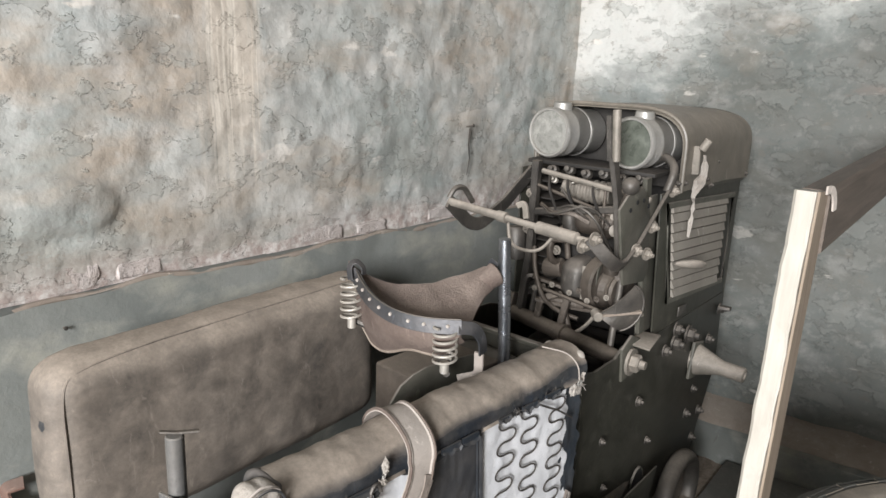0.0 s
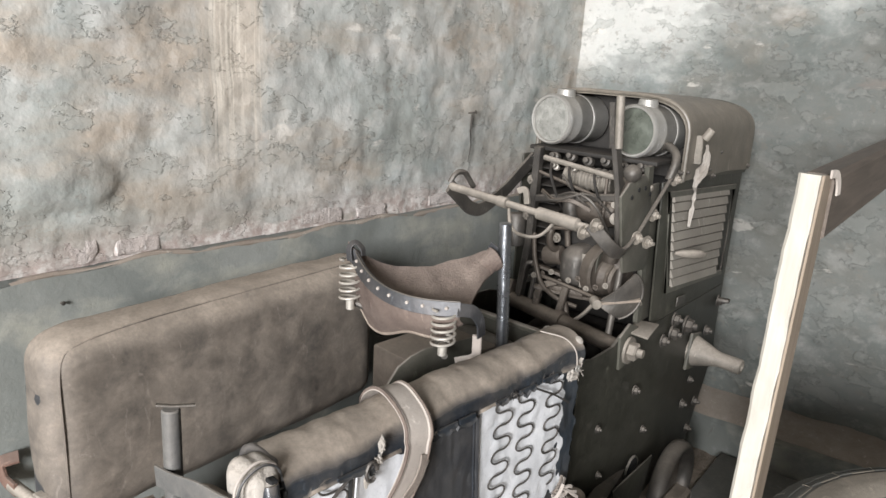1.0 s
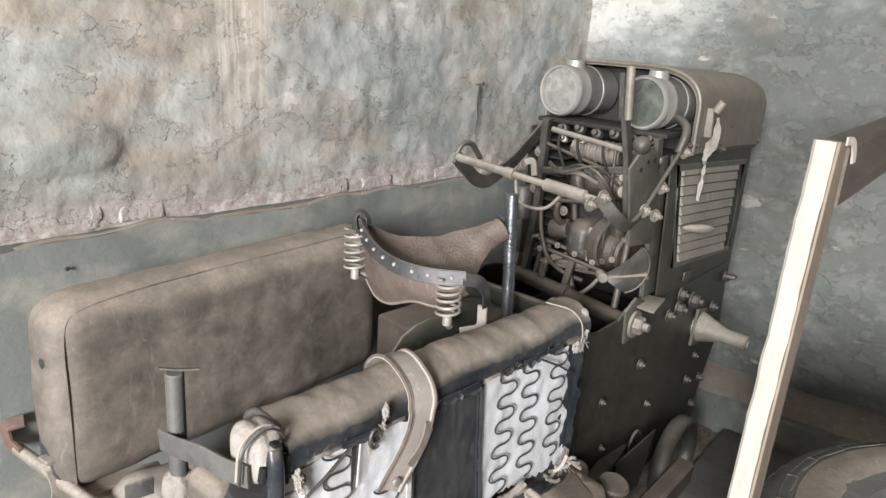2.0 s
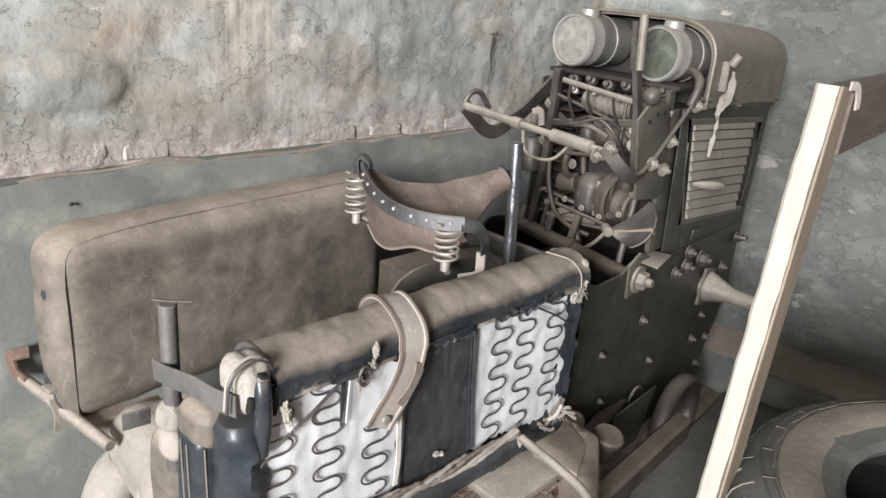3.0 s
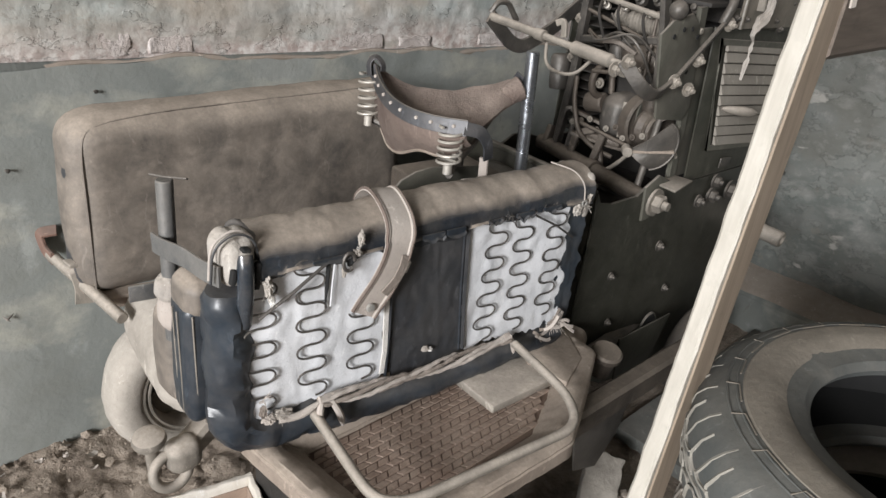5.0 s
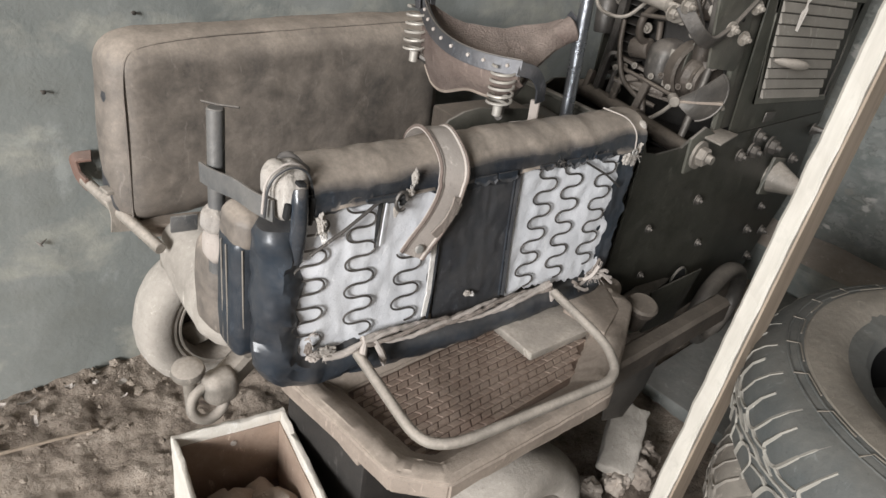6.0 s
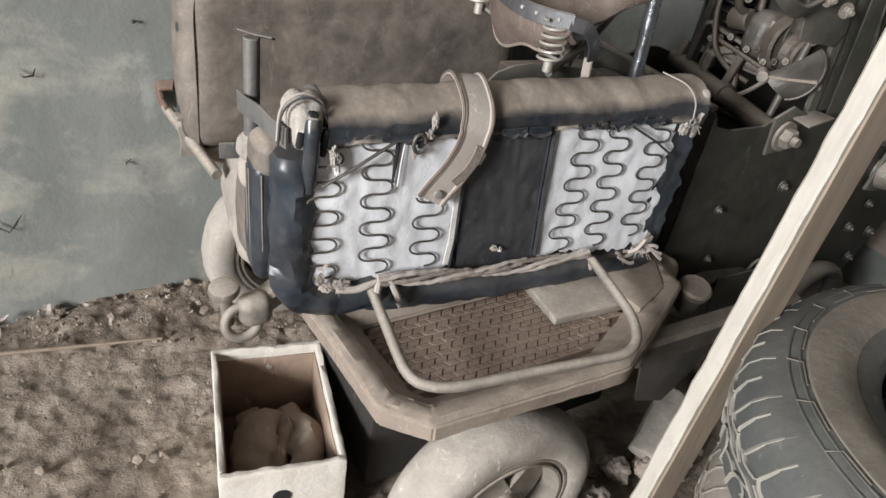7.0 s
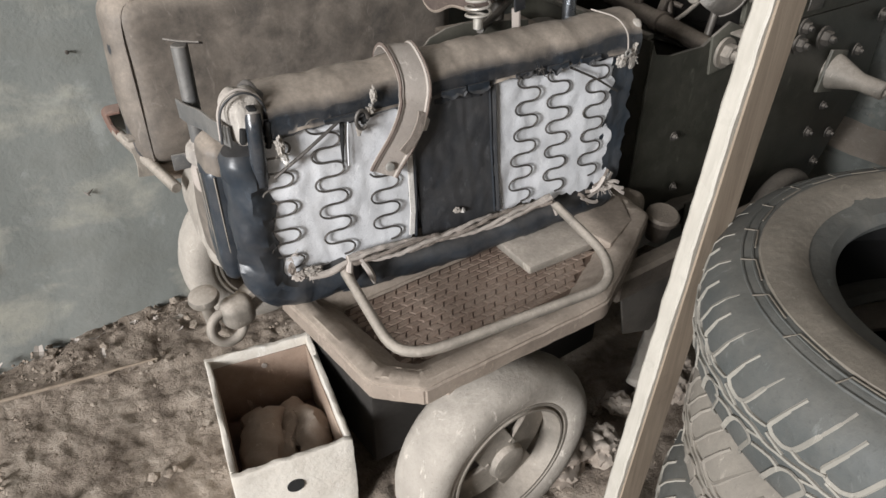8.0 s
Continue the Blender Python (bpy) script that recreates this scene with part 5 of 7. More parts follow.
    for p in ((2.30, 0.80, 1.40), (2.32, 0.702, 1.26)):
        part("hood_rivet", lathe([(0.007, -0.004), (0.006, 0.004), (0, 0.006)], p, (0, -0.7, 0.7), 10), M_DSTEEL, hood)
    # catch on the hood's flank with a rag
    part("hood_catch", bar([(2.08, 0.695, 1.325), (2.08, 0.690, 1.245)], 0.022, 0.012), M_PALE, cart)
    part("catch_knob", rod((2.08, 0.680, 1.315), (2.085, 0.664, 1.345), 0.012), M_PALE, cart)
    for q in ((1.975, 1.228), (2.03, 1.224), (2.22, 1.214), (2.27, 1.19), (2.63, 1.19)):
        bolt("bolt", (q[0], SY - 0.014, q[1]), (0, -1, 0), 0.009, 0.010, M_DSTEEL, cart)

    # bolts of the lower sheet
    for x, z, r in ((2.151, 0.744, 0.016), (2.271, 0.692, 0.022), (2.145, 0.698, 0.019), (2.068, 0.696, 0.014), (2.50, 0.607, 0.014), (1.893, 0.592, 0.011), (2.352, 0.374, 0.012), (2.493, 0.332, 0.013), (2.593, 0.696, 0.015), (1.66, 0.56, 0.008), (2.0, 0.42, 0.009), (2.40, 0.45, 0.010), (2.45, 0.24, 0.012), (1.70, 0.40, 0.008)):
        bolt("bolt", (x, SY - 0.007, z), (0, -1, 0), r, r * 1.2, M_DSTEEL, cart)
    bolt("axle_nut", (1.79, SY - 0.012, 0.752), (0, -1, 0), 0.026, 0.030, M_PALE, cart)
    part("nut_plate", side_plate([(1.74, 0.80), (1.755, 0.70), (1.83, 0.705), (1.86, 0.80), (1.80, 0.825)], SY - 0.008, 0.008), M_OLIVE_D, cart)
    part("axle_lip", prism([(1.80, 0.66), (1.93, 0.68), (1.92, 0.735), (1.81, 0.735)], 0.792, 0.798, 0.002), M_PALE, cart)
    # rectangular hole plate low down, and the crank stub
    crank = part("crank_stub", lathe([(0.058, -0.01), (0.052, 0.02), (0.030, 0.085), (0.026, 0.10), (0.026, 0.172), (0.022, 0.176), (0.016, 0.176), (0.016, 0.16), (0, 0.16)], (2.39, SY, 0.565), (-0.02, -1, -0.06), 20), M_PALE, cart, "tapered dusty crank stub")
    part("crank_flange", block((2.385, SY - 0.008, 0.565), (0.10, 0.012, 0.13), (0, 12, 0), 0.004), M_OLIVE_D, crank)
    part("panel_latch", block((2.60, SY - 0.025, 0.70), (0.05, 0.04, 0.014), (0, 10, 8), 0.004), M_DSTEEL, cart)
    part("label_plate", block((2.18, SY - 0.008, 0.80), (0.07, 0.004, 0.03), (0, 4, 0), 0.001), M_DSTEEL, cart)


engine_cabinet()


def head_lamp(y, z, x, yaw, pane):
    ax = Vector((-math.cos(radians(yaw)), math.sin(radians(yaw)), 0.02))
    c = Vector((x, y, z))

    def drum(profile):
        return [(0.92 * r, q) for r, q in profile]

    body = part("head_lamp", lathe(drum([(0, -0.20), (0.070, -0.20), (0.076, -0.19), (0.0765, -0.06), (0.0785, -0.056), (0.0785, -0.050), (0.0765, -0.046), (0.0775, 0.0), (0.070, 0.002), (0.068, -0.012), (0, -0.012)]), c, ax, 40), M_STEEL, cart, "drum-shaped steel lamp, glass thick with dust")
    part("glass", lathe(drum([(0, 0.004), (0.035, 0.003), (0.069, -0.004), (0.069, -0.010), (0, -0.010)]), c, ax, 36), pane, body, "dusty lamp glass")
    part("ring", lathe(drum([(0.068, -0.002), (0.070, 0.005), (0.075, 0.006), (0.080, 0.0), (0.080, -0.010), (0.077, -0.012)]), c, ax, 40), M_STEEL, body, "pale metal lens ring")
    part("spout", lathe([(0.034, -0.02), (0.030, 0.0), (0.026, 0.022), (0.022, 0.024), (0, 0.020)], c - ax * 0.06 + Vector((0, 0, 0.064)), (0, 0, 1), 18), M_STEEL, body)
    part("clamp_band", lathe(drum([(0.0775, -0.122), (0.0795, -0.120), (0.0795, -0.112), (0.0775, -0.110)]), c, ax, 40), M_STEEL, body)
    return body


head_lamp(1.068, 1.342, 1.885, 8, M_GLASS)
head_lamp(0.820, 1.333, 1.905, 8, M_GLASS_G)


def engine():
    # front frame of flat bars
    part("frame_post", bar([(1.86, 1.085, 1.26), (1.87, 1.095, 0.98), (1.90, 1.135, 0.76)], 0.030, 0.022, up=(0, 1, 0)), M_DSTEEL, cart)
    part("frame_post", bar([(1.865, 0.745, 1.25), (1.885, 0.735, 0.95), (1.90, 0.735, 0.78)], 0.035, 0.014, up=(0, 1, 0)), M_OLIVE_D, cart)
    part("frame_bar", bar([(1.865, 1.09, 1.105), (1.865, 0.80, 1.155)], 0.022, 0.022), M_DSTEEL, cart)
    part("frame_rod", rod((1.86, 1.065, 1.232), (1.845, 0.72, 1.195), 0.008), M_PALE, cart, "thin pale rod")
    part("lamp_shelf", block((1.95, 0.93, 1.255), (0.14, 0.40, 0.012), bevel=0.003), M_SHADE_BLACK, cart)
    for k in range(6):
        y = 1.05 - 0.055 * k
        part("terminal", lathe([(0.014, -0.02), (0.014, 0.0), (0.008, 0.004), (0.008, 0.018), (0, 0.020)], (1.89, y, 1.235 + 0.006 * (k % 2)), (-1, 0, 0.3), 10), M_DSTEEL, cart)
    # radiator fins on the far side
    for k in range(9):
        # both rows of fins get the bay's shade as their colour
        part("cooling_fin", block((1.98, 1.09, 1.22 - 0.026 * k), (0.16, 0.10, 0.004), (0, 0, 0), 0.001), M_SHADE_BLACK, cart)
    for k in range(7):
        part("cooling_fin", block((1.98, 1.09, 0.985 - 0.026 * k), (0.15, 0.08, 0.004), (0, 0, 0), 0.001), M_SHADE_BLACK, cart)
    # ribbed drum
    bm = bmesh.new()
    prof = [(0, -0.075), (0.030, -0.075)]
    for k in range(15):
        z = -0.07 + 0.01 * k
        prof += [(0.036 if k % 2 else 0.031, z), (0.036 if k % 2 else 0.031, z + 0.006)]
    prof += [(0.030, 0.078), (0, 0.078)]
    part("ribbed_drum", lathe(prof, (1.965, 0.965, 1.172), (0.05, -1, -0.02), 24), M_PALE, cart, "ribbed drum brown with dust")
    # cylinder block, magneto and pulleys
    # the block's black is painted shade behind the paler fittings
    part("cylinder_block", soft_block((2.08, 0.93, 0.98), (0.20, 0.28, 0.26), 0.03, 4, 0.0, 4, 0.004, (0, 0, 0), 12), M_SHADE_BLACK, cart)
    part("carburettor", soft_block((1.93, 0.90, 1.095), (0.11, 0.14, 0.075), 0.03, 4, 0.004, 8, 0.008, (0, 0, 10), 10), M_GRIME, cart, "dust-caked carburettor")
    part("fuel_bowl", lathe([(0, -0.03), (0.022, -0.03), (0.026, 0), (0.022, 0.03), (0.012, 0.045), (0, 0.045)], (1.905, 0.985, 1.085), (0, 0.2, 1), 16), M_DSTEEL, cart)
    mag = part("magneto", soft_block((1.955, 0.965, 0.905), (0.12, 0.085, 0.125), 0.035, 4, 0.004, 3, 0.002, (0, 0, 0), 10), M_DSTEEL, cart, "dusty magneto housing")
    part("magneto_cap", rod((1.93, 1.01, 0.93), (1.93, 1.07, 0.92), 0.030), M_GRIME, mag)
    part("magneto_stem", rod((1.94, 1.0, 0.96), (1.935, 1.005, 1.01), 0.009), M_GRIME, mag)
    part("magneto_foot", block((1.94, 0.985, 0.832), (0.10, 0.12, 0.022), (0, 0, 12), 0.005), M_GRIME, mag)
    part("flywheel", lathe([(0, -0.025), (0.075, -0.025), (0.082, -0.018), (0.082, 0.012), (0.074, 0.018), (0.066, 0.006), (0, 0.006)], (1.955, 0.885, 0.905), (-0.25, -1, 0), 36), M_GRIME, cart, "dusty flywheel ring")
    part("pulley", lathe([(0, -0.03), (0.058, -0.03), (0.060, -0.02), (0.046, -0.006), (0.046, 0.004), (0.056, 0.016), (0.052, 0.026), (0.02, 0.028), (0, 0.034)], (1.94, 0.835, 0.895), (-0.25, -1, 0), 32), M_GRIME, cart, "dusty pulley")
    part("push_rod", rod((1.88, 0.795, 0.955), (1.80, 0.78, 0.70), 0.010), M_DSTEEL, cart)
    part("push_rod_eye", lathe([(0, -0.015), (0.022, -0.015), (0.022, 0.015), (0, 0.015)], (1.885, 0.795, 0.965), (-1, -0.3, 0), 16), M_GRIME, cart)
    # dished blades beside the pulley
    hub, fan_a, fan_b = Vector((1.765, 0.808, 0.870)), Vector((1.830, 0.726, 0.962)), Vector((1.812, 0.752, 0.822))
    bm = bmesh.new()
    arc_pts = []
    for k in range(15):
        f = k / 14
        d = (fan_a - hub).lerp(fan_b - hub, f)
        arc_pts.append(hub + d.normalized() * (0.132 - 0.050 * f ** 2 + 0.012 * math.sin(math.pi * f)))
    away = (fan_a - hub).cross(fan_b - hub).normalized()
    rows_ = []
    for r in (0.10, 0.35, 0.65, 0.88, 1.0):
        rows_.append([hub.lerp(p, r) - away * (0.018 * math.sin(math.pi * r)) for p in arc_pts])
    A0 = [[bm.verts.new(p) for p in row] for row in rows_]
    A1 = [[bm.verts.new(p + away * 0.006) for p in row] for row in rows_]
    for G in (A0, A1):
        for a, b in zip(G, G[1:]):
            for k in range(14):
                bm.faces.new((a[k], a[k + 1], b[k + 1], b[k]))
    for r in (0, 4):
        for k in range(14):
            bm.faces.new((A0[r][k], A0[r][k + 1], A1[r][k + 1], A1[r][k]))
    for k in (0, 14):
        for r in range(4):
            bm.faces.new((A0[r][k], A0[r + 1][k], A1[r + 1][k], A1[r][k]))
    quad = part("quadrant", bm, M_DSTEEL, cart, "dished dusty fan-shaped blade")
    part("blade_rim", sweep(arc_pts, circle(0.0035, 8)), M_DSTEEL, quad)
    part("blade_rib", bar([hub, hub.lerp(arc_pts[8], 0.95) - away * 0.004], 0.007, 0.030, up=tuple(away)), M_RIM, quad)
    part("blade_hub", rod(hub - away * 0.020, hub + away * 0.020, 0.014), M_PALE, quad)
    # cross shaft in the tub
    shaft = part("cross_shaft", lathe([(0.024, 0), (0.024, 0.23), (0.030, 0.232), (0.030, 0.262), (0.024, 0.264), (0.024, 0.47), (0, 0.47)], (1.90, 1.195, 0.762), (-0.11, -0.47, -0.014), 20), M_GRIME, cart, "thick dusty cross shaft")
    part("shaft_fork", bar([(1.86, 1.05, 0.765), (1.865, 1.045, 0.835), (1.89, 1.0, 0.855)], 0.022, 0.014), M_GRIME, cart)
    part("shaft_fork", bar([(1.85, 0.965, 0.762), (1.87, 0.955, 0.86)], 0.022, 0.014), M_GRIME, cart)
    part("shaft_lug", block((1.905, 1.165, 0.79), (0.05, 0.02, 0.06), (0, 20, 0), 0.005), M_GRIME, cart)
    part("side_stay", sweep(rounded([(1.88, 1.125, 0.77), (1.87, 1.10, 0.90), (1.885, 1.07, 0.90), (1.89, 1.09, 0.77)], 0.015), rect(0.012, 0.012), closed=False), M_DSTEEL, cart)
    part("coil", lathe([(0, -0.05), (0.028, -0.05), (0.030, -0.04), (0.030, 0.04), (0.024, 0.05), (0, 0.05)], (1.86, 1.14, 1.00), (0, 0.1, 1), 18), M_DSTEEL, cart)
    # hand lever of two flat bars, upright
    part("upright_lever", sweep([(1.755, 0.753, 1.03), (1.755, 0.775, 1.20), (1.752, 0.797, 1.31)], rect(0.034, 0.014), up=(0, 1, 0)), M_DSTEEL, cart, "flat upright lever")
    part("lever_prong", bar([(1.752, 0.806, 1.30), (1.750, 0.818, 1.415)], 0.014, 0.012, up=(1, 0, 0)), M_DSTEEL, cart)
    part("lever_prong", rod((1.745, 0.785, 1.30), (1.748, 0.797, 1.432), 0.011), M_PALE, cart)
    part("lever_ball", lathe([(0.023 * math.sin(math.pi * k / 12), -0.023 * math.cos(math.pi * k / 12)) for k in range(13)], (1.716, 0.727, 1.248), (0, 0, 1), 20), M_DSTEEL, cart, "dark round knob")
    part("ball_stem", rod((1.72, 0.735, 1.23), (1.75, 0.765, 1.16), 0.008), M_GRIME, cart)
    # perforated quadrant plate
    q = part("lever_plate", side_plate([(1.655, 1.195), (1.70, 1.225), (1.785, 1.240), (1.835, 1.205), (1.885, 1.0), (1.86, 0.965), (1.72, 0.985), (1.70, 1.05)], 0.722, 0.007), M_OLIVE_D, cart, "dusty plate with holes for the lever")
    # black discs paint the shade of the holes; the plate is uncut
    for x, z in ((1.70, 1.19), (1.74, 1.205), (1.78, 1.205), (1.815, 1.185), (1.80, 1.10)):
        part("plate_hole_shade", lathe([(0.006, 0), (0.006, 0.002), (0, 0.002)], (x, 0.7145, z), (0, -1, 0), 10), M_BLACK, q)
    # handle: cross rod, two cranked arms
    h = part("handle_rod", lathe([(0.0115, 0), (0.0115, 0.17), (0.015, 0.172), (0.015, 0.20), (0.009, 0.202), (0.009, 0.30), (0.0165, 0.302), (0.0165, 0.42), (0.010, 0.425), (0.010, 0.46), (0, 0.46)], (1.612, 1.215, 1.150), (-0.03, -0.45, -0.03), 18), M_PALE, cart, "pale worn handle rod")
    part("handle_arm", bar([(1.565, 0.752, 1.135), (1.595, 0.705, 1.075), (1.645, 0.700, 1.055), (1.72, 0.700, 1.085), (1.905, 0.700, 1.212)], 0.010, 0.034, up=(0, 0, 1), bend=0.03), M_DSTEEL, cart, "cranked flat steel arm")
    part("handle_arm", bar([(1.605, 1.215, 1.152), (1.70, 1.21, 1.075), (1.75, 1.205, 1.062), (1.86, 1.19, 1.115), (1.995, 1.18, 1.205)], 0.010, 0.040, up=(0, 0, 1), bend=0.03), M_DSTEEL, cart, "cranked flat steel arm")
    part("handle_hook", pipe([(1.612, 1.22, 1.160), (1.625, 1.21, 1.190), (1.66, 1.205, 1.188), (1.70, 1.20, 1.140)], 0.008, 8, 0.015), M_DSTEEL, cart)
    part("handle_clip", bar([(1.60, 0.955, 1.145), (1.605, 0.965, 1.185), (1.60, 0.985, 1.175)], 0.016, 0.010), M_PALE, cart)
    for p in ((1.815, 0.70, 1.132), (1.712, 0.695, 1.088), (1.812, 0.705, 1.057), (1.565, 0.742, 1.135), (1.57, 0.775, 1.11), (1.925, 0.695, 1.215)):
        bolt("bolt", p, (-0.3, -1, 0), 0.012, 0.016, M_PALE, cart)
    part("finger_lever", lathe([(0.004, 0), (0.010, 0.02), (0.014, 0.06), (0.012, 0.09), (0.005, 0.105), (0, 0.106)], (2.03, 0.70, 0.985), (0.8, -0.6, -0.06), 14), M_PALE, cart, "pale finger lever")
    # further fittings of the engine bay
    for p, a in (((1.90, 1.02, 0.99), (-1, 0, 0)), ((1.90, 0.86, 1.01), (-1, 0, 0.2)), ((1.885, 0.94, 1.13), (-1, -0.2, 0)), ((1.87, 0.80, 1.05), (-1, -0.3, 0)), ((1.89, 1.06, 0.80), (-1, 0, 0)), ((1.875, 0.80, 0.82), (-1, -0.2, 0)), ((1.86, 1.10, 1.16), (-1, 0, 0)), ((1.86, 1.105, 1.05), (-1, 0, 0)), ((1.88, 0.745, 1.12), (-0.6, -1, 0)), ((1.89, 0.74, 0.86), (-0.6, -1, 0))):
        bolt("bolt", p, a, 0.010, 0.014, M_PALE, cart)
    part("intake_pipe", pipe([(1.92, 1.01, 1.06), (1.87, 1.03, 1.02), (1.88, 1.03, 0.96), (1.94, 1.02, 0.94)], 0.011, 10, 0.03), M_GRIME, cart, "dusty bent pipe")
    part("spring_link", sweep([(1.84 + 0.004 * math.cos(k * 1.2), 0.86 + 0.004 * math.sin(k * 1.2), 1.13 - 0.0022 * k) for k in range(40)], circle(0.0012, 5)), M_GRIME, cart)
    part("throttle_arm", bar([(1.85, 0.95, 1.06), (1.83, 0.91, 1.04), (1.835, 0.86, 1.07)], 0.014, 0.005, up=(1, 0, 0)), M_PALE, cart)
    part("filter_cup", lathe([(0, -0.025), (0.020, -0.025), (0.024, -0.01), (0.024, 0.018), (0.027, 0.02), (0.027, 0.028), (0.010, 0.034), (0, 0.034)], (1.86, 0.82, 0.99), (0, 0, 1), 18), M_GRIME, cart, "dusty filter cup")
    part("belt_guard", sweep([(1.945 - 0.02 * math.cos(a), 0.868 + 0.088 * math.cos(a) * 0.25, 0.905 + 0.094 * math.sin(a)) for a in [math.pi * k / 14 for k in range(15)]], rect(0.006, 0.022)), M_OLIVE_D, cart)
    part("mount_bracket", bar([(1.87, 1.08, 0.90), (1.90, 1.04, 0.885), (1.93, 0.99, 0.865)], 0.026, 0.010), M_GRIME, cart, "pale dusty bracket")
    part("mount_bracket", bar([(1.86, 1.06, 0.835), (1.92, 0.95, 0.815), (1.95, 0.90, 0.81)], 0.024, 0.010), M_GRIME, cart, "pale dusty bracket")
    part("drip_tray", block((1.93, 0.90, 0.70), (0.16, 0.26, 0.01), (0, 6, 4), 0.003), M_SHADE_BLACK, cart)
    part("sump", soft_block((2.02, 0.95, 0.60), (0.26, 0.34, 0.18), 0.04, 4, 0, 9, 0.004, (0, 0, 0), 10), M_SHADE_BLACK, cart)
    # wires
    for pts, r in (([(1.63, 1.03, 1.12), (1.60, 1.0, 1.06), (1.63, 0.93, 1.05), (1.66, 0.90, 1.10)], 0.0045), ([(1.87, 1.02, 1.12), (1.80, 0.93, 1.16), (1.80, 0.86, 1.14), (1.86, 0.82, 1.02)], 0.004), ([(1.85, 1.05, 1.13), (1.78, 0.98, 1.12), (1.80, 0.88, 1.17), (1.87, 0.84, 1.10)], 0.003), ([(1.86, 1.0, 1.19), (1.84, 0.93, 1.13), (1.90, 0.90, 1.09)], 0.0035)):
        part("cable", pipe(pts, r, 8, 0.06), M_PALE if r > 0.004 else M_DSTEEL, cart, "dusty cable")
    part("stay_plate", side_plate([(1.875, 1.20), (1.93, 1.20), (1.985, 0.79), (1.90, 0.79)], 0.735, 0.006), M_OLIVE_D, cart)
    part("pipe_elbow", pipe([(1.90, 0.70, 1.215), (1.92, 0.69, 1.275), (1.96, 0.73, 1.30), (2.0, 0.78, 1.29)], 0.012, 12, 0.03), M_DSTEEL, cart)
    # magneto's stacked plates, plug leads and further small fittings
    for k in range(9):
        part("magneto_plate", block((1.905 + 0.011 * k, 0.925 - 0.004 * k, 0.905), (0.004, 0.012, 0.105), (0, 0, 12), 0.001), M_GRIME if k % 2 else M_PALE, mag)
    for y, z in ((1.045, 1.20), (0.985, 1.205), (0.905, 1.20)):
        plug = part("spark_plug", lathe([(0.010, 0), (0.010, 0.016), (0.006, 0.018), (0.007, 0.040), (0.004, 0.042), (0.004, 0.052), (0, 0.052)], (1.905, y, z), (-1, -0.15, 0.35), 12), M_SPRING, cart, "pale porcelain spark plug")
        part("plug_lead", pipe([(1.857, y - 0.008, z + 0.018), (1.83, y - 0.02, z - 0.01), (1.86, y - 0.04, z - 0.09), (1.92, y - 0.03, z - 0.13)], 0.0042, 8, 0.04), M_SHADE_BLACK, plug, "black plug lead")
    part("oil_pipe", pipe([(1.86, 1.075, 1.00), (1.845, 1.06, 0.93), (1.85, 1.03, 0.845), (1.89, 0.99, 0.80), (1.90, 0.93, 0.79)], 0.007, 10, 0.03), M_GRIME, cart, "grimy bent oil pipe")
    part("oil_pipe", pipe([(1.875, 0.86, 0.83), (1.84, 0.88, 0.79), (1.84, 0.93, 0.75), (1.90, 0.99, 0.74)], 0.006, 10, 0.03), M_PALE, cart, "dusty thin pipe")
    part("governor_arm", bar([(1.855, 1.06, 1.135), (1.835, 1.01, 1.115), (1.845, 0.955, 1.125), (1.86, 0.90, 1.10)], 0.012, 0.006, up=(1, 0, 0)), M_GRIME, cart, "thin bent governor arm")
    part("fuel_tap", lathe([(0.006, 0), (0.012, 0.004), (0.012, 0.02), (0.018, 0.022), (0.018, 0.030), (0.006, 0.032), (0.006, 0.05), (0, 0.05)], (1.885, 0.835, 1.085), (-0.8, -0.5, 0.2), 14), M_PALE, cart, "small dusty brass tap")
    for p, q, r in (((1.86, 1.085, 1.19), (1.865, 0.83, 1.13), 0.005), ((1.85, 1.02, 1.03), (1.86, 0.90, 1.045), 0.006), ((1.86, 0.86, 1.22), (1.86, 0.86, 1.02), 0.005), ((1.87, 1.05, 0.87), (1.86, 0.82, 0.845), 0.006), ((1.88, 0.97, 0.83), (1.87, 0.93, 0.72), 0.009)):
        part("link_rod", rod(p, q, r), M_GRIME, cart, "thin grimy link rod")
        part("rod_eye", lathe([(0, -0.006), (r * 2, -0.006), (r * 2, 0.006), (0, 0.006)], q, (-1, -0.2, 0), 12), M_PALE, cart)
    for k in range(10):
        bolt("bolt", (1.878, 1.075 - 0.03 * k, 0.862 + 0.012 * (k % 3)), (-1, -0.1, 0.1), 0.006, 0.010, M_GRIME if k % 2 else M_PALE, cart)


engine()


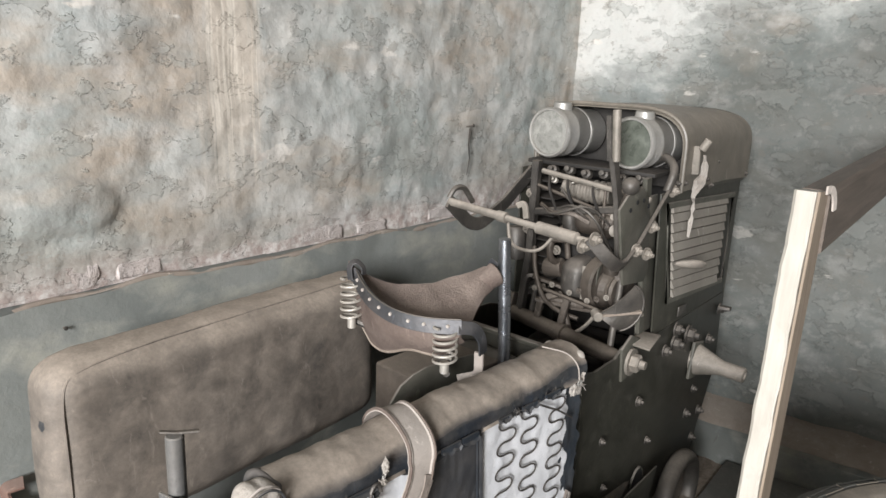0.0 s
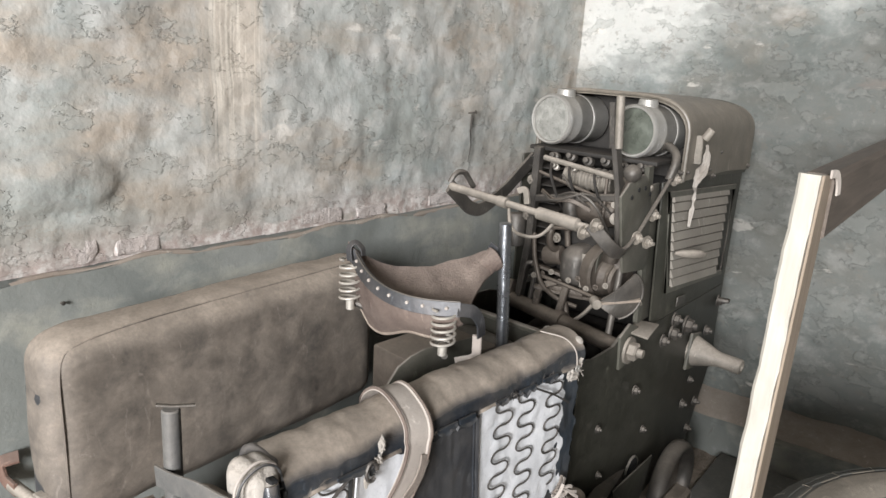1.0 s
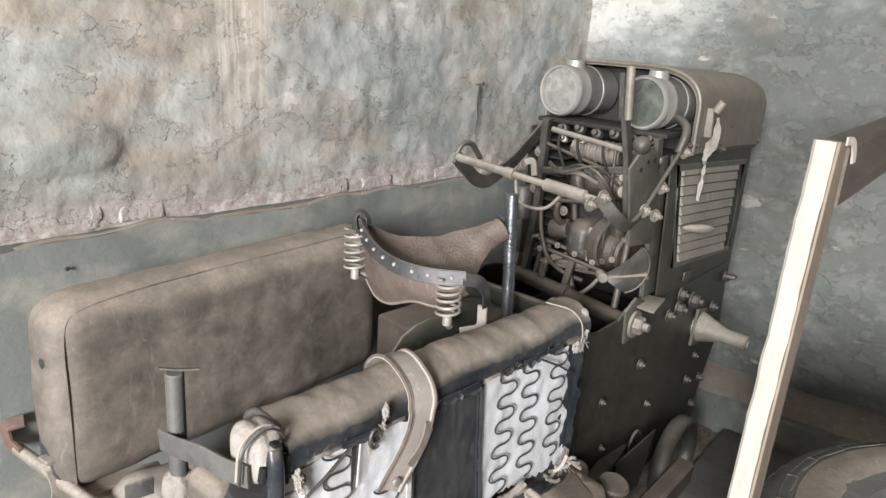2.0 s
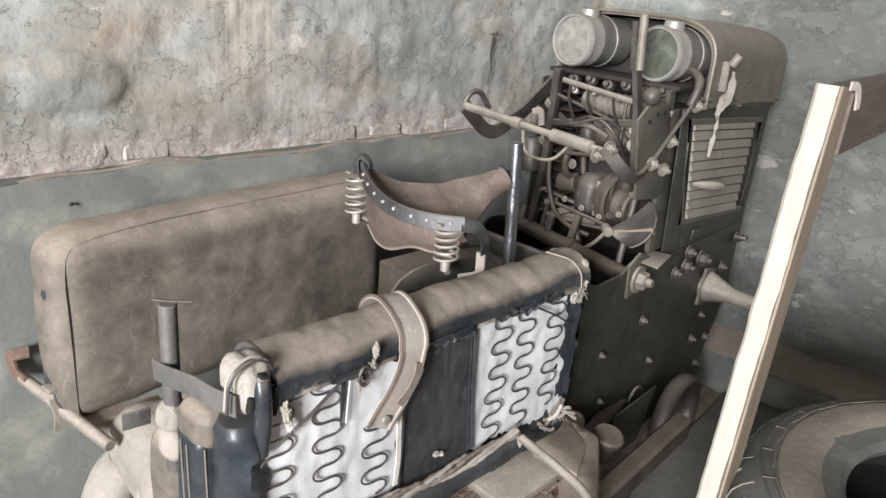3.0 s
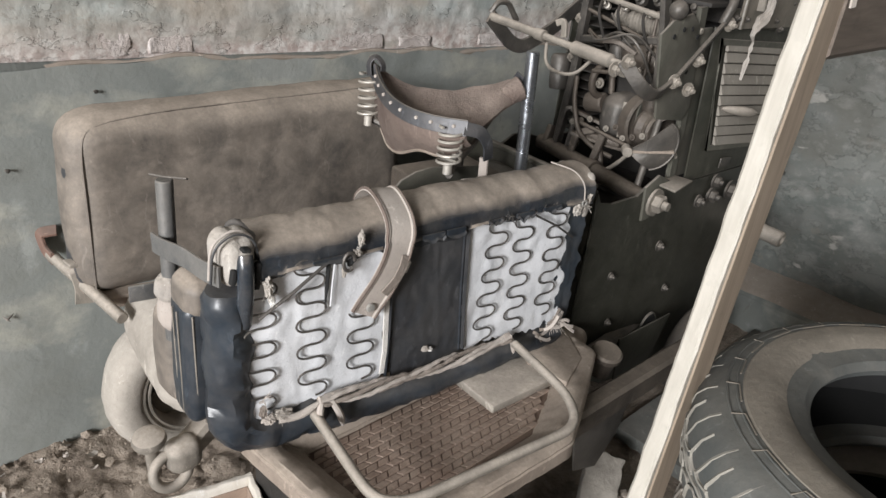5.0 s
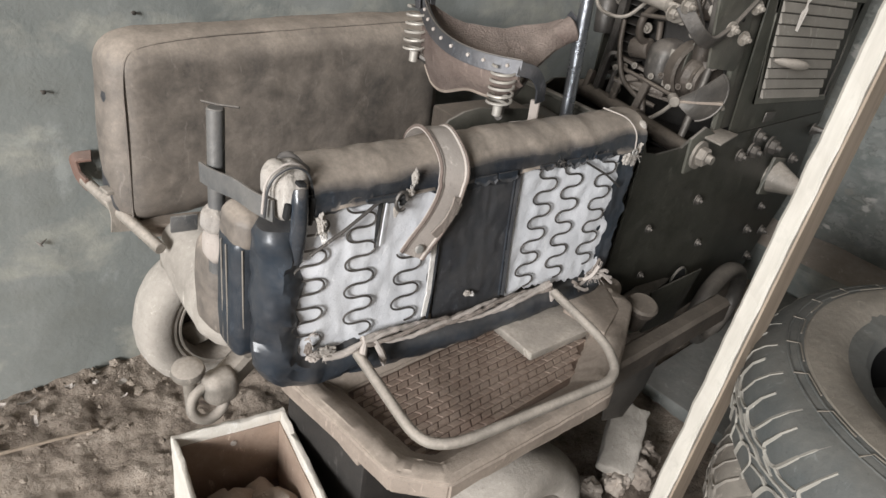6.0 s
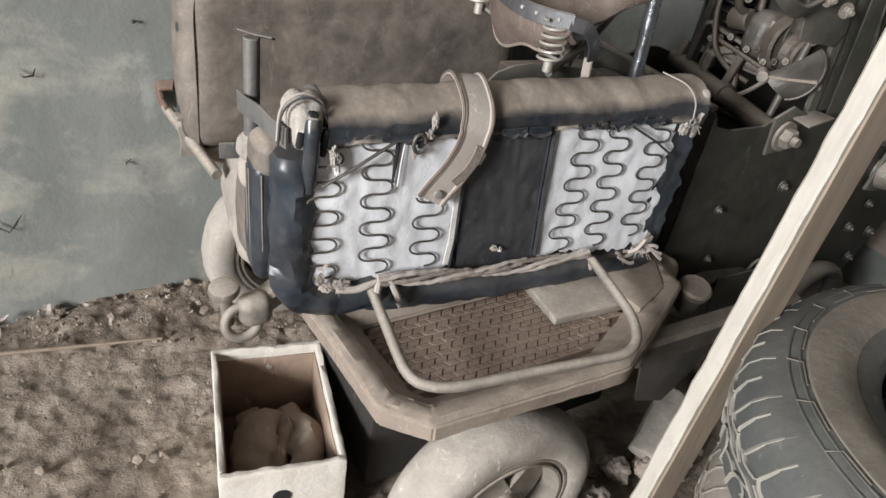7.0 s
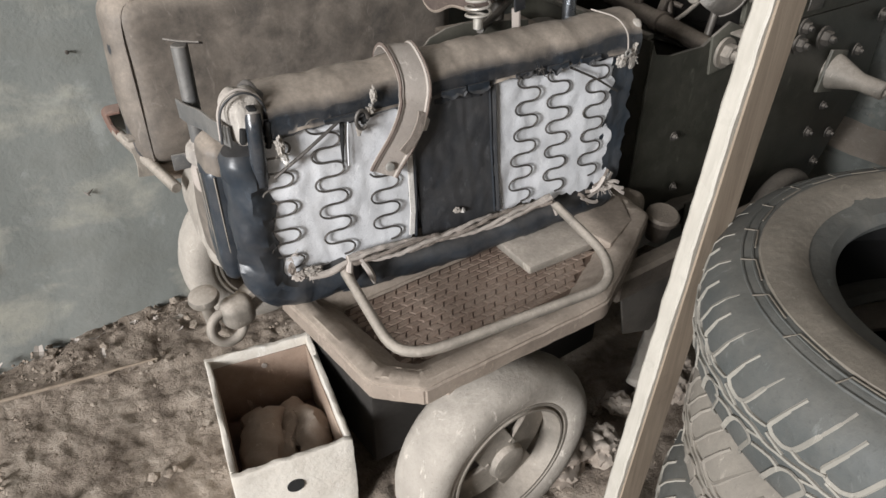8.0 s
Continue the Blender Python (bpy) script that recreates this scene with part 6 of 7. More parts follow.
def rag_on_catch():
    t = thing("rag", (2.07, 0.66, 1.2), "knotted strip of pale rag hanging on the hood catch", "rag")
    pts = rounded([(2.090, 0.672, 1.300), (2.072, 0.664, 1.282), (2.066, 0.662, 1.245), (2.030, 0.664, 1.215), (2.012, 0.668, 1.190), (2.040, 0.672, 1.172), (2.042, 0.672, 1.13), (2.030, 0.674, 1.07)], 0.02, 5)
    n = len(pts)
    wide = [0.4 + 0.65 * math.sin(math.pi * min(1.0, i / n * 1.5)) ** 2 + 0.35 * fbm(Vector((i * 0.35, 4, 2)), 2) for i in range(n)]
    bm = sweep(pts, [(0.012, 0), (0.006, 0.004), (0.001, 0.001), (-0.005, 0.005), (-0.012, 0.001), (-0.005, -0.003), (0.001, -0.005), (0.006, -0.001)], scales=wide)
    for v in bm.verts:
        v.co += Vector((fbm(v.co * 45, 3), 0.5 * fbm(v.co * 45 + Vector((5, 0, 0)), 3), 0)) * 0.006
    part("strip", bm, M_FLUFF, t)


rag_on_catch()


# saddle, its post and the tool box under it
def saddle():
    s = thing("saddle", (1.2, 0.95, 0.84), "worn brown leather saddle on two coil springs", "saddle")
    # hanging leather flap behind, below the band
    bm = bmesh.new()
    n = 26
    top, bot = [], []
    for i in range(n + 1):
        f = i / n
        y = 1.112 - 0.300 * f
        x = 1.09 + 0.05 * (2 * f - 1) ** 2
        z = 1.054 - 0.042 * f - 0.018 * math.sin(math.pi * f)
        hang = 0.138 + 0.018 * min(1.0, f / 0.12) - 0.065 * (0.5 - 0.5 * math.cos(math.pi * max(0.0, min(1.0, (f - 0.15) / 0.55)))) - 0.018 * f - 0.03 * max(0.0, (f - 0.88) / 0.12)
        top.append(Vector((x, y, z)))
        bot.append(Vector((x + 0.035 + 0.02 * math.sin(5 * f), y + 0.022 - 0.012 * f, z - hang)))
    # dipped seat between the far edge, the riveted band and the nose
    bs = bmesh.new()
    nu, nv = 34, 14
    near_line = [Vector((1.125, 1.128, 1.085))] + [p + Vector((0.002, 0, 0.010)) for p in top] + [Vector((1.185, 0.826, 1.000)), Vector((1.27, 0.872, 0.997)), Vector((1.345, 0.900, 1.010)), Vector((1.39, 0.906, 1.020))]
    lens_ = [0.0]
    for p, q in zip(near_line, near_line[1:]):
        lens_.append(lens_[-1] + (q - p).length)

    def along(f):
        d = f * lens_[-1]
        for k in range(len(near_line) - 1):
            if d <= lens_[k + 1] or k == len(near_line) - 2:
                return near_line[k].lerp(near_line[k + 1], (d - lens_[k]) / max(1e-6, lens_[k + 1] - lens_[k]))
    up, dn = [], []
    for i in range(nu + 1):
        u = i / nu
        far = Vector((1.128 + 0.265 * u, 1.135 - 0.185 * u, 1.092 - 0.052 * math.sin(math.pi * u ** 0.8) - 0.036 * u))
        nr = along(u)
        ru, rd = [], []
        for j in range(nv + 1):
            v = j / nv
            p = far.lerp(nr, v) - Vector((0, 0, 0.030 * math.sin(math.pi * v) * math.sin(math.pi * min(1, 0.15 + u)) ** 0.6 if u < 0.85 else -0.02 * math.sin(math.pi * v) * (u - 0.85) / 0.15))
            p += Vector((0, 0, 0.0035 * fbm(p * 20, 3)))
            ru.append(bs.verts.new(p))
            rd.append(bs.verts.new(p - Vector((0, 0, 0.006))))
        up.append(ru)
        dn.append(rd)
    for g in (up, dn):
        for a, b in zip(g, g[1:]):
            for j in range(nv):
                bs.faces.new((a[j], a[j + 1], b[j + 1], b[j]))
    edge = [(0, j) for j in range(nv)] + [(i, nv) for i in range(nu)] + [(nu, j) for j in range(nv, 0, -1)] + [(i, 0) for i in range(nu, 0, -1)]
    for (a, b), (c, d) in zip(edge, edge[1:] + edge[:1]):
        bs.faces.new((up[a][b], dn[a][b], dn[c][d], up[c][d]))
    part("seat", bs, M_LEATHER, s, "dipped suede-like brown leather seat")
    cols = []
    for a, b in zip(top, bot):
        cols.append([a.lerp(b, k / 8) + Vector((-0.016 * math.sin(math.pi * k / 8), 0, 0)) for k in range(9)])
    F = [[bm.verts.new(p) for p in c] for c in cols]
    K = [[bm.verts.new(p + Vector((0.006, 0, 0))) for p in c] for c in cols]
    for g in (F, K):
        for a, b in zip(g, g[1:]):
            for k in range(8):
                bm.faces.new((a[k], a[k + 1], b[k + 1], b[k]))
    for i in range(n):
        for k in (0, 8):
            bm.faces.new((F[i][k], F[i + 1][k], K[i + 1][k], K[i][k]))
    for i in (0, n):
        for k in range(8):
            bm.faces.new((F[i][k], F[i][k + 1], K[i][k + 1], K[i][k]))
    part("flap", bm, M_LEATHER, s, "hanging brown leather flap")
    part("flap_edge", sweep([p + Vector((0.002, 0, -0.001)) for p in bot[:int(n * 0.86)]], circle(0.0042, 6)), M_RIM, s, "pale worn edge")
    # riveted steel band along the rear edge
    band_pts = [p + Vector((-0.008, 0, 0.0)) for p in top]
    band_pts = [Vector((1.128, 1.126, 1.064))] + band_pts
    band = part("band", sweep(rounded(band_pts, 0.01, 3), rect(0.004, 0.032), up=(0, 0, 1)), M_BAND, s, "dark riveted steel band")
    for f in (0.05, 0.16, 0.27, 0.40, 0.52, 0.66, 0.80, 0.93):
        p = top[int(f * n)]
        part("rivet", lathe([(0.0042, -0.002), (0.0035, 0.002), (0, 0.003)], p + Vector((-0.011, 0, 0.002)), (-1, -0.2, 0), 10), M_STRAP, band)
    part("band_loop", sweep(rounded([(1.118, 1.118, 1.050), (1.120, 1.126, 1.080), (1.132, 1.116, 1.095), (1.142, 1.100, 1.078), (1.140, 1.098, 1.062)], 0.012, 4), rect(0.016, 0.003), up=(1, 0, 0)), M_BAND, band, "bent end of the band")
    part("band_tail", sweep(rounded([(1.128, 0.816, 1.012), (1.158, 0.796, 1.006), (1.178, 0.790, 0.978), (1.182, 0.790, 0.945)], 0.012, 4), rect(0.028, 0.004), up=(0.6, -0.8, 0)), M_BAND, band)
    part("band_lip", sweep([p + Vector((-0.010, 0, 0.017)) for p in top], circle(0.0016, 6)), M_DSTEEL, band, "worn upper edge")
    # nose roll
    part("nose_cap", lathe([(0, -0.05), (0.018, -0.048), (0.025, -0.01), (0.030, 0.022), (0.025, 0.026), (0.022, 0.01), (0, 0.0)], (1.392, 0.925, 1.034), (0.78, -0.42, 0.45), 18), M_LEATHER, s, "rolled leather nose")

    part("nose_clip", sweep([(1.400, 0.905, 1.030), (1.418, 0.915, 1.058), (1.412, 0.938, 1.072)], rect(0.020, 0.004), up=(1, 0, 0)), M_BAND, s, "dark steel nose clip")

    def coil(c, r, h, turns, lean):
        pts = []
        k = int(turns * 18)
        for i in range(k + 1):
            a = 2 * math.pi * i / 18
            f = i / k
            pts.append((c[0] + r * math.cos(a) + lean[0] * f, c[1] + r * math.sin(a) + lean[1] * f, c[2] + h * f))
        return sweep(pts, circle(0.0030, 7))
    for c, h in (((1.118, 0.842, 0.928), 0.082), ((1.122, 1.118, 0.955), 0.10)):
        sp = part("coil_spring", coil(c, 0.0245, h, 5.5, (0.0, 0.0)), M_SPRING, s, "pale steel coil spring")
        part("spring_bolt", rod((c[0], c[1], c[2] - 0.022), (c[0], c[1], c[2] + 0.004), 0.010), M_SPRING, sp)
    part("bracket", sweep(rounded([(1.178, 0.797, 0.945), (1.185, 0.80, 0.89), (1.165, 0.84, 0.875)], 0.015), rect(0.022, 0.006), up=(1, 0, 0)), M_STRAP, s, "pale tan bracket")
    part("under_frame", pipe([(1.12, 0.838, 0.905), (1.20, 0.90, 0.895), (1.30, 0.94, 0.92), (1.38, 0.935, 1.02)], 0.008, 8, 0.03), M_DSTEEL, s)
    part("under_frame", pipe([(1.13, 1.135, 0.95), (1.20, 1.02, 0.90), (1.30, 0.95, 0.915)], 0.008, 8, 0.03), M_DSTEEL, s)
    part("saddle_post", rod((1.25, 0.95, 0.80), (1.26, 0.945, 0.93), 0.016), M_DSTEEL, s)


saddle()

part("chrome_tube", rod((1.425, 0.872, 0.55), (1.422, 0.904, 1.132), 0.0155), M_CHROME, cart, "upright worn chrome tube")
part("tool_box", block((1.315, 1.01, 0.655), (0.24, 0.20, 0.33), (0, 0, -6), 0.008), M_GRIME, cart, "dusty brown box under the saddle")
part("mud_guard", soft_block((1.455, 0.98, 0.70), (0.14, 0.28, 0.22), 0.09, 6, 0.0, 2, 0.003, (0, 0, -8), 14), M_OLIVE, cart, "rounded dark olive guard")
part("gear_case", soft_block((1.47, 0.68, 0.40), (0.12, 0.08, 0.14), 0.03, 4, 0, 6, 0.004, (0, 0, 20), 10), M_RIM, cart)
part("saddle_guard", side_plate([(1.00, 0.70), (1.00, 0.865), (1.03, 0.893), (1.07, 0.905), (1.114, 0.908), (1.295, 0.882), (1.303, 0.70)], 0.884, 0.006), M_OLIVE_D, cart, "dusty dark guard plate beside the saddle")
# added block, black in place of the deep shade beneath the tray
part("tray_shade_block", block((1.06, 0.80, 0.235), (0.70, 0.28, 0.40), (0, 0, 0), 0.012), M_SHADE_BLACK, cart, "added black block standing for the shade under the tray")
part("round_lug", lathe([(0, -0.05), (0.026, -0.05), (0.031, 0.0), (0.040, 0.010), (0.040, 0.022), (0.034, 0.028), (0, 0.028)], (1.485, 0.58, 0.44), (-0.1, -0.2, 1), 22), M_GRIME, cart, "round dust-caked lug")
part("chassis_beam", bar([(1.24, 0.50, 0.405), (1.78, 0.503, 0.388)], 0.05, 0.068), M_GRIME, cart, "dusty chassis beam")
part("chassis_beam", bar([(1.30, 0.62, 0.38), (2.2, 0.80, 0.24)], 0.05, 0.07), M_DSTEEL, cart)


def front_wheel():
    """The far single wheel under the engine end."""
    w = part("wheel", lathe([(0.132 + 0.024 * math.cos(2 * math.pi * k / 16), 0.030 * math.sin(2 * math.pi * k / 16)) for k in range(16)], (2.20, 0.66, 0.150), (0, -1, 0), 40, closed=True), M_DSTEEL, cart, "small dusty far wheel")
    part("rim", lathe([(0.10, -0.03), (0.10, -0.01), (0.02, -0.02), (0, -0.02)], (2.20, 0.66, 0.150), (0, -1, 0), 30), M_GRIME, w)


front_wheel()
part("rail_gusset", side_plate([(1.26, 0.40), (1.50, 0.385), (1.47, 0.27), (1.40, 0.20), (1.30, 0.24)], 0.492, 0.006), M_DSTEEL, cart, "dusty bent gusset")
part("rail_gusset", side_plate([(1.70, 0.37), (1.98, 0.36), (1.90, 0.20), (1.72, 0.22)], 0.66, 0.006), M_OLIVE, cart)
# flat black disc painting a hole's shade on the uncut sheet
part("sheet_hole_shade", lathe([(0.040, 0), (0.040, 0.003), (0, 0.003)], (1.95, SY - 0.0095, 0.30), (0, -1, 0), 20), M_BLACK, cart, "black disc for the shade in the sheet's round hole")
part("hole_rim", lathe([(0.040, 0), (0.044, 0.006), (0.048, 0)], (1.95, SY - 0.008, 0.30), (0, -1, 0), 24), M_OLIVE_D, cart)


# ---- tin box on the floor ----
M_LINING = dusty("rust_stained_tin", (0.24, 0.165, 0.12), (0.42, 0.32, 0.25), 0.8, 0.1, 0.35, 50, (0.40, 0.32, 0.26))
def tin_box():
    t = thing("metal_box", (0.555, 0.81, 0.0), "open whitewashed tin box with chipped rim on the earth floor", "box")
    L, Wd, Hh, e = 0.357, 0.245, 0.225, 0.012
    m = pose(0.555, 0.81, 0.0, 0, 0, 77)

    def wall(c, s, label=""):
        bm = bmesh.new()
        block(c, s, (0, 0, 0), 0.003, bm)
        bmesh.ops.subdivide_edges(bm, edges=[x for x in bm.edges if x.calc_length() > 0.1], cuts=14, use_grid_fill=True)
        for v in bm.verts:
            v.co += Vector((fbm(v.co * 20, 2), fbm(v.co * 20 + Vector((5, 0, 0)), 2), 3.0 * fbm(v.co * 45, 3) if v.co.z > Hh - 0.02 else 0)) * 0.0022
        bm.transform(m)
        return part("side", bm, M_BOX, t, label)
    wall((L / 2 - e / 2, 0, Hh / 2), (e, Wd, Hh))
    near = wall((-L / 2 + e / 2, 0, Hh / 2), (e, Wd, Hh), "white painted end with a hole")
    wall((0, Wd / 2 - e / 2, Hh / 2), (L - 2 * e - 0.002, e, Hh))
    wall((0, -Wd / 2 + e / 2, Hh / 2), (L - 2 * e - 0.002, e, Hh))
    bm = block((0, 0, 0.008), (L - 2 * e, Wd - 2 * e, 0.012), (0, 0, 0), 0.002)
    bm.transform(m)
    part("bottom", bm, M_RUST, t)
    for c, sz in (((L / 2 - e - 0.002, 0, Hh / 2 - 0.012), (0.003, Wd - 2 * e - 0.004, Hh - 0.03)), ((0, Wd / 2 - e - 0.002, Hh / 2 - 0.012), (L - 2 * e - 0.01, 0.003, Hh - 0.03)), ((0, -Wd / 2 + e + 0.002, Hh / 2 - 0.012), (L - 2 * e - 0.01, 0.003, Hh - 0.03)), ((-L / 2 + e + 0.002, 0, Hh / 2 - 0.012), (0.003, Wd - 2 * e - 0.004, Hh - 0.03))):
        bm = block(c, sz, (0, 0, 0), 0.001)
        bm.transform(m)
        part("lining", bm, M_LINING, t, "rust-brown stained inside")
    # black disc as the hole's shade, laid on the whole end
    part("hole", lathe([(0.018, 0), (0.018, 0.002), (0, 0.002)], m @ Vector((-L / 2 - 0.001, 0.005, 0.145)), m.to_3x3() @ Vector((-1, 0, 0)), 16), M_BLACK, near)
    part("bolt_head", lathe([(0.008, 0), (0.007, 0.006), (0, 0.008)], m @ Vector((L / 2 - e, -0.005, 0.17)), m.to_3x3() @ Vector((-1, 0, 0)), 12), M_STRAP, t)
    return m


BOXM = tin_box()


def rag_bundle():
    t = thing("rag_bundle", (0.57, 0.80, 0.014), "bundle of dusty tan rags lying in the box", "rags")
    def lump(pts, r, seed):
        P = rounded([BOXM @ Vector(p) for p in pts], 0.05, 8)
        sc = [0.65 + 0.5 * math.sin(math.pi * (0.12 + 0.8 * i / (len(P) - 1))) for i in range(len(P))]
        bm = sweep(P, circle(r, 16), scales=sc)
        for v in bm.verts:
            q = v.co * 22 + Vector((seed, 0, 0))
            v.co += Vector((fbm(q, 3), fbm(q + Vector((7, 0, 0)), 3), fbm(q + Vector((0, 7, 0)), 3))) * 0.010 + Vector((0, 0, 1)) * 0.006 * fbm(v.co * 60, 2)
        part("fold", bm, M_CLOTH, t)
    lump([(-0.13, 0.06, 0.06), (-0.05, 0.06, 0.085), (0.05, 0.03, 0.09), (0.09, 0.0, 0.07)], 0.042, 1)
    lump([(-0.13, -0.02, 0.055), (-0.08, -0.06, 0.08), (0.0, -0.075, 0.10), (0.06, -0.065, 0.09)], 0.034, 2)
    lump([(-0.02, -0.02, 0.055), (0.05, -0.05, 0.06), (0.12, -0.04, 0.05)], 0.04, 3)
    lump([(-0.13, 0.0, 0.04), (0.0, 0.02, 0.05), (0.12, 0.05, 0.045)], 0.045, 5)


rag_bundle()


# ---- tyres ----
def car_tyre(c, R, hole, w, mat, label, seed, tread, tilt=(0, 0)):
    t = thing("tyre", (c[0], c[1], c[2] - w / 2), label, "tyre", "stacked tyres")
    m = Matrix.Translation(c) @ pose(0, 0, 0, tilt[0], tilt[1], 0) @ pose(0, 0, 0, 0, 0, seed * 31)
    h = w / 2
    prof = [(hole, h * 0.60), (hole - 0.006, h * 0.72), (hole + 0.004, h * 0.84), (hole + 0.03, h * 0.90), (hole + 0.05, h * 0.99), (hole + 0.065, h * 1.0), (R - 0.065, h * 0.97), (R - 0.048, h * 0.95), (R - 0.044, h * 0.92), (R - 0.034, h * 0.89), (R - 0.016, h * 0.76), (R - 0.004, h * 0.56), (R, h * 0.25), (R, 0)]
    full = prof + [(r, -z) for r, z in prof[-2::-1]]
    inner = [(hole + 0.03, -h * 0.6), (R - 0.03, -h * 0.5), (R - 0.018, 0), (R - 0.03, h * 0.5), (hole + 0.03, h * 0.55)]
    bm = lathe(full + inner, (0, 0, 0), (0, 0, 1), 96, closed=True)
    for v in bm.verts:
        v.co.z += 0.003 * fbm(v.co * 5 + Vector((seed, 0, 0)), 2)
    bm.transform(m)
    body = part("casing", bm, mat, t, "worn grey tyre casing")

    def on_tread(a, s):
        """A point on the tread: angle a, s from 0 at the shoulder's top to 1 at the lower shoulder."""
        z = h * (0.90 - 1.8 * s)
        k = abs(z) / h
        r = R + 0.001 - (0.0 if k < 0.25 else 0.005 * ((k - 0.25) / 0.31) if k < 0.56 else 0.005 + 0.012 * (k - 0.56) / 0.2 if k < 0.76 else 0.017 + 0.018 * (k - 0.76) / 0.13)
        return m @ Vector((r * math.cos(a), r * math.sin(a), z))

    def tread_line(knots):
        """The knots (angle, s) joined by a line that keeps to the tread's curve."""
        out = []
        for (a, p), (b, q) in zip(knots, knots[1:]):
            out += [(a + (b - a) * f / 4, p + (q - p) * f / 4) for f in range(4)]
        out.append(knots[-1])
        soft = [out[0]] + [tuple((u[k] + 2 * v[k] + w[k]) / 4 for k in (0, 1)) for u, v, w in zip(out, out[1:], out[2:])] + [out[-1]]
        return [on_tread(a, q) for a, q in soft]
    bm = bmesh.new()
    N = 30
    da = 2 * math.pi / N
    groove = [(-0.0034, -0.002), (0.0034, -0.002), (0.0024, 0.0007), (-0.0024, 0.0007)]
    for i in range(N):
        a0 = da * i + 0.05 * da * math.sin(i * 2.3)
        # U-shaped grooves that set one shoulder lug apart from the next, above and below
        for s0, s1, way in ((0.02, 0.40, -1), (0.98, 0.60, 1)):
            ds = s1 - s0
            leg = [(a0 + way * da * 0.44 * f, s0 + ds * f) for f in (0, 0.3, 0.6, 0.85)]
            turn = [(a0 + way * da * 0.47, s1 + ds * 0.02), (a0 + way * da * 0.62, s1 + ds * 0.10), (a0 + way * da * 0.82, s1 + ds * 0.06)]
            back = [(a0 + way * da * (0.92 - 0.42 * f), s1 - ds * (0.06 + 0.94 * f)) for f in (0, 0.3, 0.6, 0.82)]
            sweep(tread_line(leg + turn + back), groove, bm=bm, up=(0, 0, 1))
            link = [(a0 + way * da * 0.45, s1), (a0 + way * da * 0.30, s1 + ds * 0.06), (a0 + way * da * 0.08, s1 + ds * 0.02), (a0 - way * da * 0.08, s1 - ds * 0.03)]
            sweep(tread_line(link), groove, bm=bm, up=(0, 0, 1))
        # short sipes in the middle ribs
        for s0, s1, sl in ((0.44, 0.49, 0.35), (0.51, 0.56, -0.35)):
            for o in (0.1,):
                sweep([on_tread(a0 + da * (o + sl * f), s0 + (s1 - s0) * f) for f in (0, 0.5, 1)], [(0.6 * x, y) for x, y in groove], bm=bm, up=(0, 0, 1))
    for s in (0.5,):
        pts = [on_tread(2 * math.pi * i / (N * 8), s + 0.012 * math.sin(i * math.pi / 4) + 0.005 * math.sin(i * math.pi / 2)) for i in range(N * 8)]
        sweep(pts, groove, closed=True, bm=bm)
    tagged(part("tread", bm, tread, body, "dust-filled zigzag tread grooves"), kind="stuff")
    bm = bmesh.new()
    for r, z in ((R - 0.042, 0.925), (R - 0.055, 0.965), (hole + 0.055, 1.0)):
        sweep([m @ Vector((r * math.cos(2 * math.pi * i / 72), r * math.sin(2 * math.pi * i / 72), h * z)) for i in range(72)], circle(0.0022, 6), closed=True, bm=bm)
    part("sidewall_rib", bm, mat, body)
    bm = bmesh.new()
    for i in range(26):
        a = 2 * math.pi * i / 26
        r0, r1 = R - 0.058, R - 0.040
        pts = [m @ Vector((r * math.cos(b), r * math.sin(b), h * z + 0.002)) for r, b, z in ((r1, a, 0.925), (r0, a + 0.015, 0.968), (r0, a + 0.16, 0.968))]
        sweep(pts, rect(0.0020, 0.0016), bm=bm)
    tagged(part("shoulder_moulding", bm, M_SIDEWALL, body, "dark stepped marks moulded round the shoulder"), kind="stuff")
    part("sidewall", lathe([(hole + 0.031, h * 0.905 + 0.002), (hole + 0.05, h * 0.99 + 0.003), (hole + 0.065, h * 1.0 + 0.003), (R - 0.065, h * 0.97 + 0.003), (R - 0.062, h * 0.962)], m.translation, m.to_3x3() @ Vector((0, 0, 1)), 72), M_SIDEWALL, body, "brown dusty sidewall")
    # liner takes the shade of the tyre's hollow into its black
    part("liner", lathe([(hole + 0.0285, -h * 0.57), (R - 0.033, -h * 0.47), (R - 0.022, 0), (R - 0.033, h * 0.47), (hole + 0.0285, h * 0.52)], m.translation, m.to_3x3() @ Vector((0, 0, 1)), 72), M_BLACK, body, "black inner rubber, darkened for the hollow's shade")
    return t


M_GROOVE = dusty("dust_in_grooves", (0.19, 0.182, 0.158), (0.28, 0.266, 0.23), 0.95, 0.0, 0.3, 90)
M_SIDEWALL = dusty("brown_dusty_rubber", (0.105, 0.092, 0.075), (0.18, 0.158, 0.128), 0.75, 0.0, 0.5, 110, (0.30, 0.262, 0.214))
TYRE_C = (1.188, -0.16)
car_tyre((TYRE_C[0], TYRE_C[1], 0.742), 0.372, 0.216, 0.205, M_TYRE, "worn grey car tyre on top of the stack", 1, M_GROOVE, (-3.0, -1.0))
car_tyre((TYRE_C[0] + 0.02, TYRE_C[1] - 0.01, 0.522), 0.368, 0.215, 0.205, M_TYRE_M, "dust-caked car tyre in the stack", 2, M_TYRE_M)
car_tyre((TYRE_C[0] - 0.01, TYRE_C[1] - 0.02, 0.312), 0.368, 0.215, 0.205, M_TYRE, "dusty car tyre in the stack", 3, M_GROOVE)
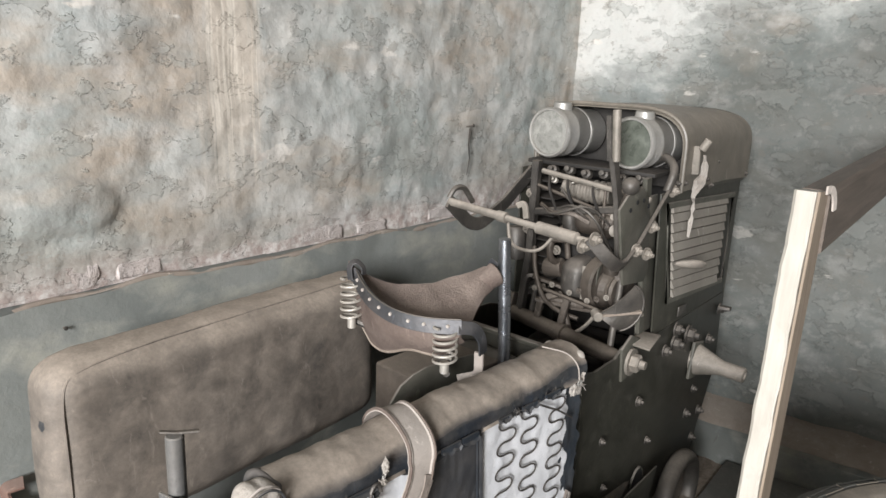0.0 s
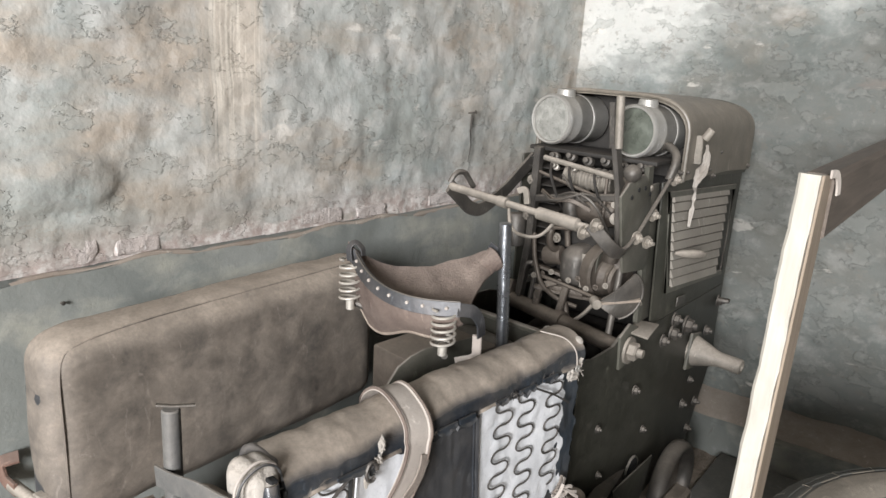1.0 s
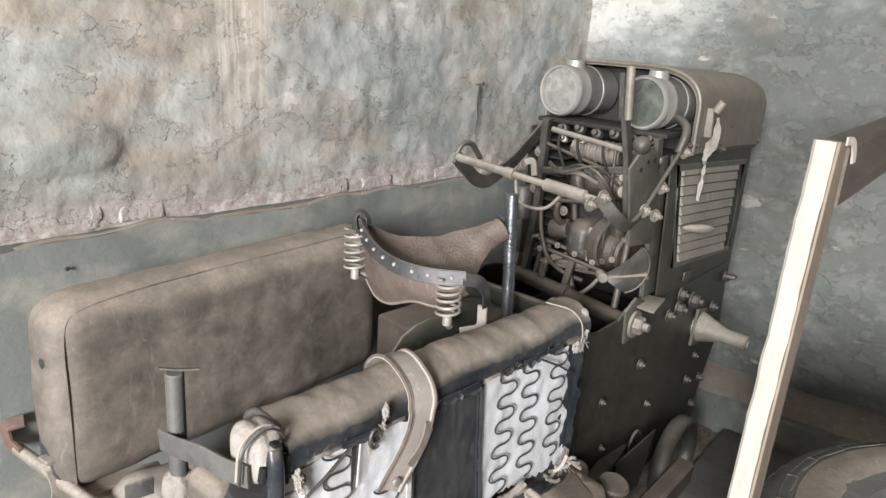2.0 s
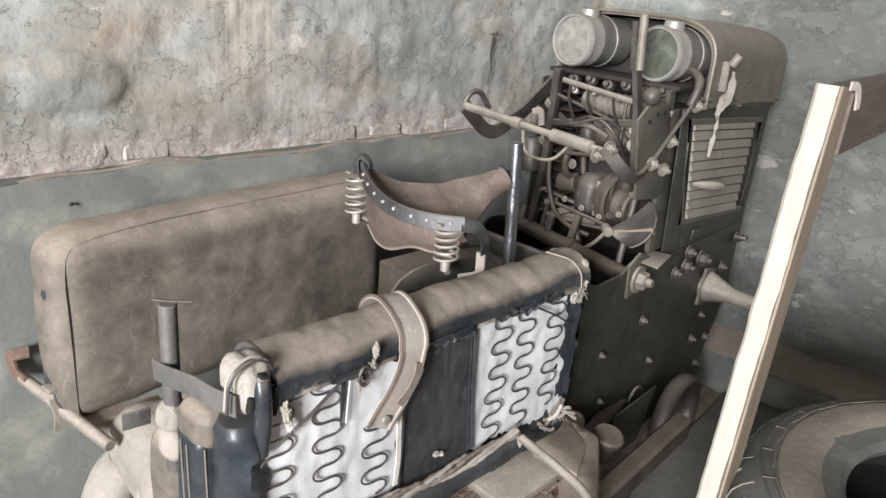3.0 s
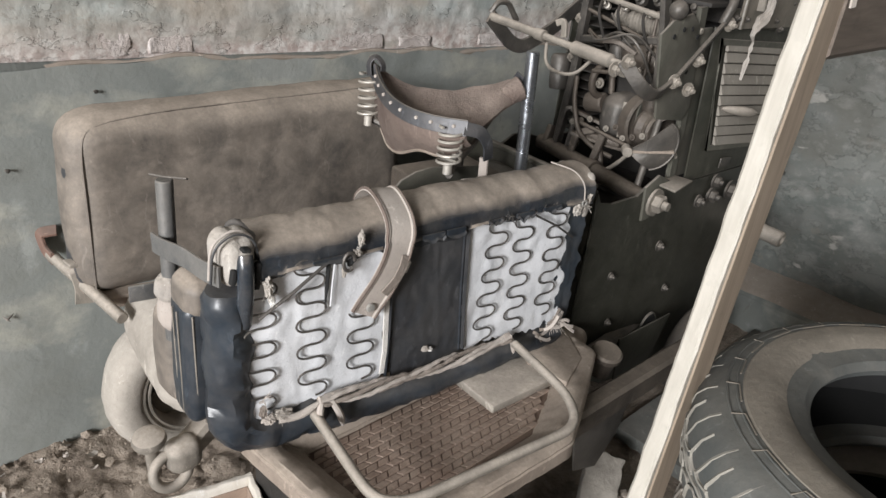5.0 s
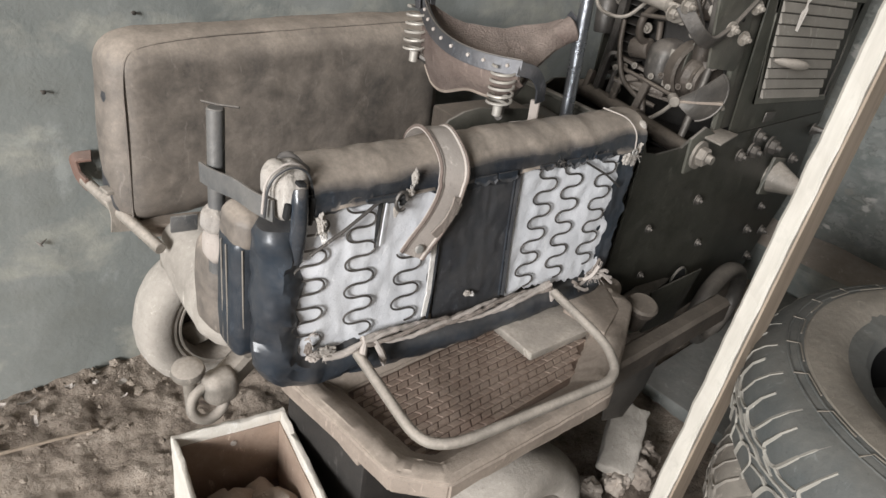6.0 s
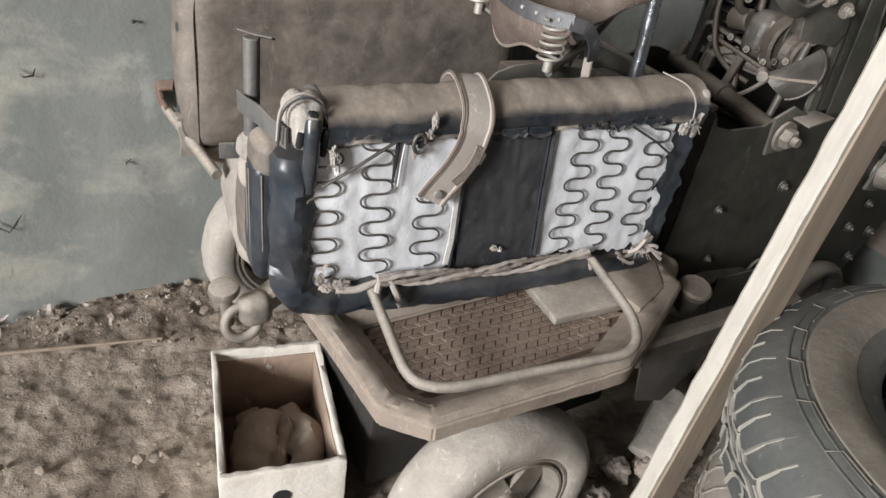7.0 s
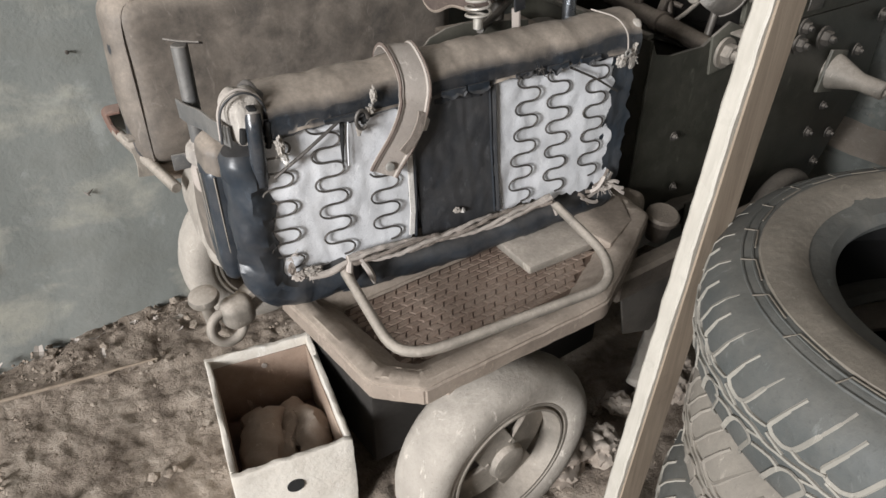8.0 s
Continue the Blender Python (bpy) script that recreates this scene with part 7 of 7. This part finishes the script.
car_tyre((TYRE_C[0] + 0.01, TYRE_C[1] - 0.01, 0.102), 0.368, 0.215, 0.205, M_TYRE_M, "dust-caked car tyre at the bottom of the stack", 4, M_TYRE_M)


# ---- cream post with its dark beam ----
def timber_frame():
    t = thing("timber_frame", (0.98, 0.21, 0.0), "leaning cream-coloured post joined to a dark weathered beam", "timber")
    a, b = Vector((0.972, 0.210, -0.005)), Vector((1.112, 0.205, 1.385))
    n = 90
    P = [a.lerp(b, i / n) for i in range(n + 1)]
    bm = sweep(P, [(-0.036, -0.014), (0.036, -0.014), (0.038, -0.010), (0.038, 0.010), (0.034, 0.014), (-0.034, 0.014), (-0.038, 0.010), (-0.038, -0.010)], up=(0, 1, 0))
    for v in bm.verts:
        v.co += Vector((fbm(v.co * 22, 4), fbm(v.co * 22 + Vector((3, 0, 0)), 4), 0)) * 0.0018
    part("post", bm, M_CREAM, t, "cream-painted splintered post", smooth=False)
    # thin tan strip darkens this face as if it lay in shade
    part("shade_side", sweep([a + Vector((0.003, -0.0165, 0)), b + Vector((0.003, -0.0165, 0.0))], rect(0.066, 0.004), up=(0, 1, 0)), M_TANWOOD_SHADE, t, "tan strip that paints shade on the post's side")
    part("beam", bar([(1.135, 0.205, 1.335), (2.90, 0.205, 1.335)], 0.045, 0.098), M_DARKWOOD, t, "dark weathered wooden beam")
    part("edge_strip", sweep([a + Vector((0.046, 0.012, 0)), b + Vector((0.046, 0.012, -0.12))], rect(0.016, 0.022), up=(0, 1, 0)), M_DARKWOOD, t, "dark strip along the post's far edge")
    part("cloth_scrap", sweep(rounded([(1.108, 0.184, 1.388), (1.128, 0.180, 1.388), (1.140, 0.178, 1.372), (1.142, 0.177, 1.356)], 0.01), rect(0.012, 0.003), up=(0, 1, 0)), M_STRAP, t, "scrap of pale cloth")


timber_frame()


# ---- rubble, sticks and wall marks ----
def clod(c, r, seed, mat, name, label, category):
    bm = bmesh.new()
    bmesh.ops.create_icosphere(bm, subdivisions=4, radius=1)
    for v in bm.verts:
        d = v.co.normalized()
        v.co = Vector((d.x * r[0], d.y * r[1], d.z * r[2])) * (1 + 0.35 * fbm(d * 1.8 + Vector((seed, 0, 0)), 3) + 0.07 * fbm(d * 6 + Vector((seed, 3, 0)), 2))
    bm.transform(pose(*c, 0, 0, seed * 40))
    return tagged(part(name, bm, mat), label, category)


clod((1.06, 0.44, 0.045), (0.085, 0.07, 0.055), 1, M_STONE, "broken_brick", "broken lump of brick beside the small wheel", "rubble")
clod((1.16, 0.40, 0.035), (0.05, 0.05, 0.04), 2, M_STONE, "broken_brick", "crumbled brown clod on the floor", "rubble")
for q, (c, r) in enumerate((((1.38, 0.44, 0.03), (0.040, 0.034, 0.030)), ((1.45, 0.42, 0.035), (0.045, 0.038, 0.034)), ((1.30, 0.47, 0.025), (0.034, 0.030, 0.026)), ((1.52, 0.45, 0.03), (0.038, 0.040, 0.032)))):
    clod(c, r, 5 + q, M_STONE, "broken_brick", "crumbled brown lump of brick under the chassis beam", "rubble")
bm = block((1.47, 0.50, 0.075), (0.22, 0.10, 0.035), (12, -14, 28), 0.006)
bmesh.ops.subdivide_edges(bm, edges=[e for e in bm.edges if e.calc_length() > 0.05], cuts=8, use_grid_fill=True)
for v in bm.verts:
    v.co += Vector((fbm(v.co * 30, 2), fbm(v.co * 30 + Vector((3, 0, 0)), 2), fbm(v.co * 30 + Vector((0, 3, 0)), 2))) * 0.006
tagged(part("stone_slab", bm, M_TYRE_D), "pale broken slab leaning on brick rubble under the chassis", "slab")


def rubble():
    rnd = random.Random(11)
    bm = bmesh.new()
    for k in range(700):
        if k < 300:
            x, y = rnd.uniform(-0.1, 0.75), WALL_Y - 0.03 - abs(rnd.gauss(0, 0.11))
        else:
            x, y = rnd.uniform(-0.2, 1.3), rnd.uniform(0.4, 1.5)
        r = rnd.uniform(0.002, 0.006) if rnd.random() < 0.9 else rnd.uniform(0.007, 0.014)
        q = bmesh.ops.create_icosphere(bm, subdivisions=1, radius=r)
        z0 = 0.028 if y > WALL_Y - 0.2 else 0.004
        for v in q["verts"]:
            v.co = Vector((v.co.x * rnd.uniform(0.5, 1.6), v.co.y * rnd.uniform(0.5, 1.6), v.co.z * rnd.uniform(0.4, 1.1)))
            v.co += Vector((x, y, z0 + r * 0.2))
    tagged(part("rubble", bm, M_EARTH, None, smooth=False), "small clods and crumbs scattered on the earth floor", "rubble", kind="stuff")
    bm = bmesh.new()
    for k in range(16):
        x, y = rnd.uniform(0.0, 0.66), WALL_Y - 0.05 - abs(rnd.gauss(0, 0.09))
        s = rnd.uniform(0.008, 0.024)
        M = pose(x, y, 0.040, rnd.uniform(-35, 35), rnd.uniform(-35, 35), rnd.uniform(0, 360))
        curl = rnd.uniform(0.2, 0.7)
        grid = [[M @ Vector((s * a + 0.2 * s * fbm(Vector((a, b, k)), 2), 0.55 * s * b * (1 - 0.35 * a * a), curl * s * (a * a + 0.4 * b * b))) for b in (-1, 0, 1)] for a in (-1, -0.4, 0.3, 1)]
        sheets = [[[bm.verts.new(p + Vector((0, 0, d))) for p in row] for row in grid] for d in (0.0, 0.0012)]
        for g in sheets:
            for a, b in zip(g, g[1:]):
                for q in range(2):
                    bm.faces.new((a[q], a[q + 1], b[q + 1], b[q]))
    tagged(part("litter", bm, M_STRAP, None, smooth=False), "pale flakes and dry scraps along the wall's foot", "litter", kind="stuff")


rubble()


def stick():
    pts = [(0.00, 1.384, 0.040), (0.20, 1.343, 0.038), (0.42, 1.302, 0.034)]
    return tagged(part("stick", sweep(pts, circle(0.0065, 8), scales=[0.8, 0.7, 0.5]), M_TANWOOD_SHADE), "thin dry stick lying on the earth", "stick")


stick()


def wall_step(name, prof, mat, label, seed):
    """A low step along the foot of the east wall; prof: (distance from the wall, height)."""
    bm = bmesh.new()
    n = 90
    rings = []
    for i in range(n + 1):
        y = -2.9 + 4.3 * i / n
        rings.append([bm.verts.new((WALL_X + 0.01 + x + 0.010 * fbm(Vector((x * 9 + seed, y * 5, z * 9)), 3), y, z + 0.008 * fbm(Vector((seed, y * 6, z * 5)), 3))) for x, z in prof])
    for a, b in zip(rings, rings[1:]):
        for j in range(len(prof)):
            bm.faces.new((a[j], a[(j + 1) % len(prof)], b[(j + 1) % len(prof)], b[j]))
    bm.faces.new(rings[0])
    bm.faces.new(rings[-1][::-1])
    return tagged(part(name, bm, mat), label, "step", kind="structure")


wall_step("wall_step", [(0, 0.165), (-0.16, 0.155), (-0.185, 0.13), (-0.19, -0.04), (0, -0.04)], M_DADO, "low grey-green plastered step along the wall's foot", 1)
wall_step("step_dirt", [(0, 0.205), (-0.10, 0.185), (-0.165, 0.165), (-0.185, 0.15), (0, 0.15)], M_STONE, "brown dirt heaped on the low step", 5)
slab = part("floor_slab", block((2.27, -0.55, 0.004), (0.97, 2.4, 0.05), (0, 0, 0), 0.006), M_SLAB)
tagged(slab, "grey-green cement slab along the wall's foot", "floor", kind="structure")


def wall_marks():
    bm = sweep([(2.135, WALL_Y - 0.022, 1.30), (2.13, WALL_Y - 0.022, 1.24), (2.142, WALL_Y - 0.020, 1.19), (2.132, WALL_Y - 0.018, 1.13)], circle(0.0034, 6), scales=[1.2, 1, 0.8, 0.5])
    lathe([(0.003, 0), (0.003, 0.03), (0.007, 0.032), (0, 0.034)], (2.13, WALL_Y - 0.01, 1.305), (0, -1, 0.2), 8, bm)
    tagged(part("nail_and_cord", bm, M_DSTEEL), "bent nail with a short dark cord in the plaster", "nail")
    for x, z in ((0.46, 0.80), (0.66, 0.955), (0.60, 0.62)):
        tagged(part("nail", lathe([(0.0026, -0.02), (0.0026, 0.006), (0.0052, 0.008), (0, 0.010)], (x, WALL_Y - 0.03, z), (0.1, -1, 0.1), 8), M_DSTEEL), "old nail head in the plaster", "nail")


wall_marks()


def flake_shadow(x, z, length, seed):
    """A dark curl that stands for the shadow of a flake peeling off the lower plaster."""
    rnd = random.Random(seed)
    pts = [Vector((x + length * f + 0.006 * rnd.uniform(-1, 1), WALL_Y - 0.030 - 0.012 * math.sin(math.pi * f), z - 0.5 * length * math.sin(math.pi * f) * rnd.uniform(0.6, 1.2))) for f in (0, 0.25, 0.5, 0.75, 1)]
    bm = sweep(pts, [(-0.003, 0), (0, 0.0012), (0.003, 0), (0, -0.0010)], up=(0, 1, 0), scales=[0.3, 1.0, 0.8, 1.1, 0.3])
    # dark steel colour gives the curl its shadow tone
    return tagged(part("flake_shadow", bm, M_DSTEEL), "dark curl standing for the shadow of a peeling plaster flake", "plaster flake")


for x, z, l, k in ((0.02, 0.36, 0.05, 1), (0.09, 0.33, 0.07, 2), (0.21, 0.70, 0.035, 4), (0.40, 0.45, 0.02, 5)):
    flake_shadow(x, z, l, k)
